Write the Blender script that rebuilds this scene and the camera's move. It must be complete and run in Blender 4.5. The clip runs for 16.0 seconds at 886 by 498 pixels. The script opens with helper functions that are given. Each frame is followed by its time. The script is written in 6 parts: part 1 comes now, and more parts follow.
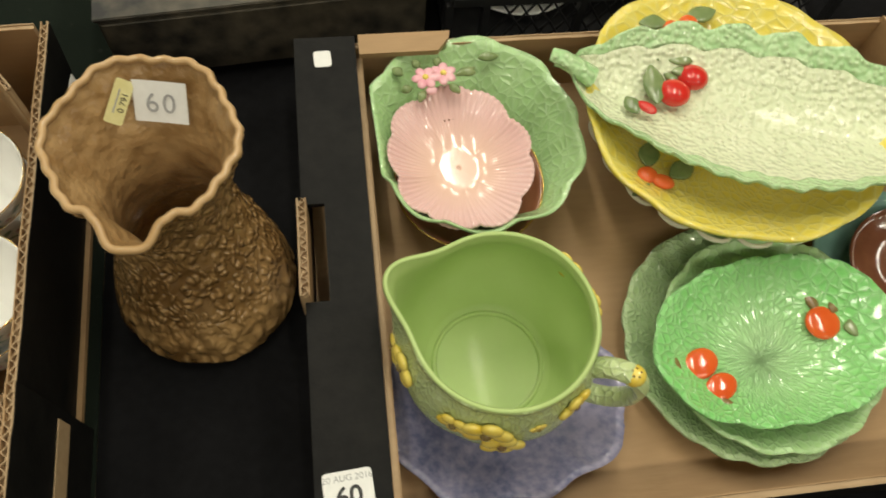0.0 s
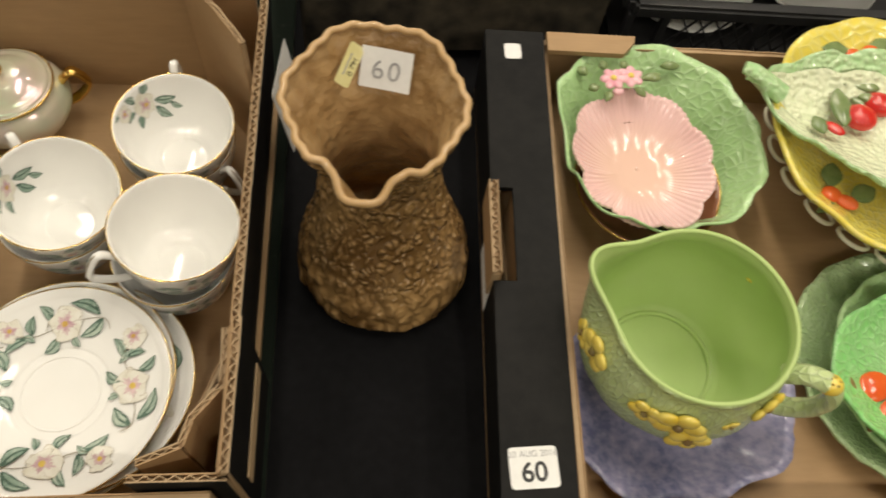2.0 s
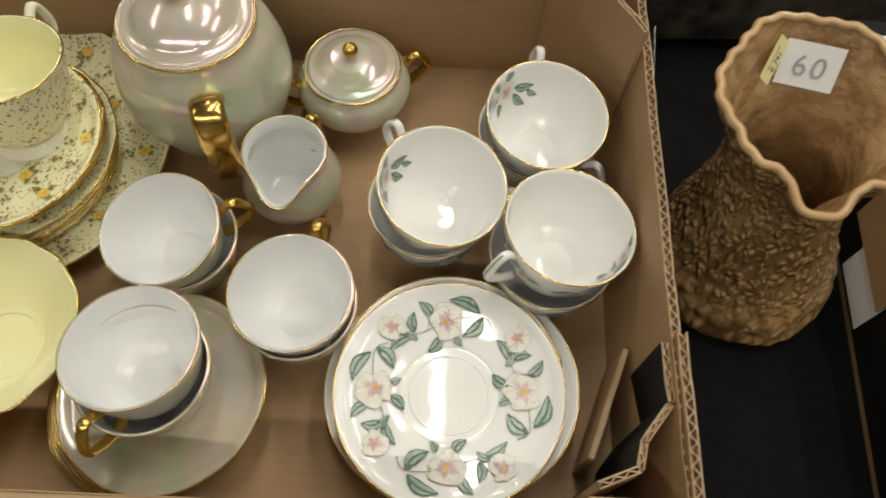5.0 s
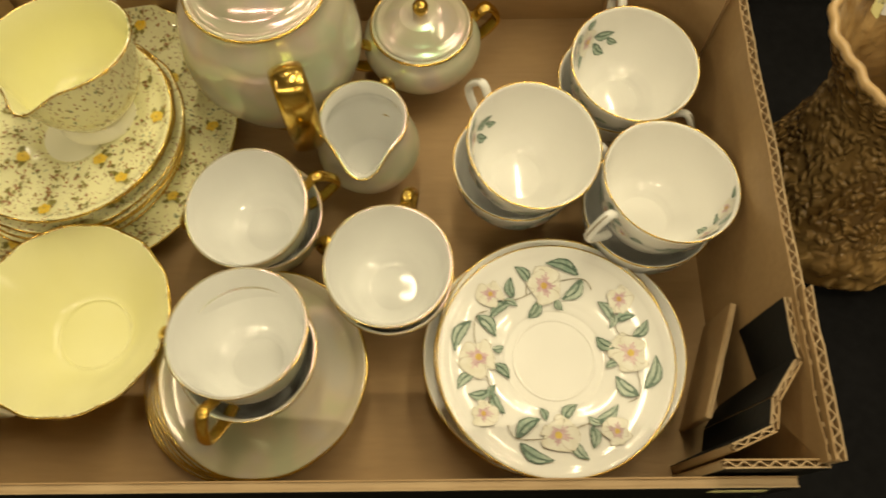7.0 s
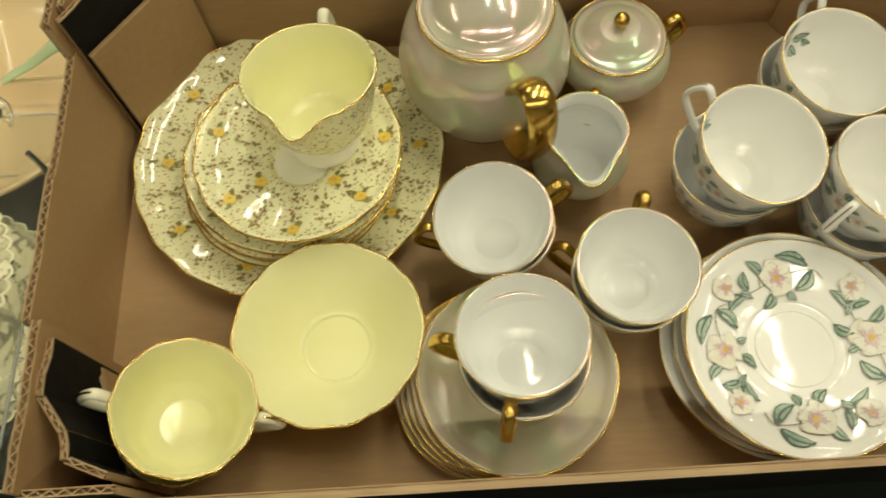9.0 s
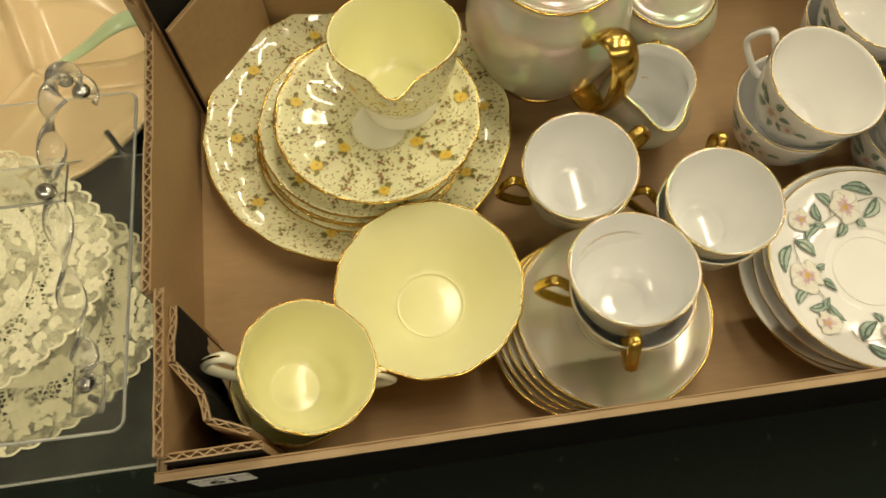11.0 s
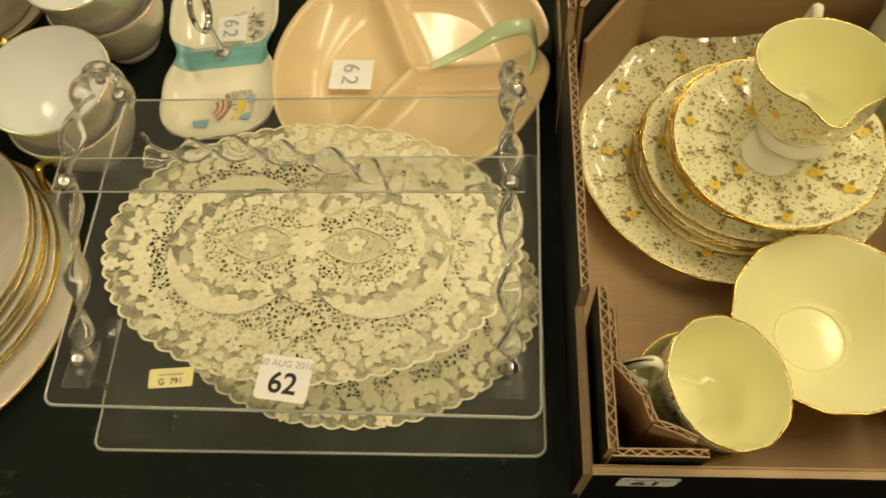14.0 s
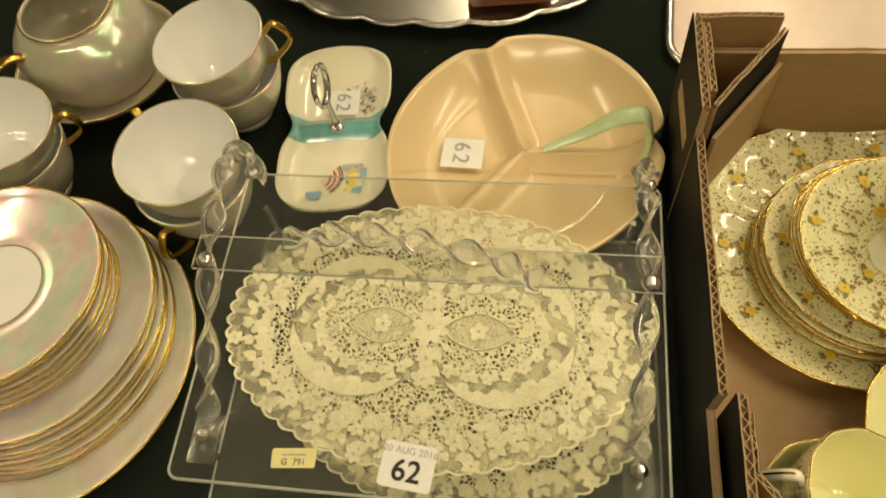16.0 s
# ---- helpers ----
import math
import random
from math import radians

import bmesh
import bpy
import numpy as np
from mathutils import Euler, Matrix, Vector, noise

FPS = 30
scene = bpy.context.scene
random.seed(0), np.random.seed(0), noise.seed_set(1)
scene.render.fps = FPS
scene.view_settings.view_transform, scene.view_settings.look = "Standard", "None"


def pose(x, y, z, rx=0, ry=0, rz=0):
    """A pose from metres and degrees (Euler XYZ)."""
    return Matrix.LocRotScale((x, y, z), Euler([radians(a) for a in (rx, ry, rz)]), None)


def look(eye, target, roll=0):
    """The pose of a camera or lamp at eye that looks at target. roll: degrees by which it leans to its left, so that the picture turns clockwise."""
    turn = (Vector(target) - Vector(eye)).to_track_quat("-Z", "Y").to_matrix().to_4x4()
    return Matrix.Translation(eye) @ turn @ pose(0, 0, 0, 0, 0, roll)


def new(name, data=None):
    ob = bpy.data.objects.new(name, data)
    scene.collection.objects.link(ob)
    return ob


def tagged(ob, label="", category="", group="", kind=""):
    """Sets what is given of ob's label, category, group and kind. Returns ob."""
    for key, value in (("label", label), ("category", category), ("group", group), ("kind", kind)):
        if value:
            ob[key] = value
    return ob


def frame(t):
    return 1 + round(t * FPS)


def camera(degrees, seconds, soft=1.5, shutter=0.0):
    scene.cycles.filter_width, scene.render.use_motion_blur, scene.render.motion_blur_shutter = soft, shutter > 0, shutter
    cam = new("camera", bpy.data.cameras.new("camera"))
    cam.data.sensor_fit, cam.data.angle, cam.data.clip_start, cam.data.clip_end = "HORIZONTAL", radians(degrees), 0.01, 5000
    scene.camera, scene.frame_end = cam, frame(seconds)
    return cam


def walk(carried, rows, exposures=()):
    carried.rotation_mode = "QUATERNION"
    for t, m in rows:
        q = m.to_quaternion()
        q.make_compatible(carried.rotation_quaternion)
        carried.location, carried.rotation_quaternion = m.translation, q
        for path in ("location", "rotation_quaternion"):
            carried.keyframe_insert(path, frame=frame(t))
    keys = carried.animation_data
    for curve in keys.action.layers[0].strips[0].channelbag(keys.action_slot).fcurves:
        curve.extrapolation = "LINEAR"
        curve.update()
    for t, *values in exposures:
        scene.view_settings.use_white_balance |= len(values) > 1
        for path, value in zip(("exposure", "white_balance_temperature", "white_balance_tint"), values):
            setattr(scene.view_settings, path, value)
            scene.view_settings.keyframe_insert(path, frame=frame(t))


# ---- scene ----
cam = camera(61.1, 16.0, soft=1.7, shutter=0.5)

PATH = [
    (0, (0.794, -0.073, 0.59), (1.045, 0.781, -1.202), 8.2),
    (0.5, (0.763, -0.068, 0.589), (1.017, 0.816, -1.187), 8.7),
    (1, (0.739, -0.074, 0.587), (0.984, 0.833, -1.179), 8.9),
    (1.5, (0.71, -0.088, 0.581), (0.935, 0.839, -1.177), 9.4),
    (2, (0.667, -0.096, 0.574), (0.854, 0.834, -1.187), 10.0),
    (2.5, (0.625, -0.096, 0.568), (0.757, 0.838, -1.196), 9.5),
    (3, (0.582, -0.094, 0.565), (0.632, 0.848, -1.198), 7.9),
    (3.5, (0.55, -0.09, 0.567), (0.56, 0.849, -1.199), 6.8),
    (4, (0.515, -0.08, 0.558), (0.53, 0.839, -1.219), 6.4),
    (4.2, (0.495, -0.076, 0.554), (0.522, 0.832, -1.227), 6.6),
    (6.3, (0.407, -0.047, 0.523), (0.383, 0.73, -1.32), -1.8),
    (6.5, (0.407, -0.048, 0.521), (0.387, 0.711, -1.329), -1.7),
    (7, (0.378, -0.046, 0.53), (0.371, 0.702, -1.325), -1.1),
    (7.5, (0.327, -0.044, 0.543), (0.322, 0.738, -1.298), -2.0),
    (8, (0.288, -0.051, 0.547), (0.309, 0.741, -1.289), -1.6),
    (8.5, (0.251, -0.054, 0.55), (0.256, 0.748, -1.282), -3.4),
    (9, (0.216, -0.057, 0.552), (0.194, 0.731, -1.286), -5.1),
    (9.2, (0.203, -0.059, 0.553), (0.171, 0.724, -1.287), -5.8),
    (11.3, (0.089, -0.084, 0.555), (0.212, 0.685, -1.288), 0.7),
    (11.5, (0.069, -0.082, 0.555), (0.197, 0.679, -1.29), 1.3),
    (12, (-0.004, -0.069, 0.557), (0.098, 0.702, -1.286), 1.5),
    (12.5, (-0.046, -0.061, 0.56), (-0.034, 0.724, -1.279), -3.1),
    (13, (-0.071, -0.066, 0.564), (-0.125, 0.739, -1.266), -6.3),
    (13.5, (-0.083, -0.074, 0.566), (-0.188, 0.756, -1.251), -8.3),
    (14, (-0.102, -0.087, 0.567), (-0.264, 0.767, -1.234), -10.1),
    (14.5, (-0.111, -0.091, 0.572), (-0.33, 0.795, -1.208), -11.0),
    (15, (-0.129, -0.085, 0.572), (-0.409, 0.813, -1.193), -12.3),
    (15.5, (-0.146, -0.07, 0.576), (-0.434, 0.838, -1.182), -12.4),
    (16, (-0.168, -0.064, 0.588), (-0.423, 0.893, -1.15), -11.1),
]
TONE = [(0, 0.5, 6300, 2), (2.5, 0.6, 6400, 9), (4.2, 0.35, 5700, 8), (6.3, 0.42, 7300, 4), (7.5, 0.42, 8900, -6), (8.1, 0.38, 9000, -12), (9.2, 0.42, 6700, -3), (12, 0.40, 8000, 3), (16, 0.38, 8700, 2)]
walk(cam, [(t, look(e, g, r)) for t, e, g, r in PATH], TONE)

# ---- world, light ----

world = bpy.data.worlds.new("room_air")
scene.world = world
world.use_nodes = True
world.node_tree.nodes["Background"].inputs[0].default_value = (1.0, 0.89, 0.73, 1)
world.node_tree.nodes["Background"].inputs[1].default_value = 0.12


def tube_lamp(x, y, z, lx, ly, watts):
    d = bpy.data.lights.new("ceiling_lamp_light", "AREA")
    d.shape, d.size, d.size_y, d.energy, d.color = "RECTANGLE", lx, ly, watts, (1.0, 0.89, 0.73)
    ob = new("ceiling_lamp_light", d)
    ob.matrix_world = pose(x, y, z)
    return ob


LAMPS = [(0.42, 0.85, 1.86, 0.07, 1.25), (1.15, 0.75, 1.86, 0.07, 1.25), (-1.75, 0.6, 1.86, 0.07, 1.25), (1.95, 0.5, 1.86, 0.07, 1.25), (0.4, -1.2, 1.86, 1.25, 0.07), (-1.1, -1.2, 1.86, 1.25, 0.07), (1.9, -1.2, 1.86, 1.25, 0.07), (-0.35, 2.4, 1.86, 0.07, 1.25), (0.7, 2.6, 1.86, 0.07, 1.25), (1.7, 2.4, 1.86, 0.07, 1.25)]
for lx, ly, lz, sx, sy in LAMPS:
    tube_lamp(lx, ly, lz, sx, sy, 8.2)


# ---- materials ----
def ramp(nt, fac, stops):
    r = nt.nodes.new("ShaderNodeValToRGB")
    els = r.color_ramp.elements
    while len(els) < len(stops):
        els.new(0.5)
    for e, (p, c) in zip(els, stops):
        e.position, e.color = p, (*c, 1)
    nt.links.new(fac, r.inputs[0])
    return r.outputs[0]


def tex(nt, kind, scale, coord="Object", **kw):
    tc = nt.nodes.new("ShaderNodeTexCoord")
    n = nt.nodes.new("ShaderNodeTex" + kind)
    n.inputs["Scale"].default_value = scale
    nt.links.new(tc.outputs[coord], n.inputs["Vector"])
    for k, v in kw.items():
        n.inputs[k].default_value = v
    return n


def mixc(nt, fac, a, b):
    m = nt.nodes.new("ShaderNodeMix")
    m.data_type = "RGBA"
    for i, v in ((0, fac), (6, a), (7, b)):
        if isinstance(v, (float, int)):
            m.inputs[i].default_value = v
        elif isinstance(v, tuple):
            m.inputs[i].default_value = (*v, 1)
        else:
            nt.links.new(v, m.inputs[i])
    return m.outputs[2]


def start(name):
    m = bpy.data.materials.new(name)
    m.use_nodes = True
    nt = m.node_tree
    return m, nt, nt.nodes["Principled BSDF"]


def bump(nt, b, height, dist, strength=1.0):
    n = nt.nodes.new("ShaderNodeBump")
    n.inputs["Distance"].default_value = dist
    n.inputs["Strength"].default_value = strength
    nt.links.new(height, n.inputs["Height"])
    nt.links.new(n.outputs[0], b.inputs["Normal"])


def surf(name, c1, c2, scale=60.0, rough=0.5, metal=0.0, coat=0.0, bumps=(0, 0), sss=0.0, detail=6.0, spec=0.5):
    """Two shades mixed by fine and broad noise, with gloss and a little relief."""
    m, nt, b = start(name)
    fine, broad = tex(nt, "Noise", scale, Detail=detail), tex(nt, "Noise", scale * 0.13, Detail=3.0)
    add = nt.nodes.new("ShaderNodeMath")
    add.operation = "ADD"
    nt.links.new(fine.outputs[0], add.inputs[0])
    nt.links.new(broad.outputs[0], add.inputs[1])
    col = ramp(nt, add.outputs[0], [(0.36, c1), (0.64, c2)])
    half = nt.nodes.new("ShaderNodeMath")
    half.operation = "MULTIPLY"
    half.inputs[1].default_value = 0.5
    nt.links.new(add.outputs[0], half.inputs[0])
    r = col.node
    nt.links.new(half.outputs[0], r.inputs[0])
    nt.links.new(col, b.inputs["Base Color"])
    b.inputs["Roughness"].default_value, b.inputs["Metallic"].default_value = rough, metal
    b.inputs["Specular IOR Level"].default_value = spec
    b.inputs["Coat Weight"].default_value, b.inputs["Coat Roughness"].default_value = coat, 0.06
    if sss:
        b.inputs["Subsurface Weight"].default_value = sss
        b.inputs["Subsurface Scale"].default_value = 0.004
    if bumps[1]:
        t = tex(nt, "Noise", bumps[0], Detail=4.0)
        bump(nt, b, t.outputs[0], bumps[1])
    return m


def relief(name, c1, c2, edge_scale, rough, dist, coat=0.6, kind="leaf", high=0.25, tip=(0.95, 0.90, 0.70)):
    """Glazed moulded earthenware: veins or blisters in relief, coloured paler where raised and darker in the hollows.
    """
    m, nt, b = start(name)
    w = tex(nt, "Noise", 14.0, Detail=2.0)
    tc = nt.nodes.new("ShaderNodeTexCoord")
    mv = nt.nodes.new("ShaderNodeVectorMath")
    mv.operation = "MULTIPLY_ADD"
    nt.links.new(w.outputs["Color"], mv.inputs[0])
    mv.inputs[1].default_value = (0.02, 0.02, 0.02) if kind == "leaf" else (0.006, 0.006, 0.006)
    nt.links.new(tc.outputs["Object"], mv.inputs[2])
    v = nt.nodes.new("ShaderNodeTexVoronoi")
    if kind == "leaf":
        # veins that run outwards from the middle
        sp = nt.nodes.new("ShaderNodeSeparateXYZ")
        nt.links.new(mv.outputs[0], sp.inputs[0])
        at = nt.nodes.new("ShaderNodeMath")
        at.operation = "ARCTAN2"
        nt.links.new(sp.outputs[1], at.inputs[0])
        nt.links.new(sp.outputs[0], at.inputs[1])
        ln = nt.nodes.new("ShaderNodeVectorMath")
        ln.operation = "LENGTH"
        nt.links.new(mv.outputs[0], ln.inputs[0])
        cb = nt.nodes.new("ShaderNodeCombineXYZ")
        nt.links.new(at.outputs[0], cb.inputs[0])
        mul = nt.nodes.new("ShaderNodeMath")
        mul.operation = "MULTIPLY"
        mul.inputs[1].default_value = 11.0
        nt.links.new(ln.outputs["Value"], mul.inputs[0])
        nt.links.new(mul.outputs[0], cb.inputs[1])
        v.feature = "DISTANCE_TO_EDGE"
        v.inputs["Scale"].default_value = edge_scale * 0.12
        nt.links.new(cb.outputs[0], v.inputs["Vector"])
        h = ramp(nt, v.outputs["Distance"], [(0.0, (1, 1, 1)), (0.05, (0.6, 0.6, 0.6)), (0.26, (0, 0, 0))])
    else:
        v.feature = "SMOOTH_F1"
        v.inputs["Scale"].default_value = edge_scale
        nt.links.new(mv.outputs[0], v.inputs["Vector"])
        h = ramp(nt, v.outputs["Distance"], [(0.05, (1, 1, 1)), (0.75, (0, 0, 0))])
    n = tex(nt, "Noise", 9.0, Detail=4.0)
    shade = mixc(nt, n.outputs[0], c1, c2)
    pale = mixc(nt, 0.17, shade, (0.80, 0.92, 0.70)) if kind == "leaf" else mixc(nt, high, shade, tip)
    nt.links.new(mixc(nt, h, shade, pale), b.inputs["Base Color"])
    b.inputs["Roughness"].default_value = rough
    b.inputs["Coat Weight"].default_value, b.inputs["Coat Roughness"].default_value = coat, 0.05
    bump(nt, b, h, dist)
    return m


def halo(m, centre, r0, r1):
    """A second glaze colour that fills the middle of a dish and fades out between two radii."""
    nt = m.node_tree
    b = nt.nodes["Principled BSDF"]
    old = b.inputs["Base Color"].links[0].from_socket
    mp = nt.nodes.new("ShaderNodeMapping")
    mp.inputs["Scale"].default_value = (1, 1, 0)
    nt.links.new(nt.nodes.new("ShaderNodeTexCoord").outputs["Object"], mp.inputs[0])
    ln = nt.nodes.new("ShaderNodeVectorMath")
    ln.operation = "LENGTH"
    nt.links.new(mp.outputs[0], ln.inputs[0])
    mr = nt.nodes.new("ShaderNodeMapRange")
    for k, v in ((1, r0), (2, r1), (3, 0.75), (4, 0.0)):
        mr.inputs[k].default_value = v
    nt.links.new(ln.outputs["Value"], mr.inputs[0])
    nt.links.new(mixc(nt, mr.outputs[0], old, centre), b.inputs["Base Color"])
    return m


def lustre(name, c1, c2, mid=None, film=2.1):
    m, nt, b = start(name)
    n = tex(nt, "Noise", 48.0 if mid else 16.0, Detail=3.0)
    col = ramp(nt, n.outputs[0], [(0.36, c1), (0.5, mid), (0.64, c2)]) if mid else mixc(nt, n.outputs[0], c1, c2)
    if not mid:
        # iridescent sheen painted into the base colour as rose, lilac and green patches
        p = tex(nt, "Noise", 34.0, Detail=2.0)
        pearl = ramp(nt, p.outputs[0], [(0.34, (0.52, 0.60, 0.46)), (0.46, (0.64, 0.61, 0.48)), (0.56, (0.68, 0.58, 0.54)), (0.68, (0.58, 0.55, 0.62))])
        col = mixc(nt, 0.42, col, pearl)
    nt.links.new(col, b.inputs["Base Color"])
    b.inputs["Roughness"].default_value, b.inputs["Metallic"].default_value = 0.16, 0.0 if mid else 0.12
    b.inputs["Specular IOR Level"].default_value = 0.75
    b.inputs["Coat Weight"].default_value, b.inputs["Coat Roughness"].default_value = 0.12, 0.04
    mr = nt.nodes.new("ShaderNodeMapRange")
    mr.inputs[3].default_value, mr.inputs[4].default_value = 280.0, 720.0
    n2 = tex(nt, "Noise", 16.0, Detail=2.0)
    nt.links.new(n2.outputs[0], mr.inputs[0])
    nt.links.new(mr.outputs[0], b.inputs["Thin Film Thickness"])
    b.inputs["Thin Film IOR"].default_value = film
    return m


def chintz(name, ground, flowers=True):
    """Cream glaze strewn with small brown and grey-green sprigs and some yellow flowers."""
    m, nt, b = start(name)

    def dots(scale, size, stretch, seed):
        tc = nt.nodes.new("ShaderNodeTexCoord")
        mp = nt.nodes.new("ShaderNodeMapping")
        mp.inputs["Scale"].default_value = stretch
        mp.inputs["Location"].default_value = (seed, seed * 0.7, seed * 1.3)
        mp.inputs["Rotation"].default_value = (0.3, 0.2, seed)
        wob = nt.nodes.new("ShaderNodeTexNoise")
        wob.inputs["Scale"].default_value = 260.0
        nt.links.new(tc.outputs["Object"], wob.inputs["Vector"])
        ma = nt.nodes.new("ShaderNodeVectorMath")
        ma.operation = "MULTIPLY_ADD"
        ma.inputs[1].default_value = (0.006, 0.006, 0.006)
        nt.links.new(wob.outputs["Color"], ma.inputs[0])
        nt.links.new(tc.outputs["Object"], ma.inputs[2])
        nt.links.new(ma.outputs[0], mp.inputs[0])
        v = nt.nodes.new("ShaderNodeTexVoronoi")
        v.inputs["Scale"].default_value = scale
        nt.links.new(mp.outputs[0], v.inputs["Vector"])
        return ramp(nt, v.outputs["Distance"], [(size, (1, 1, 1)), (size + 0.06, (0, 0, 0))])

    col = mixc(nt, tex(nt, "Noise", 8.0).outputs[0], ground, tuple(min(1, g * 1.06) for g in ground))
    gate = ramp(nt, tex(nt, "Noise", 72.0, Detail=1.0).outputs[0], [(0.54, (0, 0, 0)), (0.58, (1, 1, 1))])

    def layer(col, d, c, gated):
        if gated:
            mm = nt.nodes.new("ShaderNodeMath")
            mm.operation = "MULTIPLY"
            nt.links.new(d, mm.inputs[0])
            nt.links.new(gate, mm.inputs[1])
            d = mm.outputs[0]
        return mixc(nt, d, col, c)

    col = layer(col, dots(185, 0.20, (1, 2.2, 1), 1.0), (0.33, 0.20, 0.05), False)
    col = layer(col, dots(170, 0.17, (2.2, 1, 1), 2.3), (0.42, 0.19, 0.07), False)
    col = layer(col, dots(165, 0.28, (1.6, 1, 1), 3.1), (0.30, 0.18, 0.14), True) if flowers else col
    col = layer(col, dots(150, 0.20, (1, 1.8, 1), 5.7), (0.26, 0.29, 0.16), True)
    if flowers:
        col = layer(col, dots(34, 0.105, (1, 1, 1), 4.4), (0.80, 0.50, 0.08), False)
    nt.links.new(col, b.inputs["Base Color"])
    b.inputs["Roughness"].default_value = 0.08
    b.inputs["Coat Weight"].default_value, b.inputs["Coat Roughness"].default_value = 0.15, 0.04
    return m


def cardboard(name, c, dark):
    m, nt, b = start(name)
    tc = nt.nodes.new("ShaderNodeTexCoord")
    mp = nt.nodes.new("ShaderNodeMapping")
    mp.inputs["Scale"].default_value = (1, 5, 5)
    nt.links.new(tc.outputs["Object"], mp.inputs[0])
    f = nt.nodes.new("ShaderNodeTexNoise")
    f.inputs["Scale"].default_value, f.inputs["Detail"].default_value = 40.0, 6.0
    nt.links.new(mp.outputs[0], f.inputs["Vector"])
    broad = tex(nt, "Noise", 7.0, Detail=5.0)
    col = mixc(nt, ramp(nt, f.outputs[0], [(0.3, (0, 0, 0)), (0.7, (0.4, 0.4, 0.4))]), c, dark)
    col = mixc(nt, ramp(nt, broad.outputs[0], [(0.35, (0, 0, 0)), (0.75, (0.6, 0.6, 0.6))]), col, dark)
    nt.links.new(col, b.inputs["Base Color"])
    b.inputs["Roughness"].default_value = 0.62
    bump(nt, b, f.outputs[0], 0.0004)
    return m


def cloth(name, c1, c2):
    m, nt, b = start(name)
    w1, w2 = tex(nt, "Wave", 420.0, Distortion=1.0), tex(nt, "Noise", 700.0, Detail=2.0)
    lint = tex(nt, "Noise", 60.0, Detail=8.0)
    col = mixc(nt, w2.outputs[0], c1, c2)
    col = mixc(nt, ramp(nt, lint.outputs[0], [(0.66, (0, 0, 0)), (0.76, (0.25, 0.25, 0.25))]), col, (0.12, 0.13, 0.10))
    nt.links.new(col, b.inputs["Base Color"])
    b.inputs["Roughness"].default_value = 0.95
    b.inputs["Specular IOR Level"].default_value = 0.15
    bump(nt, b, w1.outputs[1], 0.0003)
    return m


def clear(name, tint, rough=0.02, ior=1.49, haze=0.985):
    m, nt, b = start(name)
    b.inputs["Base Color"].default_value = (*tint, 1)
    b.inputs["Roughness"].default_value = rough
    b.inputs["Transmission Weight"].default_value = haze
    b.inputs["IOR"].default_value = ior
    s = tex(nt, "Noise", 35.0, Detail=8.0)
    nt.links.new(ramp(nt, s.outputs[0], [(0.5, (rough, rough, rough)), (0.75, (rough + 0.14, rough + 0.14, rough + 0.14))]), b.inputs["Roughness"])
    return m


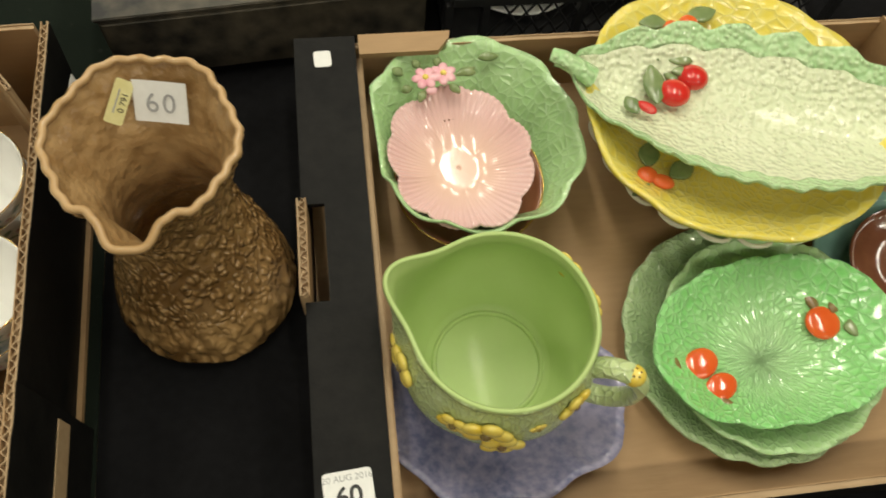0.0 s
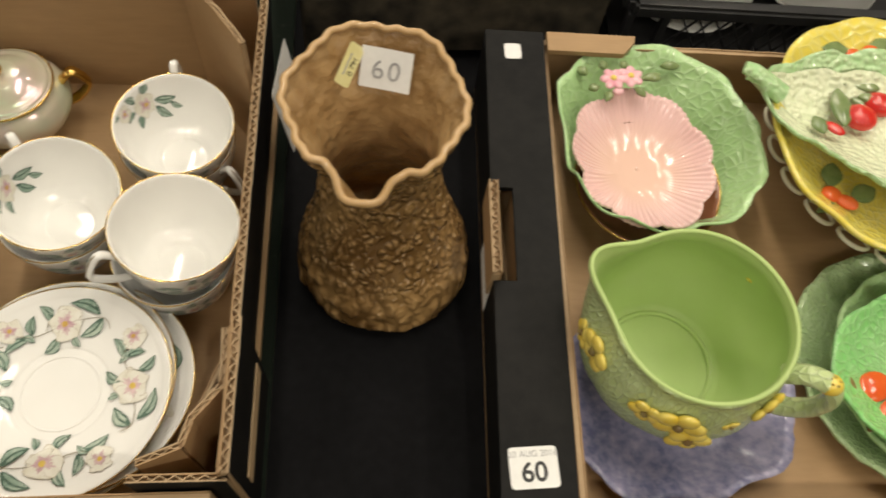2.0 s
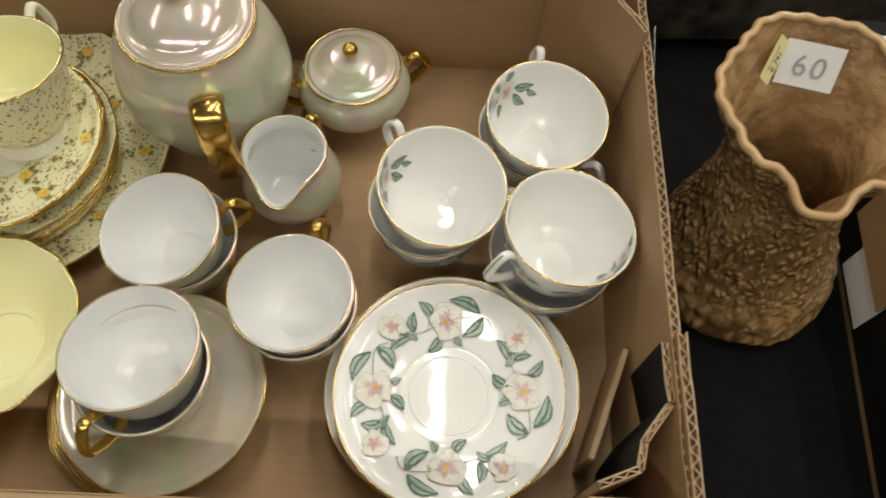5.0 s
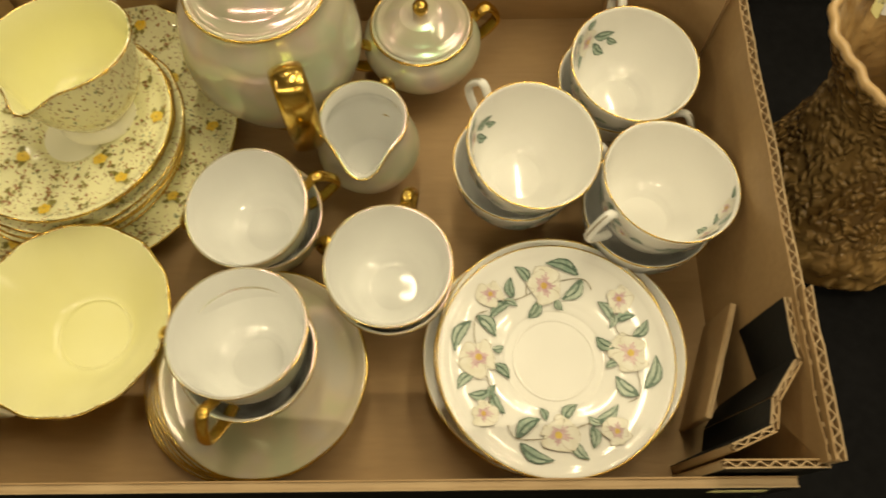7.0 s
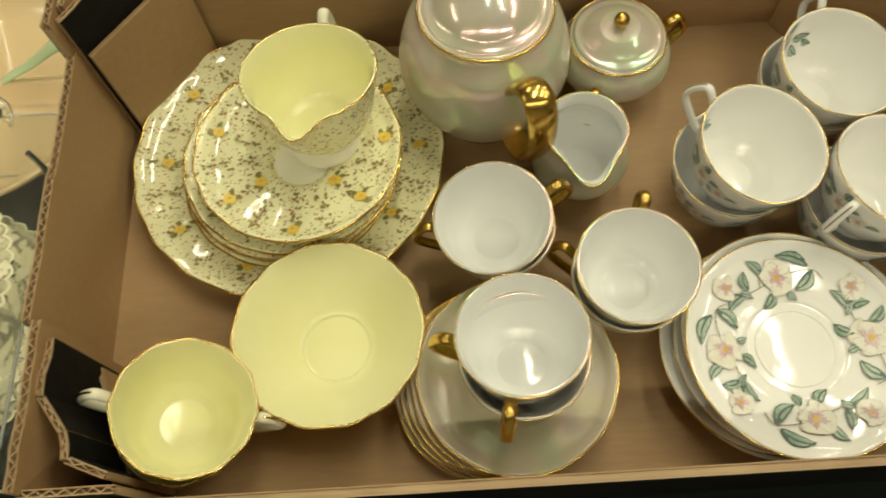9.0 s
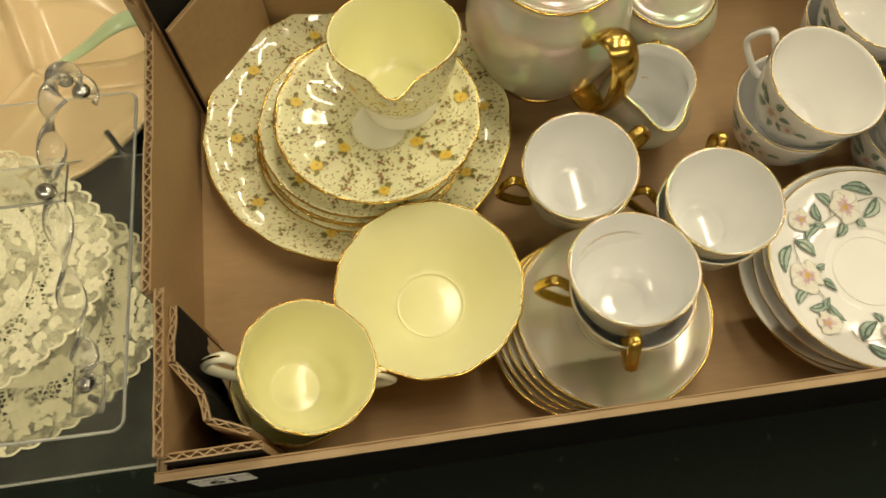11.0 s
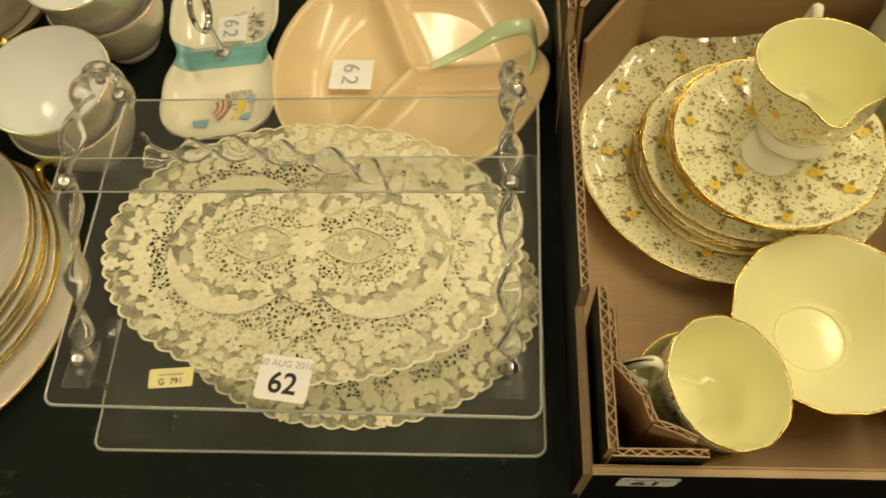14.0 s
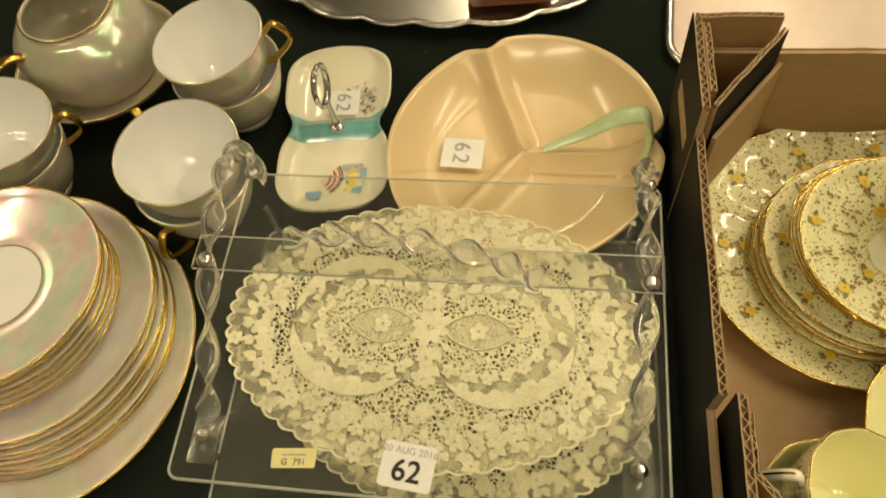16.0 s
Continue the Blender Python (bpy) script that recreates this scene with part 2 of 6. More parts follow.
def lace(name, rx, ry):
    """Oval lace ground: sheer tulle, with coarse open net round two medallions and outside two lobes."""
    m, nt, b = start(name)

    def op(kind, a, b3=None):
        n = nt.nodes.new("ShaderNodeMath")
        n.operation = kind
        for i, v in enumerate((a, b3)):
            if v is None:
                continue
            if isinstance(v, (int, float)):
                n.inputs[i].default_value = v
            else:
                nt.links.new(v, n.inputs[i])
        return n.outputs[0]

    sp = nt.nodes.new("ShaderNodeSeparateXYZ")
    nt.links.new(nt.nodes.new("ShaderNodeTexCoord").outputs["Object"], sp.inputs[0])
    x, y = sp.outputs[0], sp.outputs[1]
    ax = op("ABSOLUTE", x)

    def radius(cx, rx2, ry2, xs, p=2.0):
        u, v = op("ABSOLUTE", op("DIVIDE", op("SUBTRACT", xs, cx), rx2)), op("ABSOLUTE", op("DIVIDE", y, ry2))
        return op("POWER", op("ADD", op("POWER", u, p), op("POWER", v, p)), 1 / p)

    e = radius(0.0, rx, ry, x)
    hatch = radius(0.036, 0.0265, 0.0145, ax, 1.45)
    med = radius(0.037, 0.045, 0.035, ax)
    lobe = radius(0.050, 0.058, 0.054, ax)
    wide = tex(nt, "Voronoi", 290.0)
    wide.feature = "DISTANCE_TO_EDGE"
    thick = op("ADD", 0.07, op("MULTIPLY", tex(nt, "Noise", 170.0, Detail=1.0).outputs[0], 0.13))
    net = op("LESS_THAN", wide.outputs["Distance"], thick)
    fine = tex(nt, "Voronoi", 620.0)
    fine.feature = "DISTANCE_TO_EDGE"
    mesh = op("ADD", op("MULTIPLY", op("LESS_THAN", fine.outputs["Distance"], 0.17), 0.62), 0.20)
    cloud = ramp(nt, tex(nt, "Noise", 95.0, Detail=3.0, Distortion=0.5).outputs[0], [(0.50, (0, 0, 0)), (0.56, (1, 1, 1))])
    tulle = op("ADD", op("ADD", 0.30, op("MULTIPLY", cloud, 0.30)), op("MULTIPLY", tex(nt, "Noise", 900.0, Detail=1.0).outputs[0], 0.16))
    in_hatch = op("LESS_THAN", hatch, 1.0)
    eyelets = op("MULTIPLY", op("GREATER_THAN", hatch, 1.0), op("LESS_THAN", med, 1.0))
    field = op("MULTIPLY", op("GREATER_THAN", lobe, 1.0), op("LESS_THAN", e, 0.83))
    coarse = op("MAXIMUM", eyelets, field)
    sheer = op("SUBTRACT", 1.0, op("MAXIMUM", coarse, in_hatch))
    alpha = op("ADD", op("ADD", op("MULTIPLY", coarse, net), op("MULTIPLY", in_hatch, mesh)), op("MULTIPLY", sheer, tulle))
    nt.links.new(op("MINIMUM", alpha, 1.0), b.inputs["Alpha"])
    n = tex(nt, "Noise", 500.0, Detail=3.0)
    nt.links.new(mixc(nt, n.outputs[0], (0.54, 0.52, 0.34), (0.70, 0.67, 0.47)), b.inputs["Base Color"])
    b.inputs["Roughness"].default_value = 0.9
    bump(nt, b, n.outputs[0], 0.0006)
    return m


def vase_glaze(name):
    """Honey glaze over pebbly, worm-like moulding: coloured darker in the grooves and paler on the ridges, with larger
    scrolls near the foot.
    """
    m, nt, b = start(name)
    tc = nt.nodes.new("ShaderNodeTexCoord")
    w = tex(nt, "Noise", 55.0, Detail=2.0)
    mv = nt.nodes.new("ShaderNodeVectorMath")
    mv.operation = "MULTIPLY_ADD"
    nt.links.new(w.outputs["Color"], mv.inputs[0])
    mv.inputs[1].default_value = (0.015, 0.015, 0.015)
    nt.links.new(tc.outputs["Object"], mv.inputs[2])

    def pebbles(scale, stretch):
        mp = nt.nodes.new("ShaderNodeMapping")
        mp.inputs["Scale"].default_value = stretch
        nt.links.new(mv.outputs[0], mp.inputs[0])
        v = nt.nodes.new("ShaderNodeTexVoronoi")
        v.feature = "SMOOTH_F1"
        v.inputs["Smoothness"].default_value = 0.35
        v.inputs["Scale"].default_value = scale
        nt.links.new(mp.outputs[0], v.inputs["Vector"])
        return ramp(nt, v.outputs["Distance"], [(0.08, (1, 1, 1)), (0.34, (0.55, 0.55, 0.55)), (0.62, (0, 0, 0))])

    sp = nt.nodes.new("ShaderNodeSeparateXYZ")
    nt.links.new(tc.outputs["Object"], sp.inputs[0])
    foot = nt.nodes.new("ShaderNodeMapRange")
    for i, v in ((1, 0.030), (2, 0.055)):
        foot.inputs[i].default_value = v
    nt.links.new(sp.outputs[2], foot.inputs[0])
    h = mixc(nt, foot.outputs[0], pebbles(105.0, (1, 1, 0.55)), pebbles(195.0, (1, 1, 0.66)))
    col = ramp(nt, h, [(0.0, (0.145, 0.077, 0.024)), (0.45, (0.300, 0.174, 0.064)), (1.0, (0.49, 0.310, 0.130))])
    big = tex(nt, "Noise", 16.0, Detail=3.0)
    col = mixc(nt, ramp(nt, big.outputs[0], [(0.40, (0, 0, 0)), (0.66, (0.55, 0.55, 0.55))]), col, (0.47, 0.30, 0.125))
    nt.links.new(col, b.inputs["Base Color"])
    b.inputs["Roughness"].default_value = 0.27
    b.inputs["Coat Weight"].default_value, b.inputs["Coat Roughness"].default_value = 0.3, 0.08
    bump(nt, b, h, 0.0036)
    return m


M = {}
M["board"] = cardboard("brown_cardboard", (0.41, 0.265, 0.132), (0.30, 0.185, 0.088))
M["board_edge"] = cardboard("torn_cardboard_edge", (0.50, 0.36, 0.21), (0.33, 0.22, 0.12))
M["black_print"] = surf("black_printed_cardboard", (0.005, 0.005, 0.005), (0.012, 0.0115, 0.011), 90, 0.6, bumps=(300, 0.0002), spec=0.15)
M["black_cloth"] = surf("black_plastic_sheet", (0.0030, 0.0030, 0.0035), (0.0065, 0.0065, 0.0075), 120, 0.75, bumps=(400, 0.0002), spec=0.08)
M["green_cloth"] = cloth("dark_green_cloth", (0.006, 0.0105, 0.0075), (0.014, 0.020, 0.014))
M["white_china"] = surf("white_bone_china", (0.84, 0.835, 0.81), (0.88, 0.875, 0.85), 30, 0.07, coat=0.1)
M["grey_china"] = surf("cool_white_porcelain", (0.78, 0.785, 0.77), (0.83, 0.835, 0.82), 30, 0.08, coat=0.1)
M["yellow_china"] = surf("pale_yellow_glaze", (0.82, 0.80, 0.44), (0.86, 0.84, 0.52), 25, 0.15, coat=0.05)
M["cream_china"] = surf("cream_glaze", (0.82, 0.80, 0.62), (0.86, 0.84, 0.68), 25, 0.08, coat=0.15)
M["lustre"] = lustre("mother_of_pearl_lustre", (0.50, 0.47, 0.33), (0.63, 0.60, 0.46))
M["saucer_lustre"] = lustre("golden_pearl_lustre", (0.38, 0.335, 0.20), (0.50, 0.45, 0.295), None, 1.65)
M["pale_lustre"] = lustre("pale_pearl_lustre", (0.76, 0.75, 0.64), (0.85, 0.84, 0.76))
M["petal_lustre"] = lustre("pink_and_green_lustre", (0.76, 0.58, 0.52), (0.56, 0.68, 0.53), (0.70, 0.69, 0.58))
M["gold"] = surf("worn_gilding", (0.60, 0.385, 0.085), (0.74, 0.52, 0.16), 150, 0.2, metal=1.0)
M["chintz"] = chintz("chintz_transfer_print", (0.85, 0.83, 0.53))
M["chintz_flat"] = chintz("chintz_transfer_print_sprigged", (0.85, 0.83, 0.53), False)
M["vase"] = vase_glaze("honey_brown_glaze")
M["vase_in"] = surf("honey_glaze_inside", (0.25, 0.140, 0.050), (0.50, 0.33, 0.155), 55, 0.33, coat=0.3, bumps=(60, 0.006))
M["vase_rim"] = surf("peach_glaze_rim", (0.46, 0.295, 0.135), (0.57, 0.38, 0.19), 60, 0.3, coat=0.3)
M["leaf_green"] = relief("apple_green_leaf_glaze", (0.36, 0.60, 0.24), (0.50, 0.72, 0.36), 95, 0.2, 0.0007)
M["bright_green"] = halo(relief("bright_green_leaf_glaze", (0.19, 0.60, 0.14), (0.34, 0.72, 0.26), 95, 0.2, 0.0011), (0.56, 0.82, 0.44), 0.012, 0.070)
M["sage_green"] = relief("sage_green_leaf_glaze", (0.32, 0.47, 0.22), (0.46, 0.60, 0.32), 130, 0.2, 0.0010)
M["blister_green"] = relief("pale_green_blistered_glaze", (0.60, 0.70, 0.42), (0.76, 0.78, 0.58), 215, 0.27, 0.0027, 0.25, "blister")
M["edge_green"] = relief("green_blistered_border_glaze", (0.30, 0.60, 0.24), (0.52, 0.70, 0.38), 215, 0.27, 0.0027, 0.25, "blister")
M["yellow_leaf"] = relief("yellow_leaf_glaze", (0.75, 0.60, 0.06), (0.82, 0.70, 0.14), 80, 0.14, 0.0007)
M["jug_in"] = surf("pale_green_glaze", (0.43, 0.57, 0.20), (0.52, 0.66, 0.28), 14, 0.42, coat=0.06, spec=0.3)
M["jug_out"] = relief("moulded_green_leaf_glaze", (0.42, 0.58, 0.23), (0.64, 0.72, 0.38), 130, 0.22, 0.0010)
M["pink"] = halo(surf("pink_leaf_glaze", (0.76, 0.48, 0.46), (0.81, 0.57, 0.55), 14, 0.14, coat=0.6), (0.78, 0.54, 0.42), 0.022, 0.052)
M["purple"] = surf("mottled_blue_lilac_glaze", (0.13, 0.14, 0.26), (0.34, 0.32, 0.46), 170, 0.2, coat=0.5)
M["brown_glaze"] = surf("brown_treacle_glaze", (0.14, 0.05, 0.025), (0.22, 0.09, 0.045), 60, 0.14, coat=0.5)
M["teal_glaze"] = surf("blue_green_glaze", (0.16, 0.30, 0.26), (0.22, 0.38, 0.33), 60, 0.14, coat=0.5)
M["red"] = surf("red_enamel", (0.55, 0.015, 0.012), (0.66, 0.04, 0.025), 50, 0.12, coat=0.6)
M["orange"] = surf("orange_red_enamel", (0.70, 0.09, 0.015), (0.78, 0.15, 0.03), 50, 0.14, coat=0.6)
M["dull_leaf"] = surf("olive_painted_leaf", (0.13, 0.20, 0.07), (0.24, 0.30, 0.13), 120, 0.2, coat=0.5)
M["brown_leaf"] = surf("brown_painted_leaf", (0.20, 0.12, 0.04), (0.26, 0.22, 0.08), 120, 0.2, coat=0.5)
M["flower_pink"] = surf("pink_enamel_petal", (0.70, 0.24, 0.34), (0.85, 0.52, 0.56), 120, 0.25, coat=0.4)
M["flower_yellow"] = surf("yellow_enamel_petal", (0.76, 0.55, 0.05), (0.86, 0.74, 0.20), 120, 0.25, coat=0.4)
M["print_leaf"] = surf("printed_dark_green_leaf", (0.055, 0.10, 0.075), (0.13, 0.20, 0.155), 260, 0.3, spec=0.25)
M["print_pale_leaf"] = surf("printed_grey_green_leaf", (0.20, 0.30, 0.24), (0.50, 0.57, 0.49), 240, 0.3, spec=0.25)
M["print_petal"] = surf("printed_cream_petal", (0.68, 0.655, 0.55), (0.81, 0.80, 0.74), 170, 0.3, spec=0.25)
M["print_outline"] = surf("printed_grey_outline", (0.40, 0.36, 0.29), (0.68, 0.63, 0.53), 300, 0.3, spec=0.25)
M["print_flush"] = surf("printed_mauve_flush", (0.44, 0.25, 0.31), (0.74, 0.58, 0.58), 330, 0.3, spec=0.25)
M["print_heart"] = surf("printed_flower_heart", (0.50, 0.30, 0.10), (0.70, 0.52, 0.12), 500, 0.3, spec=0.25)
M["print_brown"] = surf("printed_brown_stem", (0.24, 0.20, 0.14), (0.36, 0.31, 0.22), 300, 0.3, spec=0.25)
M["print_yellow"] = surf("printed_yellow_flower", (0.78, 0.50, 0.06), (0.86, 0.68, 0.17), 420, 0.3, spec=0.25)
M["print_olive"] = surf("printed_olive_sprig", (0.17, 0.155, 0.045), (0.35, 0.31, 0.12), 300, 0.3, spec=0.25)
M["print_mauve"] = surf("printed_brown_sprig", (0.27, 0.13, 0.065), (0.46, 0.27, 0.15), 300, 0.3, spec=0.25)
M["acrylic"] = clear("clear_acrylic_sheet", (0.84, 0.84, 0.79))
M["worn_acrylic"] = clear("scuffed_acrylic_rod", (0.93, 0.93, 0.90), 0.03, 1.49, 0.97)
# pale frosted tone puts the light caught along the acrylic edges into colour
M["acrylic_edge"] = clear("lit_acrylic_edge", (0.62, 0.63, 0.58), 0.35, 1.49, 0.6)
M["chrome"] = surf("polished_chrome", (0.62, 0.62, 0.62), (0.72, 0.72, 0.72), 60, 0.08, metal=1.0)
M["silver"] = surf("silver_plate", (0.55, 0.54, 0.51), (0.66, 0.65, 0.62), 40, 0.22, metal=1.0)
M["lace"] = lace("cotton_lace_net", 0.1555, 0.1050)
M["thread"] = surf("dense_cotton_lace", (0.58, 0.56, 0.38), (0.74, 0.71, 0.52), 420, 0.9, bumps=(700, 0.0008))
M["peach"] = surf("peach_glaze", (0.71, 0.545, 0.32), (0.76, 0.60, 0.365), 12, 0.2, coat=0.35)
M["mint"] = surf("mint_green_glaze", (0.52, 0.66, 0.39), (0.58, 0.71, 0.45), 20, 0.2, coat=0.4)
M["cream_dish"] = surf("cream_earthenware_glaze", (0.76, 0.73, 0.58), (0.81, 0.78, 0.64), 20, 0.14, coat=0.5)
M["teal_band"] = surf("turquoise_band_glaze", (0.12, 0.36, 0.36), (0.20, 0.46, 0.45), 60, 0.14, coat=0.5)
M["paper"] = surf("white_paper", (0.78, 0.78, 0.77), (0.84, 0.84, 0.83), 200, 0.7)
M["ticket"] = surf("yellow_paper_ticket", (0.72, 0.66, 0.30), (0.78, 0.73, 0.38), 200, 0.7)
M["ink"] = surf("black_ink", (0.012, 0.012, 0.012), (0.03, 0.03, 0.03), 200, 0.5)
M["pencil"] = surf("grey_pencil", (0.30, 0.30, 0.31), (0.44, 0.44, 0.45), 300, 0.6)
M["marbled"] = surf("black_marbled_boards", (0.008, 0.008, 0.008), (0.10, 0.085, 0.06), 55, 0.5, detail=12)
M["crate"] = surf("black_moulded_plastic", (0.012, 0.012, 0.013), (0.025, 0.025, 0.026), 60, 0.4)
M["blue"] = surf("blue_plastic_cover", (0.02, 0.04, 0.16), (0.05, 0.08, 0.24), 30, 0.2, coat=0.6)
M["pale_red"] = surf("printed_red_stripe", (0.40, 0.10, 0.07), (0.5, 0.16, 0.12), 200, 0.2, coat=0.4)
M["pale_blue"] = surf("printed_blue_wash", (0.22, 0.42, 0.58), (0.32, 0.52, 0.66), 120, 0.2, coat=0.4)
M["grey_ink"] = surf("printed_grey_line_drawing", (0.10, 0.10, 0.09), (0.72, 0.70, 0.58), 420, 0.2, coat=0.4)
M["pink_silver"] = surf("pinkish_tarnished_tray", (0.52, 0.42, 0.38), (0.62, 0.52, 0.48), 20, 0.35, metal=0.6)
M["wall"] = surf("cream_wall_paint", (0.55, 0.50, 0.42), (0.60, 0.55, 0.47), 8, 0.8)
M["ceil"] = surf("white_ceiling_tiles", (0.66, 0.64, 0.60), (0.72, 0.70, 0.66), 20, 0.9)
M["carpet"] = surf("dark_grey_carpet", (0.03, 0.03, 0.03), (0.06, 0.055, 0.05), 300, 0.95)
M["lamp_metal"] = surf("white_lamp_housing", (0.7, 0.7, 0.7), (0.75, 0.75, 0.75), 30, 0.5)


# ---- mesh helpers ----
class Geo:
    def __init__(self):
        self.v, self.f = [], []

    def grid(self, rows, wrap=False, closed=False):
        """Quads between rows of points. wrap: each row is a ring; closed: the last row joins the first."""
        o, n = len(self.v), len(rows[0])
        for r in rows:
            self.v += [tuple(p) for p in r]
        for i in range(len(rows) if closed else len(rows) - 1):
            a, b2 = o + i * n, o + ((i + 1) % len(rows)) * n
            for j in range(n if wrap else n - 1):
                k = (j + 1) % n
                self.f.append((a + j, a + k, b2 + k, b2 + j))
        return self

    def fan(self, ring, centre):
        o = len(self.v)
        self.v += [tuple(p) for p in ring] + [tuple(centre)]
        n = len(ring)
        self.f += [(o + j, o + (j + 1) % n, o + n) for j in range(n)]
        return self

    def poly(self, pts):
        o = len(self.v)
        self.v += [tuple(p) for p in pts]
        self.f.append(tuple(range(o, o + len(pts))))
        return self

    def box(self, c, s, m=None):
        o = len(self.v)
        for dz in (-1, 1):
            for dx, dy in ((-1, -1), (1, -1), (1, 1), (-1, 1)):
                p = Vector((c[0] + dx * s[0] / 2, c[1] + dy * s[1] / 2, c[2] + dz * s[2] / 2))
                self.v.append(tuple(m @ p if m else p))
        for q in ((3, 2, 1, 0), (4, 5, 6, 7), (0, 1, 5, 4), (1, 2, 6, 5), (2, 3, 7, 6), (3, 0, 4, 7)):
            self.f.append(tuple(o + i for i in q))
        return self

    def slab(self, outline, z0, z1):
        """A flat plate with the given outline, as thick as z1 - z0."""
        n = len(outline)
        self.grid([[(x, y, z0) for x, y in outline], [(x, y, z1) for x, y in outline]], wrap=True)
        o = len(self.v) - 2 * n
        self.f.append(tuple(o + i for i in reversed(range(n))))
        self.f.append(tuple(o + n + i for i in range(n)))
        return self


def part(name, geo, material, parent=None, label="", flat=False, bevel=0.0, recalc=True):
    me = bpy.data.meshes.new(name)
    me.from_pydata(geo.v, [], geo.f)
    if recalc or bevel:
        bm = bmesh.new()
        bm.from_mesh(me)
        if recalc:
            bmesh.ops.recalc_face_normals(bm, faces=bm.faces)
        if bevel:
            bmesh.ops.bevel(bm, geom=bm.edges[:], offset=bevel, segments=2, affect="EDGES")
        bm.to_mesh(me)
        bm.free()
    if not flat:
        for p in me.polygons:
            p.use_smooth = True
    me.materials.append(material)
    ob = new(name, me)
    if parent:
        ob.parent = parent
    if label:
        tagged(ob, label)
    return ob


def thing(name, label, category, m=None, group=""):
    ob = new(name)
    ob.empty_display_size = 0.02
    if m is not None:
        ob.matrix_world = m
    return tagged(ob, label, category, group)


def curve(pts, n):
    """A smooth line through the points, of any dimension."""
    p = [np.array(q, float) for q in pts]
    p = [2 * p[0] - p[1]] + p + [2 * p[-1] - p[-2]]
    out = []
    for i in range(1, len(p) - 2):
        for k in range(n):
            t = k / n
            a, b2, c, d = p[i - 1], p[i], p[i + 1], p[i + 2]
            out.append(0.5 * (2 * b2 + (c - a) * t + (2 * a - 5 * b2 + 4 * c - d) * t * t + (3 * b2 - a - 3 * c + d) * t ** 3))
    return out + [p[-2]]


def revolve(prof, n=64, shape=None):
    """Turn a profile of (radius, height). shape(angle, radius, height) gives the place of a point where it isn't round."""
    g = Geo()
    rows = []
    for r, z in prof:
        row = []
        for j in range(n):
            a = 2 * math.pi * j / n
            if shape:
                row.append(shape(a, r, z))
            else:
                row.append((r * math.cos(a), r * math.sin(a), z))
        rows.append(row)
    lo, hi = prof[0][0] < 1e-6, prof[-1][0] < 1e-6
    g.grid(rows[(1 if lo else 0):(-1 if hi else None)], wrap=True)
    if lo:
        g.fan(rows[1], rows[0][0])
    if hi:
        g.fan(rows[-2], rows[-1][0])
    return g


def tube(pts, ra, rb=None, sides=10, closed=False, axis=None, taper=None):
    """A rod along points; ra and rb are its half widths, rb along axis where one is given."""
    g, n = Geo(), len(pts)
    P = [Vector(p) for p in pts]
    rb = rb or ra
    ref = Vector(axis) if axis else None
    rows, side = [], None
    for i in range(n):
        t = (P[(i + 1) % n] - P[i - 1]) if closed else (P[min(i + 1, n - 1)] - P[max(i - 1, 0)])
        t.normalize()
        if ref is not None:
            side = (ref - t * ref.dot(t)).normalized()
        elif side is None:
            side = t.orthogonal().normalized()
        else:
            side = (side - t * side.dot(t)).normalized()
        up = t.cross(side)
        k = taper(i / max(1, n - 1)) if taper else 1.0
        rows.append([P[i] + (side * rb * math.cos(2 * math.pi * j / sides) + up * ra * math.sin(2 * math.pi * j / sides)) * k for j in range(sides)])
    g.grid(rows, wrap=True, closed=closed)
    if not closed:
        g.fan(rows[0], P[0])
        g.fan(rows[-1], P[-1])
    return g


def skin(outer, t, base):
    """From an outer profile, foot to rim, the closed shell of a vessel of wall t with its inner floor at base."""
    o = [tuple(p) for p in outer]
    r_rim, z_rim = o[-1]
    inner = [(max(r - t, 0.0), z) for r, z in o if z > base + 0.002]
    inner = [p for p in inner if p[1] < z_rim - 0.0015]
    body = [(0.0, o[0][1])] + o + [(r_rim - t * 0.25, z_rim + t * 0.4), (r_rim - t * 0.75, z_rim + t * 0.4)]
    body += list(reversed(inner)) + [(max(inner[0][0] * 0.85, 0.001), base), (max(inner[0][0] * 0.80, 0.001), base), (inner[0][0] * 0.4, base + 0.0006), (0.0, base + 0.0009)]
    return body


def split_skin(outer, t, base):
    """The same shell as two profiles, outside and inside, for two glazes."""
    body = skin(outer, t, base)
    k = len(outer) + 2
    return body[:k + 1], body[k:]


def arc_handle(r0, z0, r1, z1, out, n=8, ear=0.0):
    """Points of a cup handle in its upright plane."""
    return [(float(p[0]), 0.0, float(p[1])) for p in curve([(r0, z0), (r0 + out * 0.55, z0 + 0.006 + ear), (r0 + out, z0 - 0.004), (r0 + out * 0.95, (z0 + z1) / 2), (r1 + out * 0.45, z1 + 0.002), (r1, z1 - 0.001)], n)]


def spin(pts, deg):
    c, s = math.cos(radians(deg)), math.sin(radians(deg))
    return [(p[0] * c - p[1] * s, p[0] * s + p[1] * c, p[2]) for p in pts]


def rim_pose(x, y, z, h, rx=0, ry=0, rz=0):
    """Stands a vessel of height h so that its rim is centred at x, y, z."""
    return pose(x, y, z, rx, ry, 0) @ pose(0, 0, -h, 0, 0, rz)


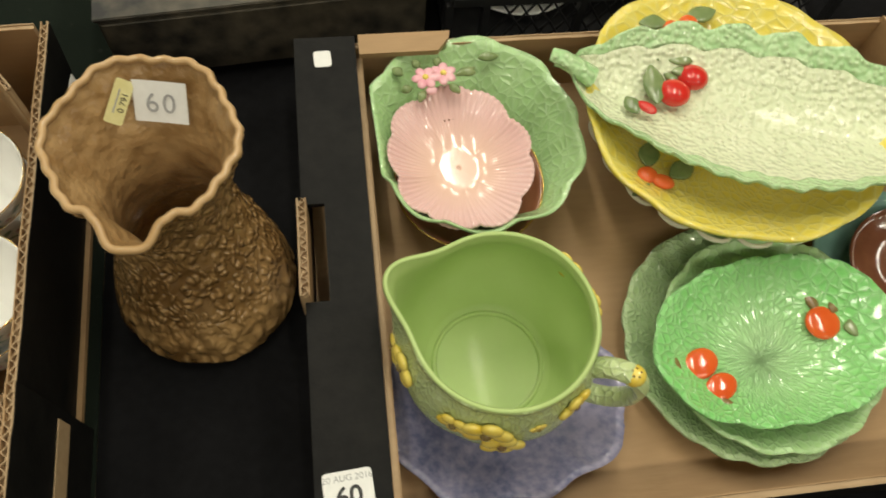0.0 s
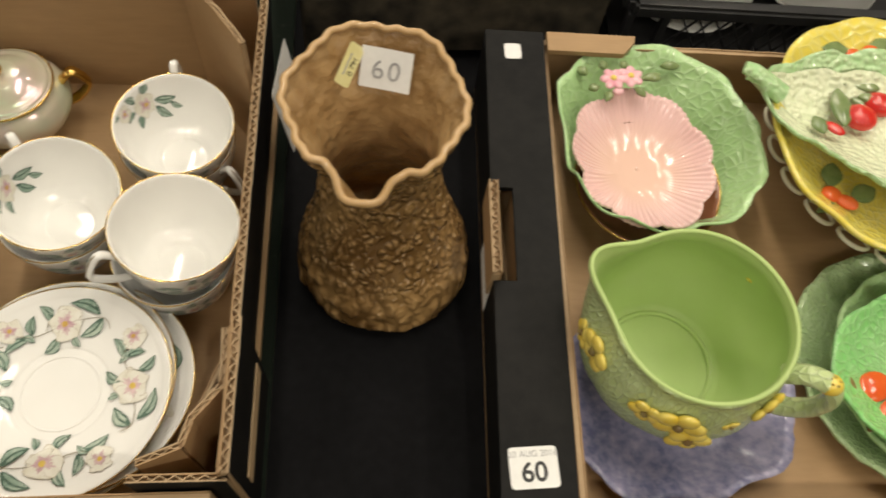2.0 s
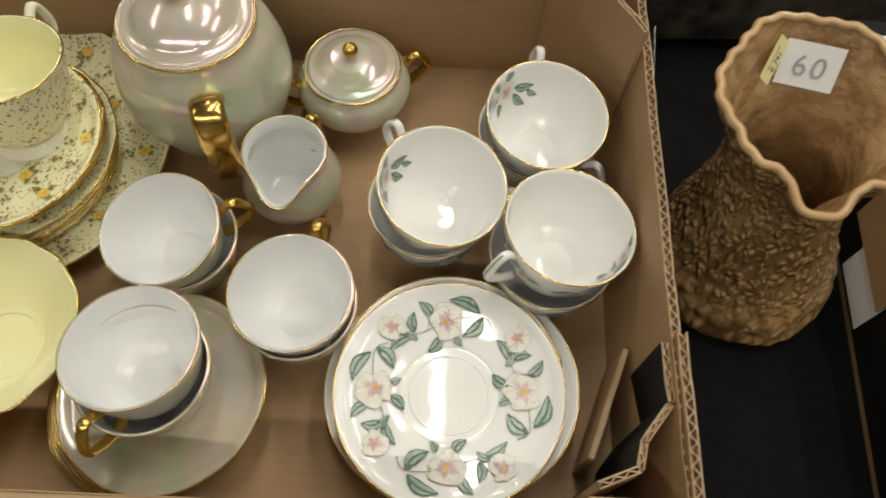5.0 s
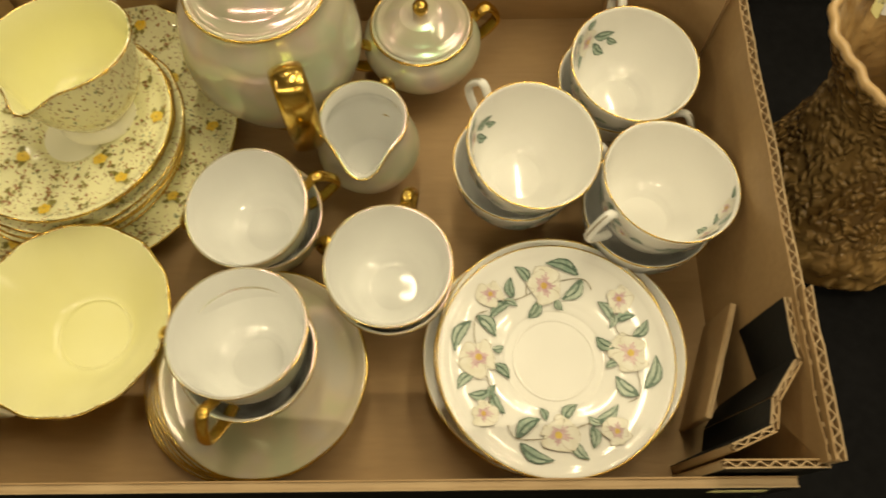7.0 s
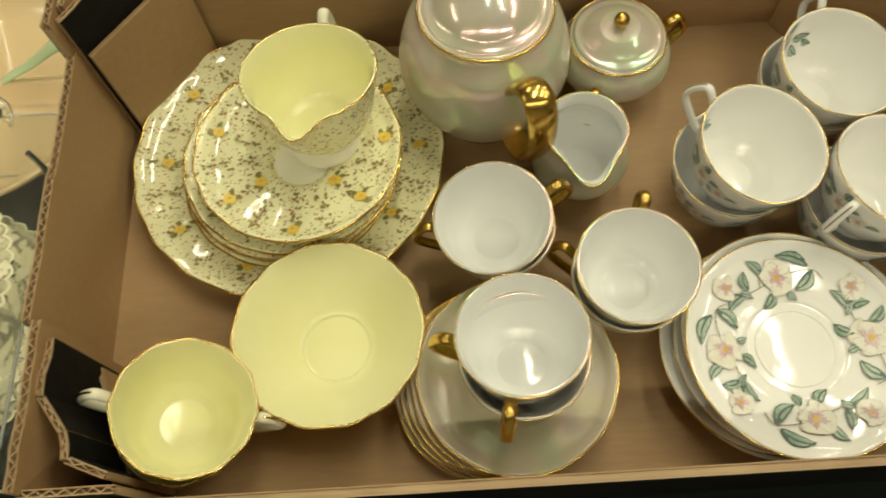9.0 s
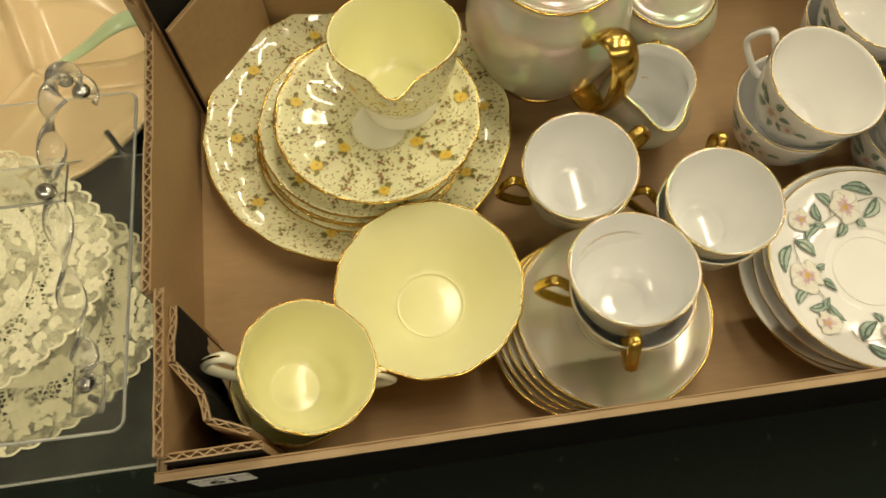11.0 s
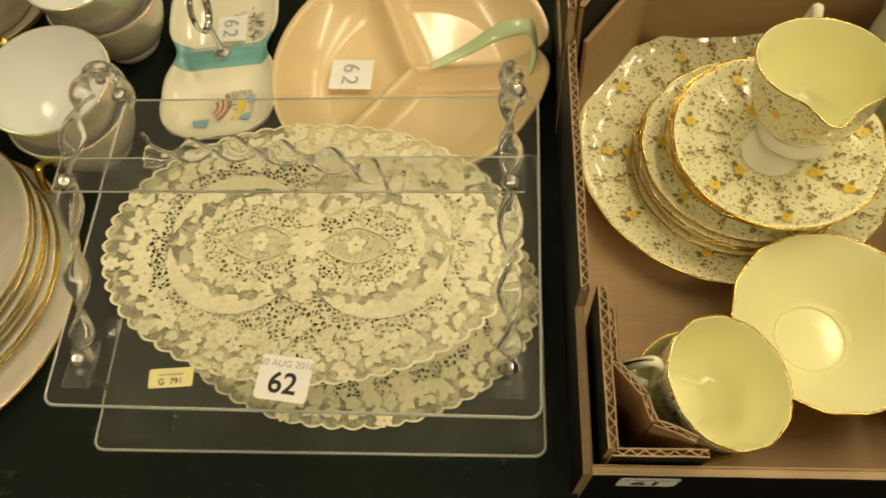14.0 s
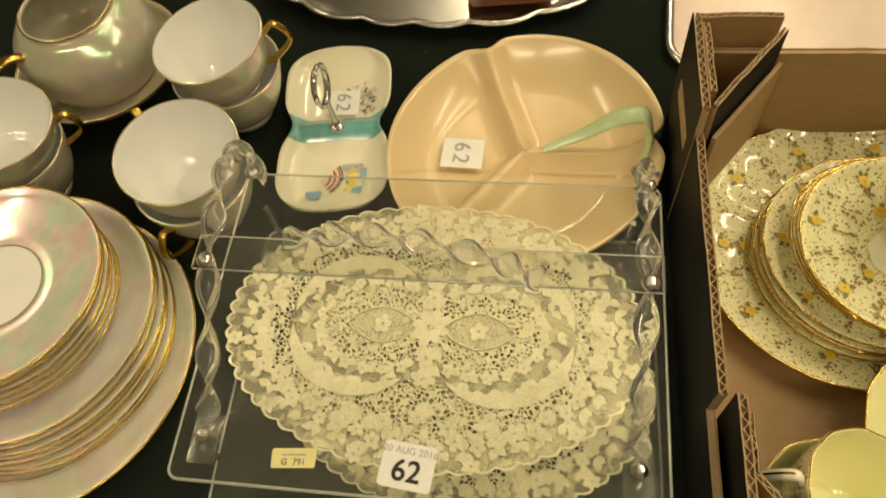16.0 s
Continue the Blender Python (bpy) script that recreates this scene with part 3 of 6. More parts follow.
def writing(name, text, size, material, parent, m, label="", bold=0.0):
    cu = bpy.data.curves.new(name, "FONT")
    cu.body, cu.size, cu.align_x, cu.align_y, cu.extrude, cu.offset = text, size, "CENTER", "CENTER", 0.00005, bold
    tmp = bpy.data.objects.new(name, cu)
    me = bpy.data.meshes.new_from_object(tmp)
    bpy.data.objects.remove(tmp)
    me.materials.append(material)
    ob = new(name, me)
    ob.parent = parent
    ob.matrix_local = m
    return ob


# ---- the room and its table ----
TABLE = -0.008


def structure(name, geo, material, label):
    return tagged(part(name, geo, material, flat=True), label, name.split("_")[0], kind="structure")


structure("floor", Geo().box((0.3, 0.5, -0.80), (7, 7, 0.1)), M["carpet"], "dark grey carpet floor of the saleroom")
structure("ceiling", Geo().box((0.3, 0.5, 1.95), (7, 7, 0.1)), M["ceil"], "white tiled ceiling of the saleroom")
structure("wall_north", Geo().box((0.3, 4.05, 0.575), (7, 0.1, 2.65)), M["wall"], "plain cream painted wall")
structure("wall_south", Geo().box((0.3, -3.05, 0.575), (7, 0.1, 2.65)), M["wall"], "plain cream painted wall")
structure("wall_east", Geo().box((3.85, 0.5, 0.575), (0.1, 7.0, 2.65)), M["wall"], "plain cream painted wall")
structure("wall_west", Geo().box((-3.25, 0.5, 0.575), (0.1, 7.0, 2.65)), M["wall"], "plain cream painted wall")

for lx, ly, lz, sx, sy in LAMPS:
    lamp = thing("ceiling_lamp", "white fluorescent lamp housing fixed under the ceiling", "lamp", pose(lx, ly, 1.88), "ceiling lamps")
    part("housing", Geo().box((0, 0, 0.01), (sx + 0.05, sy + 0.05, 0.02)), M["lamp_metal"], lamp, flat=True)


def cloth_top(name, x0, x1, y0, y1, z, material, label):
    """A cloth over a table edge, with a hanging front that ripples a little."""
    t = thing(name, label, "tablecloth", pose(0, 0, 0))
    nx = 80
    rows = []
    for y, dz in ((y1, 0), ((y0 + y1) / 2, 0), (y0 + 0.01, 0), (y0 + 0.002, -0.003), (y0 - 0.002, -0.012), (y0 - 0.004, -0.2), (y0 - 0.006, -0.45)):
        rows.append([(x0 + (x1 - x0) * i / nx, y - (0.012 * math.sin(i * 1.1) + 0.008 * math.sin(i * 2.3)) * (1 if dz < -0.1 else 0), z + dz + 0.0004 * math.sin(i * 1.7 + y * 40)) for i in range(nx + 1)])
    part("cloth", Geo().grid(rows), material, t)
    return t


cloth_top("tablecloth", -1.3, 0.588, -0.155, 0.95, TABLE, M["green_cloth"], "dark green woven cloth spread over a trestle table")
cloth_top("tablecloth", 0.588, 1.9, -0.155, 0.95, TABLE - 0.001, M["black_cloth"], "smooth black sheet spread over a trestle table")
table = thing("trestle_table", "long wooden trestle table under the cloths", "table", pose(0, 0, 0))
part("top", Geo().box((0.3, 0.40, TABLE - 0.018), (3.18, 1.09, 0.025)), M["board"], table, flat=True)
for lx in (-1.1, 0.3, 1.7):
    for ly in (-0.05, 0.85):
        part("leg", Geo().box((lx, ly, -0.39), (0.05, 0.05, 0.715)), M["board"], table, flat=True)


# ---- cardboard boxes ----
def wall_panel(box, p0, p1, z0, z1, th, outer, name="side", flutes=True, lean=(0, 0), rough=0.0, seed=0):
    """One corrugated wall from p0 to p1 (inner face on the left): two liners, a core and open fluting along the top edge."""
    a, b2 = Vector((*p0, 0)), Vector((*p1, 0))
    d = (b2 - a).normalized()
    nrm = Vector((-d.y, d.x, 0))
    ln = (b2 - a).length
    rnd = random.Random(seed)
    steps = max(2, int(ln / 0.012))
    tops = [z1 + (rnd.uniform(-rough, rough) if rough else 0) for _ in range(steps + 1)]

    def at(s, off, z):
        k = (z - z0) / (z1 - z0)
        return a + d * s + nrm * off + Vector((lean[0] * k, lean[1] * k, z))

    for nm, o0, o1, mt in (("printed_face", -th / 2 - 0.0005, -th / 2 - 0.0001, outer), ("outer_liner", -th / 2, -th / 2 + 0.0009, M["board_edge"]), ("inner_liner", th / 2 - 0.0009, th / 2, M["board"])):
        rows = []
        for i in range(steps + 1):
            s, zt = ln * i / steps, tops[i] - (0.0008 if nm == "printed_face" else 0)
            rows.append([at(s, o0, z0), at(s, o1, z0), at(s, o1, zt), at(s, o0, zt)])
        g = Geo().grid(rows, wrap=True)
        g.poly(rows[0]).poly(rows[-1])
        part(nm, g, mt, box, flat=True)
    g = Geo()
    rows = [[at(ln * i / steps, o, z) for o, z in ((-th / 2 + 0.001, z0), (th / 2 - 0.001, z0), (th / 2 - 0.001, z1 - (0.0045 if flutes else 0.0015)), (-th / 2 + 0.001, z1 - (0.0045 if flutes else 0.0015)))] for i in range(steps + 1)]
    g.grid(rows, wrap=True).poly(rows[0]).poly(rows[-1])
    part("core", g, M["board_edge"], box, flat=True)
    if flutes:
        n = int(ln / 0.0013)
        rows = []
        for i in range(n + 1):
            s = ln * i / n
            o = (th / 2 - 0.0012) * math.sin(2 * math.pi * s / 0.0085)
            zt = tops[min(steps, int(s / ln * steps))] - 0.0004
            slope = 0.0004
            rows.append([at(s, o - slope, z1 - 0.0125), at(s, o + slope, z1 - 0.0125), at(s, o + slope, zt), at(s, o - slope, zt)])
        part("fluting", Geo().grid(rows, wrap=True), M["board_edge"], box, flat=True)


def lot_label(text, w, h, m, label):
    t = thing("lot_label", label, "label", m, "printed lot labels")
    o = []
    for cx, cy, a0 in ((w / 2 - 0.003, h / 2 - 0.003, 0), (-w / 2 + 0.003, h / 2 - 0.003, 90), (-w / 2 + 0.003, -h / 2 + 0.003, 180), (w / 2 - 0.003, -h / 2 + 0.003, 270)):
        o += [(cx + 0.003 * math.cos(radians(a0 + k * 30)), cy + 0.003 * math.sin(radians(a0 + k * 30))) for k in range(4)]
    part("paper", Geo().slab(o, 0, 0.0003), M["paper"], t, flat=True)
    if text:
        writing("number", text, h * 0.66, M["ink"], t, pose(0, -h * 0.13, 0.00045), bold=0.00035)
        writing("date_stamp", "20 AUG 2016", h * 0.22, M["pencil"], t, pose(0, h * 0.32, 0.00045))
    return t


def small_ticket(m, label, text="G  791"):
    t = thing("price_ticket", label, "ticket", m, "yellow tickets")
    o = []
    for k in range(24):
        a = 2 * math.pi * k / 24
        x, y = 0.0145 * max(-1, min(1, 1.35 * math.cos(a))), 0.0068 * max(-1, min(1, 1.6 * math.sin(a)))
        o.append((x + 0.0012 * math.cos(a), y))
    part("paper", Geo().slab(o, 0, 0.0003), M["ticket"], t, flat=True)
    writing("number", text, 0.0062, M["ink"], t, pose(0, -0.0028, 0.00045))
    for k in range(2):
        part("print_bar", Geo().box((0, 0.0022 + k * 0.0022, 0.0004), (0.017 - 0.003 * k, 0.0010, 0.0002)), M["ticket"] if k else M["pencil"], t, flat=True)
    return t


def card(text, w, h, m, label, turn=0.0, bend=None):
    t = thing("card_label", label, "label", m, "handwritten cards")
    g = Geo()
    rows = []
    for i in range(9):
        x = -w / 2 + w * i / 8
        rows.append([(x, -h / 2 + h * j / 8, (bend or 0) * ((x * 2 / w) ** 2) - 0.0) for j in range(9)])
    g.grid(rows)
    part("paper", g, M["paper"], t)
    for i, ch in enumerate(text):
        writing("figure", ch, h * 0.66, M["pencil"], t, pose(0, 0, 0.0006 + (bend or 0) * 0.1, 0, 0, turn) @ pose((i - 0.5) * h * 0.40, -h * 0.05, 0, 0, 0, 4 - 7 * i), "")
    return t


# the box of tea china
tea_box = thing("cardboard_box", "open brown cardboard tray box, black outside, with torn corner posts", "box", pose(0, 0, 0), "cardboard boxes")
X0, X1, Y0, Y1 = -0.042, 0.570, -0.004, 0.386
part("bottom", Geo().box(((X0 + X1) / 2, (Y0 + Y1) / 2 - 0.004, -0.004), (X1 - X0 + 0.016, Y1 - Y0 + 0.008, 0.006)), M["board"], tea_box, flat=True)
wall_panel(tea_box, (X0 - 0.008, Y0 - 0.008), (X1, Y0 - 0.008), -0.007, 0.100, 0.006, M["black_print"], flutes=False, rough=0.0008, seed=1)
wall_panel(tea_box, (X1, Y0), (X1, Y1), -0.007, 0.122, 0.006, M["black_print"], lean=(0.010, 0), rough=0.0012, seed=2)
wall_panel(tea_box, (X1, Y1), (X0, Y1), -0.007, 0.118, 0.006, M["black_print"], flutes=False, rough=0.0008, seed=3)
wall_panel(tea_box, (X0 - 0.009, Y1), (X0 - 0.009, 0.099), -0.007, 0.116, 0.006, M["black_print"], lean=(0.001, 0), rough=0.0012, seed=4)
wall_panel(tea_box, (X0 - 0.009, 0.099), (X0 - 0.009, Y0 - 0.008), -0.007, 0.084, 0.006, M["black_print"], flutes=False, rough=0.001, seed=18)
# corner posts: front ones are small triangles, rear ones stand higher
wall_panel(tea_box, (X1 + 0.012, -0.004), (X1 + 0.012, 0.092), -0.006, 0.127, 0.006, M["black_print"], rough=0.001, seed=5)
wall_panel(tea_box, (X1 - 0.045, -0.004), (X1 + 0.012, -0.004), -0.006, 0.116, 0.005, M["black_print"], rough=0.001, seed=6)
BENT = [(0.004, 0.088), (0.005, 0.052), (-0.012, 0.030), (-0.016, 0.014), (-0.040, 0.004)]
for k in range(4):
    (ax, ay), (bx, by) = BENT[k], BENT[k + 1]
    wall_panel(tea_box, (X1 + ax, ay), (X1 + bx, by), 0.0, 0.119, 0.0045, M["black_print"], rough=0.002, seed=30 + k)
    wall_panel(tea_box, (X0 - bx + 0.012, by), (X0 - ax + 0.012, ay), 0.0, 0.115, 0.0045, M["black_print"], rough=0.002, seed=40 + k)
wall_panel(tea_box, (X1 - 0.030, 0.030), (X1 - 0.003, 0.104), 0.0, 0.058, 0.0035, M["board"], flutes=False, rough=0.001, seed=7)
wall_panel(tea_box, (X0 + 0.002, 0.098), (X0 + 0.002, -0.004), -0.006, 0.122, 0.006, M["black_print"], rough=0.001, seed=8)
wall_panel(tea_box, (X0 + 0.002, -0.004), (X0 + 0.058, -0.004), -0.006, 0.114, 0.005, M["black_print"], rough=0.001, seed=9)
wall_panel(tea_box, (X0 + 0.008, 0.088), (X0 + 0.044, 0.002), 0.0, 0.050, 0.0035, M["board"], flutes=False, rough=0.001, seed=10)
wall_panel(tea_box, (X0 - 0.003, 0.305), (X0 + 0.055, 0.381), 0.0, 0.148, 0.004, M["black_print"], rough=0.003, seed=11)
wall_panel(tea_box, (X0 + 0.003, 0.303), (X0 + 0.061, 0.379), 0.0, 0.112, 0.003, M["board"], flutes=False, rough=0.001, seed=16)
wall_panel(tea_box, (X0 - 0.003, 0.388), (X0 - 0.003, 0.318), 0.0, 0.147, 0.005, M["board"], rough=0.002, seed=17)
wall_panel(tea_box, (X0 - 0.010, 0.396), (X0 - 0.010, 0.300), -0.006, 0.150, 0.006, M["black_print"], rough=0.001, seed=12)
wall_panel(tea_box, (X0 + 0.055, 0.394), (X0 - 0.010, 0.394), -0.006, 0.149, 0.005, M["black_print"], rough=0.001, seed=13)
wall_panel(tea_box, (X1 + 0.002, 0.30), (X1 - 0.055, 0.381), 0.0, 0.150, 0.004, M["board"], rough=0.002, seed=14)
part("hand_slot", Geo().box((X1 + 0.0160, 0.045, 0.052), (0.0008, 0.078, 0.020)), M["board_edge"], tea_box, flat=True, label="brown torn slot in the black side")
part("hand_slot", Geo().box((X0 - 0.0132, 0.345, 0.088), (0.0014, 0.060, 0.018)), M["board_edge"], tea_box, flat=True, label="brown cut slot in the black side")
lot_label("61", 0.036, 0.030, pose(-0.015, -0.0159, 0.080, 90, 0, 0), "white printed lot label 61 on the box front")
small_ticket(pose(X1 - 0.03, -0.0159, 0.088, 90, 0, 0), "yellow paper ticket stuck on the box front", "")

# the box of leaf-moulded pottery
RB = pose(0.768, 0.388, 0, 0, 0, -2.2)
leaf_box = thing("cardboard_box", "brown cardboard tray box with wide black flange and hand hole", "box", RB, "cardboard boxes")
LX, LY = 0.56, -0.412
part("bottom", Geo().box((LX / 2, LY / 2, -0.003), (LX, -LY, 0.006)), M["board"], leaf_box, flat=True)
wall_panel(leaf_box, (0.05, LY), (LX, LY), -0.006, 0.050, 0.006, M["black_print"], flutes=False, rough=0.0006, seed=21)
wall_panel(leaf_box, (LX, LY), (LX, 0), -0.006, 0.072, 0.006, M["black_print"], flutes=False, seed=22)
wall_panel(leaf_box, (LX, 0), (0.05, 0), -0.006, 0.066, 0.006, M["black_print"], flutes=False, rough=0.0006, seed=23)
wall_panel(leaf_box, (0.056, 0.001), (0.056, LY), -0.006, 0.060, 0.005, M["board"], flutes=False, seed=24)
# the wide black flange, made of four pieces round its hand hole
FZ = (0.058, 0.074)


def flange_z(y):
    return FZ[1] + (FZ[0] - FZ[1]) * y / LY


def flange_piece(x0, x1, y0, y1, name="flange"):
    g = Geo()
    o = [(x0, y0), (x1, y0), (x1, y1), (x0, y1)]
    g.grid([[(x, y, flange_z(y) - 0.005) for x, y in o], [(x, y, flange_z(y)) for x, y in o]], wrap=True)
    n = len(g.v)
    g.f += [(n - 8, n - 7, n - 6, n - 5), (n - 4, n - 3, n - 2, n - 1)]
    part(name, g, M["black_print"], leaf_box, flat=True)


flange_piece(0.0, 0.053, 0.004, -0.160)
flange_piece(0.0, 0.053, -0.242, LY - 0.01)
flange_piece(0.018, 0.053, -0.160, -0.242)
g = Geo()
g.grid([[(0.0, 0.003, -0.006), (0.0, LY - 0.01, -0.006)], [(0.0, 0.003, flange_z(0) - 0.002), (0.0, LY - 0.01, flange_z(LY) - 0.002)]])
g.grid([[(0.004, LY - 0.01, -0.006), (0.004, 0.003, -0.006)], [(0.004, LY - 0.01, flange_z(LY) - 0.004), (0.004, 0.003, flange_z(0) - 0.004)]])
part("side", g, M["black_print"], leaf_box, flat=True, recalc=False)
wall_panel(leaf_box, (0.001, -0.160), (0.001, -0.242), 0.04, 0.079, 0.007, M["board"], rough=0.001, seed=26)
wall_panel(leaf_box, (0.020, -0.242), (0.020, -0.160), 0.02, 0.062, 0.003, M["board"], flutes=False, rough=0.001, seed=27)
g = Geo().slab([(0.056, 0.004), (0.056, -0.018), (0.125, -0.018), (0.136, -0.004), (0.138, 0.004)], 0.070, 0.0755)
part("flap", g, M["board"], leaf_box, flat=True)
lot_label("60", 0.034, 0.028, RB @ pose(0.023, -0.380, flange_z(-0.38) + 0.0004, 2.3, 0, 4), "white printed lot label 60 on the black flange")
lot_label("", 0.015, 0.017, RB @ pose(0.024, -0.020, flange_z(-0.014) + 0.0004, 2.3, 0, 2), "small blank white label on the black flange")
t = thing("paper_slip", "white paper slip stuck on the black box side", "paper", RB @ pose(-0.0006, -0.215, 0.025, 90, 0, -90))
part("paper", Geo().box((0, 0, 0), (0.055, 0.040, 0.0003)), M["paper"], t, flat=True)


# ---- china made by turning ----
def bell(r, h, foot):
    return curve([(foot, 0.0), (foot * 1.02, 0.004), (foot * 0.96, 0.007), (r * 0.70, h * 0.25), (r * 0.855, h * 0.52), (r * 0.945, h * 0.80), (r, h)], 5)


def wavy(k, amp):
    """Rim that waves in and out k times, stronger towards the edge."""
    def f(R):
        def s(a, r, z):
            q = 1 + amp * math.cos(k * a) * (r / R) ** 3
            return (r * q * math.cos(a), r * q * math.sin(a), z)
        return s
    return f


def rim_ring(R, z, rt, shape=None, n=72):
    pts = []
    for j in range(n):
        a = 2 * math.pi * j / n
        pts.append(shape(a, R, z) if shape else (R * math.cos(a), R * math.sin(a), z))
    return tube(pts, rt, sides=6, closed=True)


def spray_leaf(g, x, y, ang, ln, w, top, bend=0.15, pale=None):
    """A pointed printed leaf, with two paler halves beside its midrib; top(x, y) is the height of the surface under it."""
    c, s = math.cos(ang), math.sin(ang)

    def strip(geo, ks, lift, u0, u1):
        rows = []
        for i in range(8):
            u = u0 + (u1 - u0) * i / 7
            hw = w * math.sin(math.pi * min(1, u ** 0.85 * 0.96 + 0.02)) ** 0.9 * (1 + 0.08 * math.sin(u * 21))
            off = bend * ln * math.sin(math.pi * u)
            row = []
            for k in ks:
                px, py = u * ln, off + k * hw
                X, Y = x + px * c - py * s, y + px * s + py * c
                row.append((X, Y, top(X, Y) + lift))
            rows.append(row)
        geo.grid(rows)

    strip(g, (-1, 0, 1), 0, 0, 1)
    if pale is not None:
        strip(pale, (0.14, 0.78), 0.00007, 0.10, 0.92)
        strip(pale, (-0.70, -0.20), 0.00007, 0.25, 0.80)


def spray_flower(gp, gh, x, y, r, top, turn, petals=5, line=None, flush=None):
    """A printed open flower: petals with a fine outline, flushed towards the heart."""
    for k in range(petals):
        a = turn + 2 * math.pi * k / petals + 0.16 * math.sin(2.3 * k + turn)
        far = r * (0.93 + 0.20 * math.sin(1.7 * k + 3 * turn))
        ca, sa = math.cos(a), math.sin(a)

        def lobe(geo, f, wf, lift):
            ring = []
            for j in range(14):
                q = 2 * math.pi * j / 14
                px = far * (0.54 + 0.46 * f * math.cos(q)) * (1 - 0.06 * (math.cos(q) > 0.9))
                py = r * (0.66 + 0.10 * math.sin(2.9 * k + 5 * turn)) * wf * math.sin(q) * (1 + 0.32 * math.cos(q)) * (1 + 0.07 * math.sin(3 * q + k))
                X, Y = x + px * ca - py * sa, y + px * sa + py * ca
                ring.append((X, Y, top(X, Y) + lift))
            X, Y = x + 0.54 * far * ca, y + 0.54 * far * sa
            geo.fan(ring, (X, Y, top(X, Y) + lift))

        z = 0.00012 * (k % 3)
        if line is not None:
            lobe(line, 1.045, 1.045, z)
        lobe(gp, 1.0, 0.97, z + 0.00004)
        if flush is not None:
            for dk in (-0.30, 0.0, 0.30):
                tip = []
                for px, py in ((0.10, -0.07), (0.10, 0.07), (0.66 - abs(dk) * 0.5, 0.035), (0.66 - abs(dk) * 0.5, -0.035)):
                    e = a + dk * px * 2.0
                    X, Y = x + far * px * math.cos(e) - r * py * math.sin(e), y + far * px * math.sin(e) + r * py * math.cos(e)
                    tip.append((X, Y, top(X, Y) + 0.00046 + 0.00002 * k))
                flush.poly(tip)
    if flush is not None:
        ring = [(x + 0.36 * r * (1 + 0.25 * math.sin(3 * j)) * math.cos(j * 0.5236), y + 0.30 * r * (1 + 0.25 * math.sin(3 * j)) * math.sin(j * 0.5236)) for j in range(12)]
        flush.fan([(X, Y, top(X, Y) + 0.0006) for X, Y in ring], (x, y, top(x, y) + 0.0006))
    ring = [(x + 0.19 * r * math.cos(j * 0.7854), y + 0.19 * r * math.sin(j * 0.7854)) for j in range(8)]
    gh.fan([(X, Y, top(X, Y) + 0.0007) for X, Y in ring], (x, y, top(x, y) + 0.0007))


def plate_profile(R, h, well):
    return curve([(well * 0.80, 0.0), (well * 0.82, 0.003), (well * 0.95, 0.004), (well * 1.12, h * 0.45), (R * 0.86, h * 0.72), (R, h)], 5)


def plate_top(R, h, well, t=0.003):
    """Height of a plate's upper face at a radius."""
    pr = [(p[0], p[1]) for p in plate_profile(R, h, well)]
    rs, zs = [0.0, well * 0.9] + [p[0] for p in pr if p[0] > well], [0.004, 0.0045] + [p[1] + t * 0.55 for p in pr if p[0] > well]
    return lambda r: float(np.interp(r, rs, zs))


def turned(name, prof, mat, parent, shape=None, n=64, label=""):
    return part(name, revolve([(float(a), float(b2)) for a, b2 in prof], n, shape), mat, parent, label)


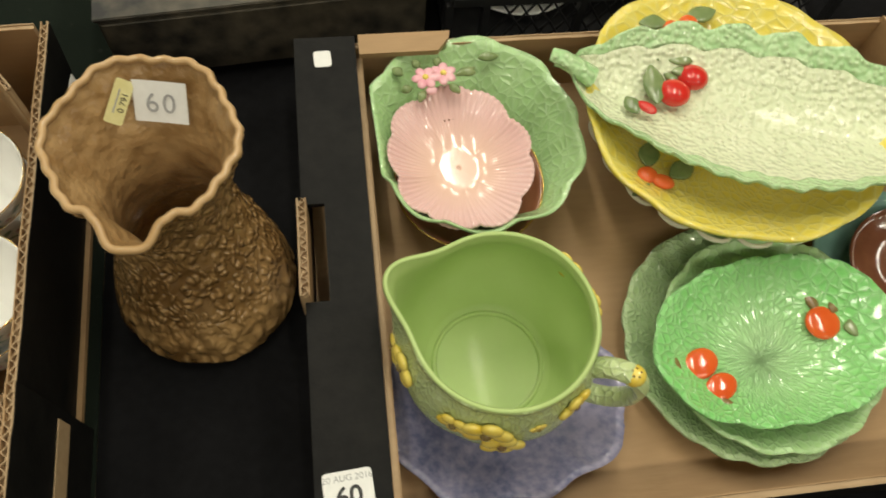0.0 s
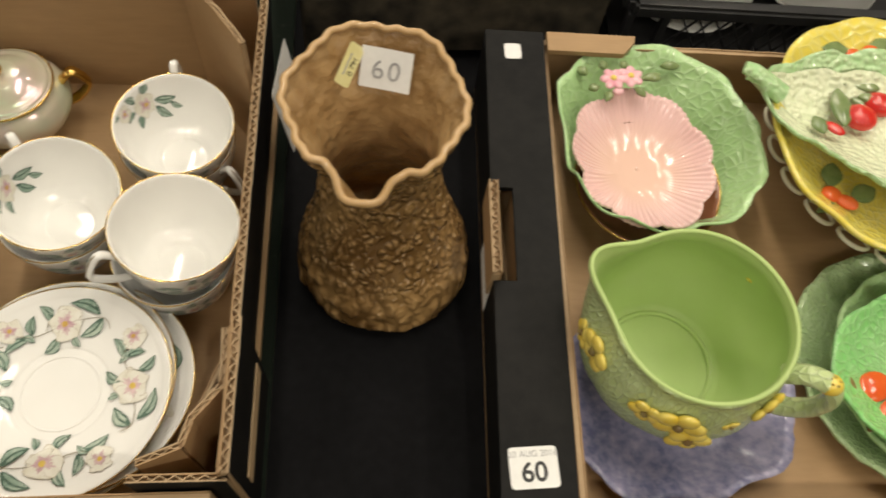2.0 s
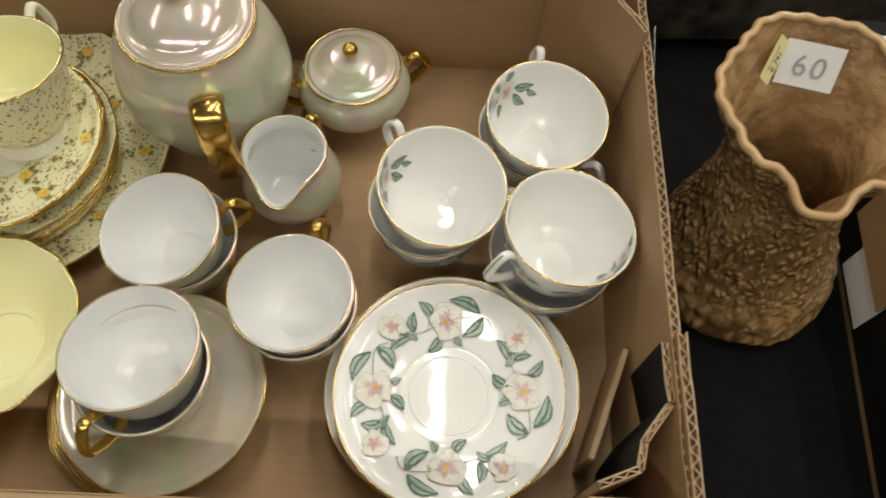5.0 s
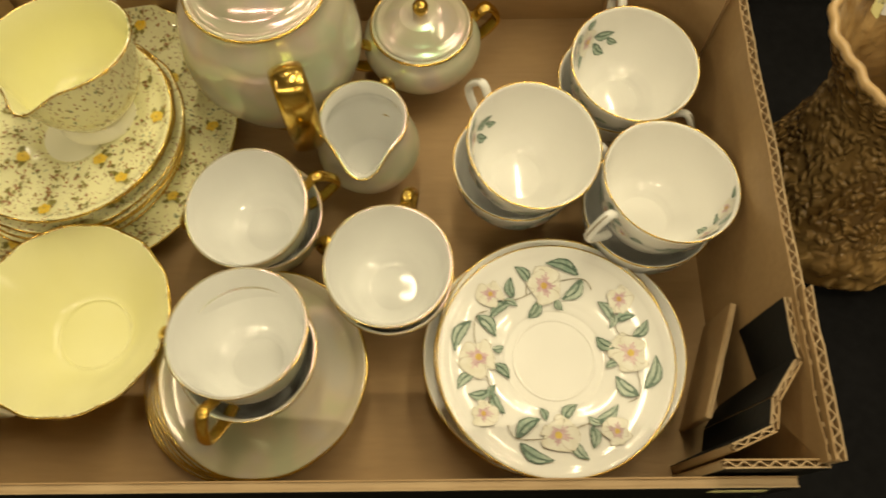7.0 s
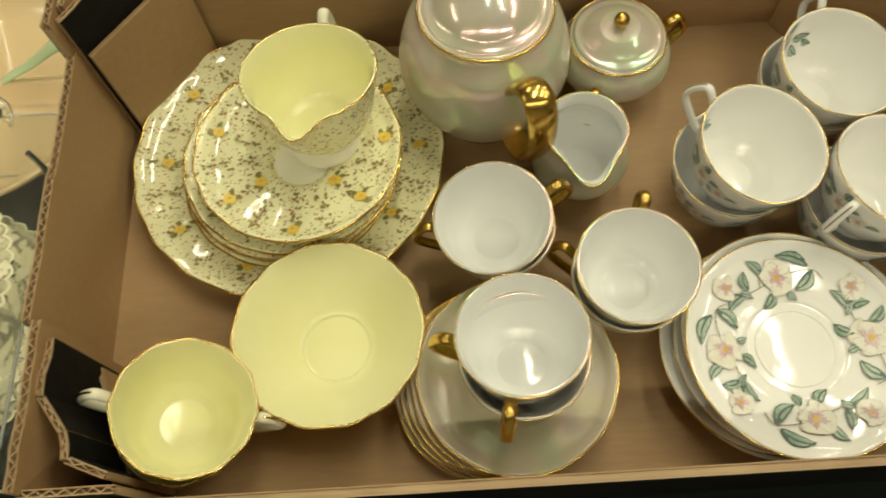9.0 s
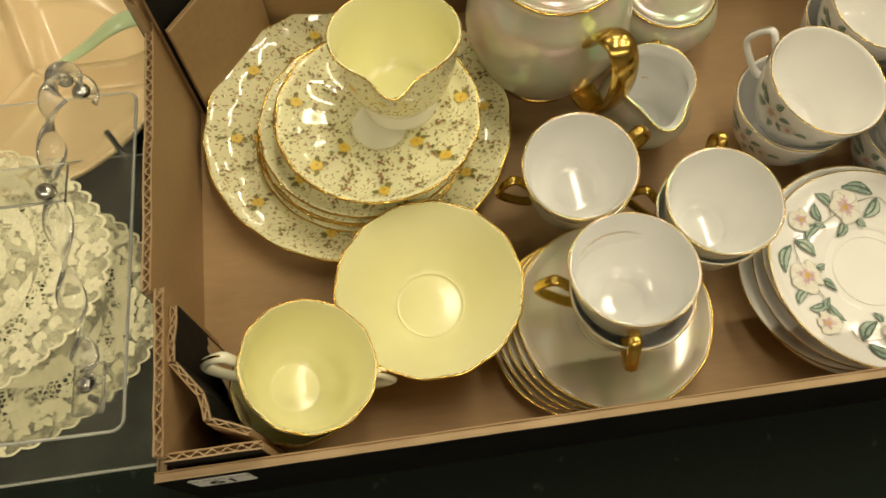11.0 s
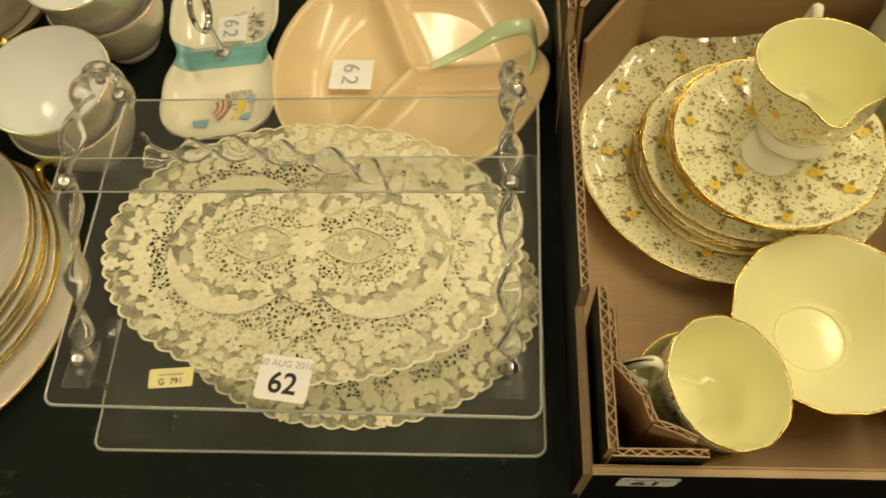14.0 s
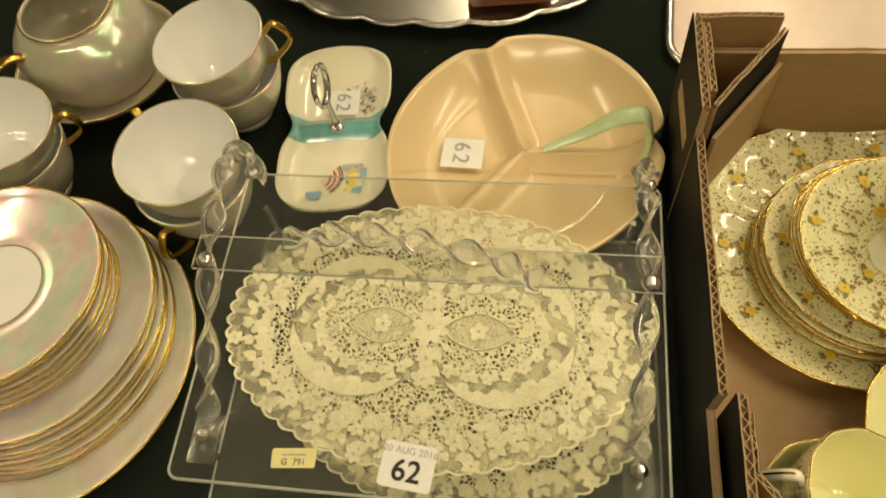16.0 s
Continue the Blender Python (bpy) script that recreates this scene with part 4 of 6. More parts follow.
def flower_plate(m, with_flowers, group):
    R, h, well = 0.0775, 0.014, 0.034
    t = thing("tea_plate", "white china tea plate with pink-hearted flower sprays and gilt edge" if with_flowers else "white china tea plate with a gilt edge in a stack", "plate", m, group)
    turned("plate", skin(plate_profile(R, h, well), 0.003, 0.0045), M["white_china"], t, n=72)
    part("gilt_edge", rim_ring(R, h + 0.0005, 0.0005), M["gold"], t)
    part("well_ring", rim_ring(well * 0.79, 0.0044, 0.0011), M["white_china"], t)
    if with_flowers:
        zt = plate_top(R, h, well)
        top = lambda x, y: zt(math.hypot(x, y)) + 0.0004
        gl, gp, gh, gs, gv, go, gf = Geo(), Geo(), Geo(), Geo(), Geo(), Geo(), Geo()

        # each spray: leaves by base and tip (degrees along the rim, share of the radius), a chief and a lesser flower
        LEAVES = ((-24, 0.78, -3, 0.85, 0.0044), (-28, 0.75, -18, 0.53, 0.0046), (11, 0.70, 17, 0.87, 0.0036), (27, 0.63, 22, 0.80, 0.0036), (30, 0.61, 50, 0.64, 0.0036), (6, 0.52, 24, 0.42, 0.0038), (-9, 0.53, -16, 0.44, 0.0026), (33, 0.66, 26, 0.55, 0.0026))
        for q, a0 in enumerate((97, 181, 271, 5)):
            for k, (d0, q0, d1, q1, wd) in enumerate(LEAVES):
                j = 2.5 * math.sin(q * 3.1 + k * 1.9)
                ends = [(R * f * math.cos(radians(a0 + d)), R * f * math.sin(radians(a0 + d))) for d, f in ((d0 + j * 0.4, q0), (d1 + j, q1))]
                (ax, ay), (bx, by) = ends
                spray_leaf(gl, ax, ay, math.atan2(by - ay, bx - ax), math.hypot(bx - ax, by - ay), wd, top, 0.14 * (1 if k % 2 else -1), gv)
            for d, f, size in ((0, 0.645, 0.0128), (38, 0.775, 0.0092)):
                X, Y = R * f * math.cos(radians(a0 + d)), R * f * math.sin(radians(a0 + d))
                spray_flower(gp, gh, X, Y, size, top, q * 1.7 + d * 0.05, 5, go, gf)
            for run in (((-36, 0.70), (-28, 0.755), (-14, 0.70), (0, 0.645), (16, 0.60), (30, 0.625), (38, 0.76)), ((0, 0.645), (5, 0.55), (9, 0.50)), ((16, 0.60), (12, 0.70))):
                line = curve([(a0 + d, f) for d, f in run], 5)
                stem = [(R * f * math.cos(radians(d)), R * f * math.sin(radians(d))) for d, f in line]
                sg = tube([(X, Y, top(X, Y) - 0.0002) for X, Y in stem], 0.0003, sides=5)
                o = len(gs.v)
                gs.v += sg.v
                gs.f += [tuple(i + o for i in f) for f in sg.f]
        for nm, geo, mt in (("printed_stem", gs, "print_brown"), ("printed_leaf", gl, "print_leaf"), ("printed_leaf_shade", gv, "print_pale_leaf"), ("printed_outline", go, "print_outline"), ("printed_petal", gp, "print_petal"), ("printed_flush", gf, "print_flush"), ("printed_heart", gh, "print_heart")):
            tagged(part(nm, geo, M[mt], t), kind="stuff")
    return t


def cup_sprays(t, r, h, th, inside=None):
    """Printed sprays round the outside of a cup and, where it shows, one on its inner wall."""
    pr = bell(r, h, r * 0.5)
    wall = lambda z: float(np.interp(z, [p[1] for p in pr], [p[0] for p in pr]))
    geos = [Geo() for _ in range(6)]
    flat = lambda x, y: 0.0

    def spray(a0, z0, turn, size, sign):
        gl, gv, gp, gh, go, gf = [Geo() for _ in range(6)]
        for x, y, an, ln, w in ((-0.007, 0.002, 165, 0.016, 0.0036), (-0.008, -0.003, 205, 0.015, 0.0034), (0.002, 0.007, 85, 0.011, 0.0032), (0.003, -0.007, -65, 0.011, 0.0032), (0.009, 0.003, 35, 0.010, 0.0028), (0.010, -0.003, -30, 0.010, 0.0028), (0.027, 0.002, 15, 0.011, 0.0028), (-0.019, 0.001, 185, 0.010, 0.0024)):
            spray_leaf(gl, x, y, radians(an), ln, w, flat, 0.12, gv)
        spray_flower(gp, gh, 0, 0, 0.0090, flat, 0.4, 5, go, gf)
        spray_flower(gp, gh, 0.021, 0.001, 0.0066, flat, 1.4, 5, go, gf)
        c, s = math.cos(radians(turn)), math.sin(radians(turn))
        for src, dst in zip((gl, gv, gp, gh, go, gf), geos):
            o = len(dst.v)
            for x, y, w in src.v:
                X, Y = size * (x * c - y * s), size * (x * s + y * c)
                z = min(max(z0 + Y, 0.008), h * 0.98)
                R = wall(z) + (w + 0.0004 if sign > 0 else -th - w - 0.0004)
                dst.v.append((R * math.cos(a0 + X / r), R * math.sin(a0 + X / r), z))
            dst.f += [tuple(i + o for i in f) for f in src.f]

    for k in range(4):
        spray(radians(20 + 90 * k), h * 0.70, 8 * math.sin(k * 2.2), 0.95, 1)
    if inside is not None:
        spray(radians(inside), h * 0.68, 20, 1.25, -1)
    for nm, geo, mt in zip(("printed_leaf", "printed_leaf_shade", "printed_petal", "printed_heart", "printed_outline", "printed_flush"), geos, ("print_leaf", "print_pale_leaf", "print_petal", "print_heart", "print_outline", "print_flush")):
        tagged(part(nm, geo, M[mt], t), kind="stuff")


def flower_cup(m, hdeg, label, sprig=None, r=0.0462, h=0.060):
    t = thing("tea_cup", label, "cup", m, "flower-sprayed tea cups")
    turned("bowl", skin(bell(r, h, r * 0.5), 0.0022, 0.005), M["white_china"], t)
    part("gilt_edge", rim_ring(r - 0.0006, h + 0.0006, 0.0006), M["gold"], t)
    hp = arc_handle(r * 0.95, h * 0.86, r * 0.82, h * 0.34, 0.019, ear=0.004)
    hd = part("handle", tube(spin(hp, hdeg), 0.0024, 0.0034, 8, axis=spin([(0, 1, 0)], hdeg)[0]), M["white_china"], t)
    part("gilt_line", tube(spin([(p[0] + 0.0022, p[1], p[2] + 0.0012) for p in hp[4:30]], hdeg), 0.0006, sides=5), M["print_brown"], hd)
    cup_sprays(t, r, h, 0.0022, sprig)
    return t


def lustre_cup(m, hdeg, label, r=0.0420, h=0.055, group="lustre cups"):
    t = thing("lustre_cup", label, "cup", m, group)
    a, b2 = split_skin(bell(r, h, r * 0.52), 0.0024, 0.005)
    turned("bowl", a, M["lustre"], t)
    turned("inside", b2, M["grey_china"], t, label="plain cool white inside of the cup")
    part("gilt_edge", rim_ring(r - 0.0002, h + 0.0002, 0.00035), M["gold"], t)
    part("inner_line", rim_ring(r * 0.925, h * 0.86, 0.0003), M["gold"], t)
    hp = arc_handle(r * 0.95, h * 0.84, r * 0.80, h * 0.32, 0.020, ear=0.003)
    part("handle", tube(spin(hp, hdeg), 0.0025, 0.0042, 8, axis=spin([(0, 1, 0)], hdeg)[0]), M["gold"], t, "gilt loop handle")
    part("well_ring", rim_ring(r * 0.50, 0.0062, 0.0007), M["grey_china"], t)
    return t


# tea china in its box: the printed plates and cups
for k in range(5):
    jx, jy = (-0.010, 0.004) if k == 1 else (0.012, 0.004) if k == 3 else (-0.004 + 0.001 * k, 0.001 * k)
    flower_plate(pose(0.449 + jx, 0.0755 + jy, 0.0 + k * 0.0072, 0, 0, 40 * k), k == 3, "stack of tea plates")
flower_plate(pose(0.449, 0.0715, 0.0358, 0, 0, -2), True, "stack of tea plates")

C = "white china tea cup with printed flower sprays, "


def pair(make, x, y, z, h, rx, ry, low_deg, up_deg, low_label, up_label, floor=0.0, **kw):
    """Two cups, one nested in the other; the rim of the upper one is centred at x, y, z."""
    m = rim_pose(x, y, z, h, rx, ry)
    b3 = m.translation
    make(pose(b3.x, b3.y, floor), low_deg, low_label)
    make(m, up_deg, up_label, **kw)


pair(flower_cup, 0.513, 0.272, 0.088, 0.060, 5, 4, -35, 96, C + "under another cup", C + "stacked in another", sprig=135)
pair(flower_cup, 0.438, 0.204, 0.094, 0.060, 5, 8, 8, 130, C + "under another cup", C + "tilted in another", sprig=165)
pair(flower_cup, 0.526, 0.177, 0.093, 0.060, -3, 7, 122, 212, C + "under another cup", C + "tilted in another", sprig=-50)

LC = "pearl lustre cup with gilt handle, "
pair(lustre_cup, 0.246, 0.167, 0.080, 0.055, 6, -5, 178, 22, LC + "under another cup", LC + "tilted in another")
pair(lustre_cup, 0.341, 0.125, 0.080, 0.055, 2, 0, 150, 76, LC + "under another cup", LC + "stacked in another")


def lustre_saucer(m, label, R=0.0695, h=0.013, waves=10, group="stack of lustre saucers"):
    t = thing("lustre_saucer", label, "saucer", m, group)
    f = wavy(waves, 0.004)(R)
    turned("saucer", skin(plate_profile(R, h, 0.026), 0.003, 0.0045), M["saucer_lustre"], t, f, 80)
    part("gilt_edge", rim_ring(R, h + 0.0006, 0.0008, f, 90), M["gold"], t)
    return t


for k in range(5):
    lustre_saucer(pose(0.238 + 0.0045 * k, 0.0665, 0.0066 * k, 0, -2, 9 * k), "pearl lustre saucer with wavy gilt edge in a stack")
pair(lustre_cup, 0.256, 0.074, 0.109, 0.055, -8, -2, 165, 256, LC + "standing on saucers", LC + "tilted in another on saucers", 0.0335)


# pearl lustre tea service
def lid_knob(t, z, r, parent=None):
    return part("knob", revolve([(0.0, z - 0.004)] + [(r * 0.55, z - 0.004), (r * 0.5, z)] + [(r * math.sin(radians(a)), z + r - r * math.cos(radians(a))) for a in range(30, 180, 15)] + [(0.0, z + 2 * r)], 24), M["gold"], parent or t, "gilt ball knob")


pot = thing("lustre_teapot", "round pearl lustre teapot with gilt handle and lid knob", "teapot", pose(0.251, 0.310, 0.0))
PB = curve([(0.034, 0.0), (0.036, 0.005), (0.034, 0.010), (0.052, 0.028), (0.0645, 0.060), (0.0655, 0.082), (0.0590, 0.108), (0.0495, 0.123), (0.0485, 0.130)], 6)
turned("body", skin(PB, 0.003, 0.012), M["lustre"], pot, n=72)
part("gilt_edge", rim_ring(0.0488, 0.1295, 0.0010), M["gold"], pot)
part("foot_ring", rim_ring(0.036, 0.004, 0.0024), M["gold"], pot)
lid = turned("lid", [(0.0, 0.125), (0.046, 0.126), (0.0462, 0.130), (0.0425, 0.1325), (0.039, 0.1320), (0.036, 0.1365), (0.025, 0.1450), (0.012, 0.1495), (0.0, 0.1505)], M["lustre"], pot)
lid_knob(pot, 0.151, 0.0075, lid)
hp = [(float(p[0]), 0.0, float(p[1])) for p in curve([(0.056, 0.100), (0.068, 0.122), (0.085, 0.129), (0.096, 0.114), (0.097, 0.084), (0.088, 0.056), (0.074, 0.045), (0.060, 0.044)], 7)]
part("handle", tube(spin(hp, -70), 0.0040, 0.0115, 14, axis=spin([(0, 1, 0)], -70)[0]), M["gold"], pot, "broad gilt loop handle")
sp = [(float(p[0]), 0.0, float(p[1])) for p in curve([(0.050, 0.040), (0.072, 0.052), (0.085, 0.078), (0.090, 0.100), (0.102, 0.116)], 6)]
part("spout", tube(spin(sp, 105), 0.011, 0.011, 14, taper=lambda u: 1.35 - 0.75 * u), M["lustre"], pot)

sug = thing("sugar_bowl", "pearl lustre sugar bowl with lid and two gilt handles", "bowl", pose(0.361, 0.332, 0.0))
turned("body", skin(curve([(0.022, 0.0), (0.024, 0.004), (0.023, 0.007), (0.038, 0.018), (0.0465, 0.034), (0.044, 0.047), (0.038, 0.055), (0.0385, 0.058)], 6), 0.0026, 0.008), M["lustre"], sug)
part("gilt_edge", rim_ring(0.0388, 0.0578, 0.0010), M["gold"], sug)
lid = turned("lid", [(0.0, 0.055), (0.036, 0.056), (0.0365, 0.0595), (0.033, 0.061), (0.030, 0.0605), (0.027, 0.064), (0.016, 0.069), (0.0, 0.0705)], M["lustre"], sug)
lid_knob(sug, 0.0705, 0.0062, lid)
for deg in (18, 198):
    part("handle", tube(spin(arc_handle(0.043, 0.049, 0.042, 0.024, 0.019, ear=0.002), deg), 0.0028, 0.0055, 10, axis=spin([(0, 1, 0)], deg)[0]), M["gold"], sug, "gilt loop handle")


def pour(a0, out, lift, width, z_top):
    """Pulls the rim of a jug out into a lip towards the angle a0."""
    def s(a, r, z):
        d = (a - a0 + math.pi) % (2 * math.pi) - math.pi
        k = math.exp(-(d / width) ** 2) * max(0.0, min(1.0, (z - z_top * 0.45) / (z_top * 0.55))) ** 1.6 * (1 if r > 0.001 else 0)
        rr = r + out * k
        return (rr * math.cos(a), rr * math.sin(a), z + lift * k)
    return s


crm = thing("cream_jug", "pearl lustre cream jug with a pulled lip and gilt edge", "jug", pose(0.321, 0.238, 0.0))
CP = curve([(0.021, 0.0), (0.023, 0.004), (0.022, 0.007), (0.033, 0.020), (0.0385, 0.036), (0.034, 0.054), (0.030, 0.066), (0.0315, 0.074)], 6)
cs = pour(radians(-90), 0.016, -0.004, 0.42, 0.074)
a, b2 = split_skin(CP, 0.0026, 0.010)
turned("body", a, M["lustre"], crm, cs, 96)
turned("inside", b2, M["grey_china"], crm, cs, 96, "plain grey-white inside of the jug")
part("gilt_edge", rim_ring(0.0312, 0.0745, 0.0006, cs, 110), M["gold"], crm)
part("foot_ring", rim_ring(0.023, 0.004, 0.0018), M["gold"], crm)
part("handle", tube(spin(arc_handle(0.031, 0.058, 0.034, 0.026, 0.016), 70), 0.0026, 0.0042, 8, axis=spin([(0, 1, 0)], 70)[0]), M["gold"], crm, "gilt loop handle")


# chintz-printed plates, jug, bowl and cups
def chintz_sprigs(t, R, h, well, shape, rays, inner):
    """Sprigs that run outwards along the flutes, some ending in a yellow flower."""
    zt = plate_top(R, h, well)
    waves_z = lambda x, y: shape(math.atan2(y, x), math.hypot(x, y), 0.0)[2]
    top = lambda x, y: zt(math.hypot(x, y)) + waves_z(x, y) + 0.0005
    ga, gb, gy, gh = Geo(), Geo(), Geo(), Geo()
    rnd = random.Random(int(R * 9000))
    for k in range(rays):
        a0 = 2 * math.pi * (k + rnd.uniform(-0.12, 0.12)) / rays
        n = int((R * 0.93 - inner) / 0.0042)
        for i in range(n):
            rr = inner + (R * 0.93 - inner) * (i + 0.5) / n
            if rnd.random() < 0.22:
                continue
            for q in range(rnd.choice((2, 3, 3))):
                a = a0 + rnd.uniform(-0.0032, 0.0032) / rr * (1.5 if k % 2 else 1)
                ang = a0 + rnd.choice((0, math.pi)) + rnd.uniform(-1.1, 1.1)
                spray_leaf(ga if (k + q) % 3 else gb, rr * math.cos(a), rr * math.sin(a), ang, rnd.uniform(0.0026, 0.0048), 0.0010, top)
        if k % 2 == 0:
            for rr in ((R * 0.84,) if k % 4 == 0 else (R * 0.80, inner * 1.08)):
                X, Y = rr * math.cos(a0), rr * math.sin(a0)
                spray_flower(gy, gh, X, Y, rnd.uniform(0.0040, 0.0052), top, rnd.uniform(0, 6), 5)
                for q in range(3):
                    an = rnd.uniform(0, 6.28)
                    spray_leaf(ga, X + 0.003 * math.cos(an), Y + 0.003 * math.sin(an), an, 0.0062, 0.0018, top)
    for nm, geo, mt in (("printed_sprig", ga, "print_olive"), ("printed_sprig", gb, "print_mauve"), ("printed_flower", gy, "print_yellow"), ("printed_heart", gh, "print_heart")):
        tagged(part(nm, geo, M[mt], t), kind="stuff")


def chintz_plate(m, R, h, well, label, waves=16, amp=0.010, flutes=True, rays=0):
    t = thing("chintz_plate", label, "plate", m, "stack of chintz plates")
    f = wavy(waves, amp)(R)

    def shape(a, r, z):
        x, y, z = f(a, r, z)
        return (x, y, z + (0.0008 * math.cos(waves * a) * (r / R) ** 2 if flutes and r > well else 0))
    turned("plate", skin(plate_profile(R, h, well), 0.003, 0.0045), M["chintz_flat"], t, shape, 112)
    part("gilt_edge", rim_ring(R, h + 0.0006, 0.0009, shape, 128), M["gold"], t)
    if rays:
        chintz_sprigs(t, R, h, well, shape, rays, well * 1.18)
    return t


chintz_plate(pose(0.088, 0.266, 0.0), 0.127, 0.021, 0.066, "large cream chintz-printed plate with wavy gilt edge", 20, 0.005, rays=20)
for k in range(4):
    chintz_plate(pose(0.090 + 0.002 * k, 0.249 + 0.002 * (k % 2), 0.0050 + 0.0068 * k, 0, 0, 13 * k), 0.0855, 0.016, 0.042, "cream chintz-printed tea plate in a stack", amp=0.005, rays=16 if k == 3 else 0)
for k in range(4):
    s = chintz_plate(pose(0.103 + 0.001 * k, 0.247 - 0.0025 * k, 0.0338 + 0.0042 * k, 0, 0, 20 * k), 0.0775, 0.0235, 0.028, "cream chintz-printed saucer with gilt edge in a stack", 14, 0.006, rays=14 if k == 3 else 0)
part("well", revolve([(0.0, 0.0030), (0.026, 0.0030), (0.027, 0.0052), (0.0, 0.0056)], 48), M["cream_china"], s, "plain cream saucer well")

jug = thing("chintz_jug", "chintz-printed cream jug, yellow inside, standing on saucers", "jug", pose(0.125, 0.253, 0.0560, -10, 0, 0))
JP = curve([(0.026, 0.0), (0.027, 0.004), (0.022, 0.010), (0.030, 0.017), (0.0390, 0.031), (0.0435, 0.048), (0.0455, 0.062), (0.0480, 0.072)], 6)
js = pour(radians(-97), 0.015, -0.003, 0.24, 0.072)
a, b2 = split_skin(JP, 0.0024, 0.016)
turned("body", a, M["chintz"], jug, js, 112)
turned("inside", b2, M["yellow_china"], jug, js, 112, "pale yellow glazed inside of the jug")
part("gilt_edge", rim_ring(0.0476, 0.0725, 0.0007, js, 128), M["gold"], jug)
part("foot", revolve([(0.0, 0.0005), (0.0278, 0.0005), (0.0285, 0.004), (0.024, 0.009), (0.0, 0.010)], 56), M["cream_china"], jug, "plain cream foot")
hp = arc_handle(0.0475, 0.061, 0.040, 0.024, 0.022, ear=0.006)
part("handle", tube(spin(hp, 82), 0.0030, 0.0042, 8, axis=spin([(0, 1, 0)], 82)[0]), M["cream_china"], jug)

bowl = thing("slop_bowl", "large pale yellow china bowl, chintz-printed outside, gilt rim", "bowl", rim_pose(0.1265, 0.1010, 0.0510, 0.0510, 0, 0))
BP = curve([(0.027, 0.0), (0.028, 0.004), (0.026, 0.006), (0.0350, 0.015), (0.0480, 0.030), (0.0590, 0.042), (0.0676, 0.051)], 6)
bf = wavy(14, 0.008)(0.0668)
a, b2 = split_skin(BP, 0.0026, 0.009)
turned("body", a, M["chintz"], bowl, bf, 98)
turned("inside", b2, M["yellow_china"], bowl, bf, 98, "pale yellow glazed inside of the bowl")
part("gilt_edge", rim_ring(0.0672, 0.0518, 0.0008, bf, 98), M["gold"], bowl)
part("well_ring", rim_ring(0.0255, 0.0098, 0.0007), M["yellow_china"], bowl)


def yellow_cup(m, hdeg, label, r=0.0450, h=0.062):
    t = thing("yellow_cup", label, "cup", m, "yellow cups")
    f = wavy(12, 0.009)(r)
    a, b2 = split_skin(bell(r, h, r * 0.5), 0.0023, 0.005)
    turned("bowl", a, M["chintz"], t, f, 84)
    turned("inside", b2, M["yellow_china"], t, f, 84, "pale yellow glazed inside of the cup")
    part("gilt_edge", rim_ring(r - 0.0006, h + 0.0008, 0.0006, f, 84), M["gold"], t)
    hp = arc_handle(r * 0.95, h * 0.86, r * 0.82, h * 0.34, 0.020, ear=0.004)
    hd = part("handle", tube(spin(hp, hdeg), 0.0026, 0.0038, 8, axis=spin([(0, 1, 0)], hdeg)[0]), M["cream_china"], t)
    part("gilt_line", tube(spin([(p[0] + 0.0022, p[1], p[2] + 0.0014) for p in hp[4:30]], hdeg), 0.0008, sides=5), M["gold"], hd)
    return t


yellow_cup(pose(0.029, 0.047, 0.0), -4, "pale yellow china cup under another cup", 0.0455, 0.052)
yellow_cup(rim_pose(0.042, 0.047, 0.083, 0.062, 0, 19), 172, "pale yellow china cup tilted in another")


# ---- moulded pottery ----
def moulded(outline, depth, t=0.004, base=0.45, ripple=None, flare=1.7, nr=16, n=120, r_from=0.0, r_to=1.0):
    """A dish whose edge follows outline(angle) -> radius; a flat base rises to the edge. ripple(angle, u) adds height."""
    def place(a, u, dz):
        R = outline(a)
        k = max(0.0, (u - base) / (1 - base))
        z = depth * k ** flare + (ripple(a, u) if ripple else 0.0)
        return (u * R * math.cos(a), u * R * math.sin(a), z + dz)
    us = [r_from + (r_to - r_from) * i / nr for i in range(nr + 1)]
    us = [max(u, 0.004) for u in us]
    ang = [2 * math.pi * j / n for j in range(n)]
    top = [[place(a, u, t) for a in ang] for u in us]
    bot = [[place(a, u, 0.0) for a in ang] for u in us]
    return Geo().grid(top + list(reversed(bot)), wrap=True, closed=True)


def sheet(fn, nu, nv, t):
    """A curved sheet of thickness t; fn(u, v) gives its upper face for u, v from 0 to 1."""
    top = [[Vector(fn(i / nu, j / nv)) for j in range(nv + 1)] for i in range(nu + 1)]
    g = Geo()
    ring = []
    for r in top:
        ring.append([tuple(p) for p in r] + [(p.x, p.y, p.z - t) for p in reversed(r)])
    g.grid(ring, wrap=True).poly(ring[0]).poly(ring[-1])
    return g


def blob(name, x, y, z, rx, ry, rz, mat, parent, turn=0.0, label=""):
    g = revolve([(math.sin(radians(a)), -math.cos(radians(a))) for a in range(0, 181, 15)], 24)
    c, s = math.cos(radians(turn)), math.sin(radians(turn))
    g.v = [(x + vx * rx * c - vy * ry * s, y + vx * rx * s + vy * ry * c, z + vz * rz) for vx, vy, vz in g.v]
    return part(name, g, mat, parent, label)


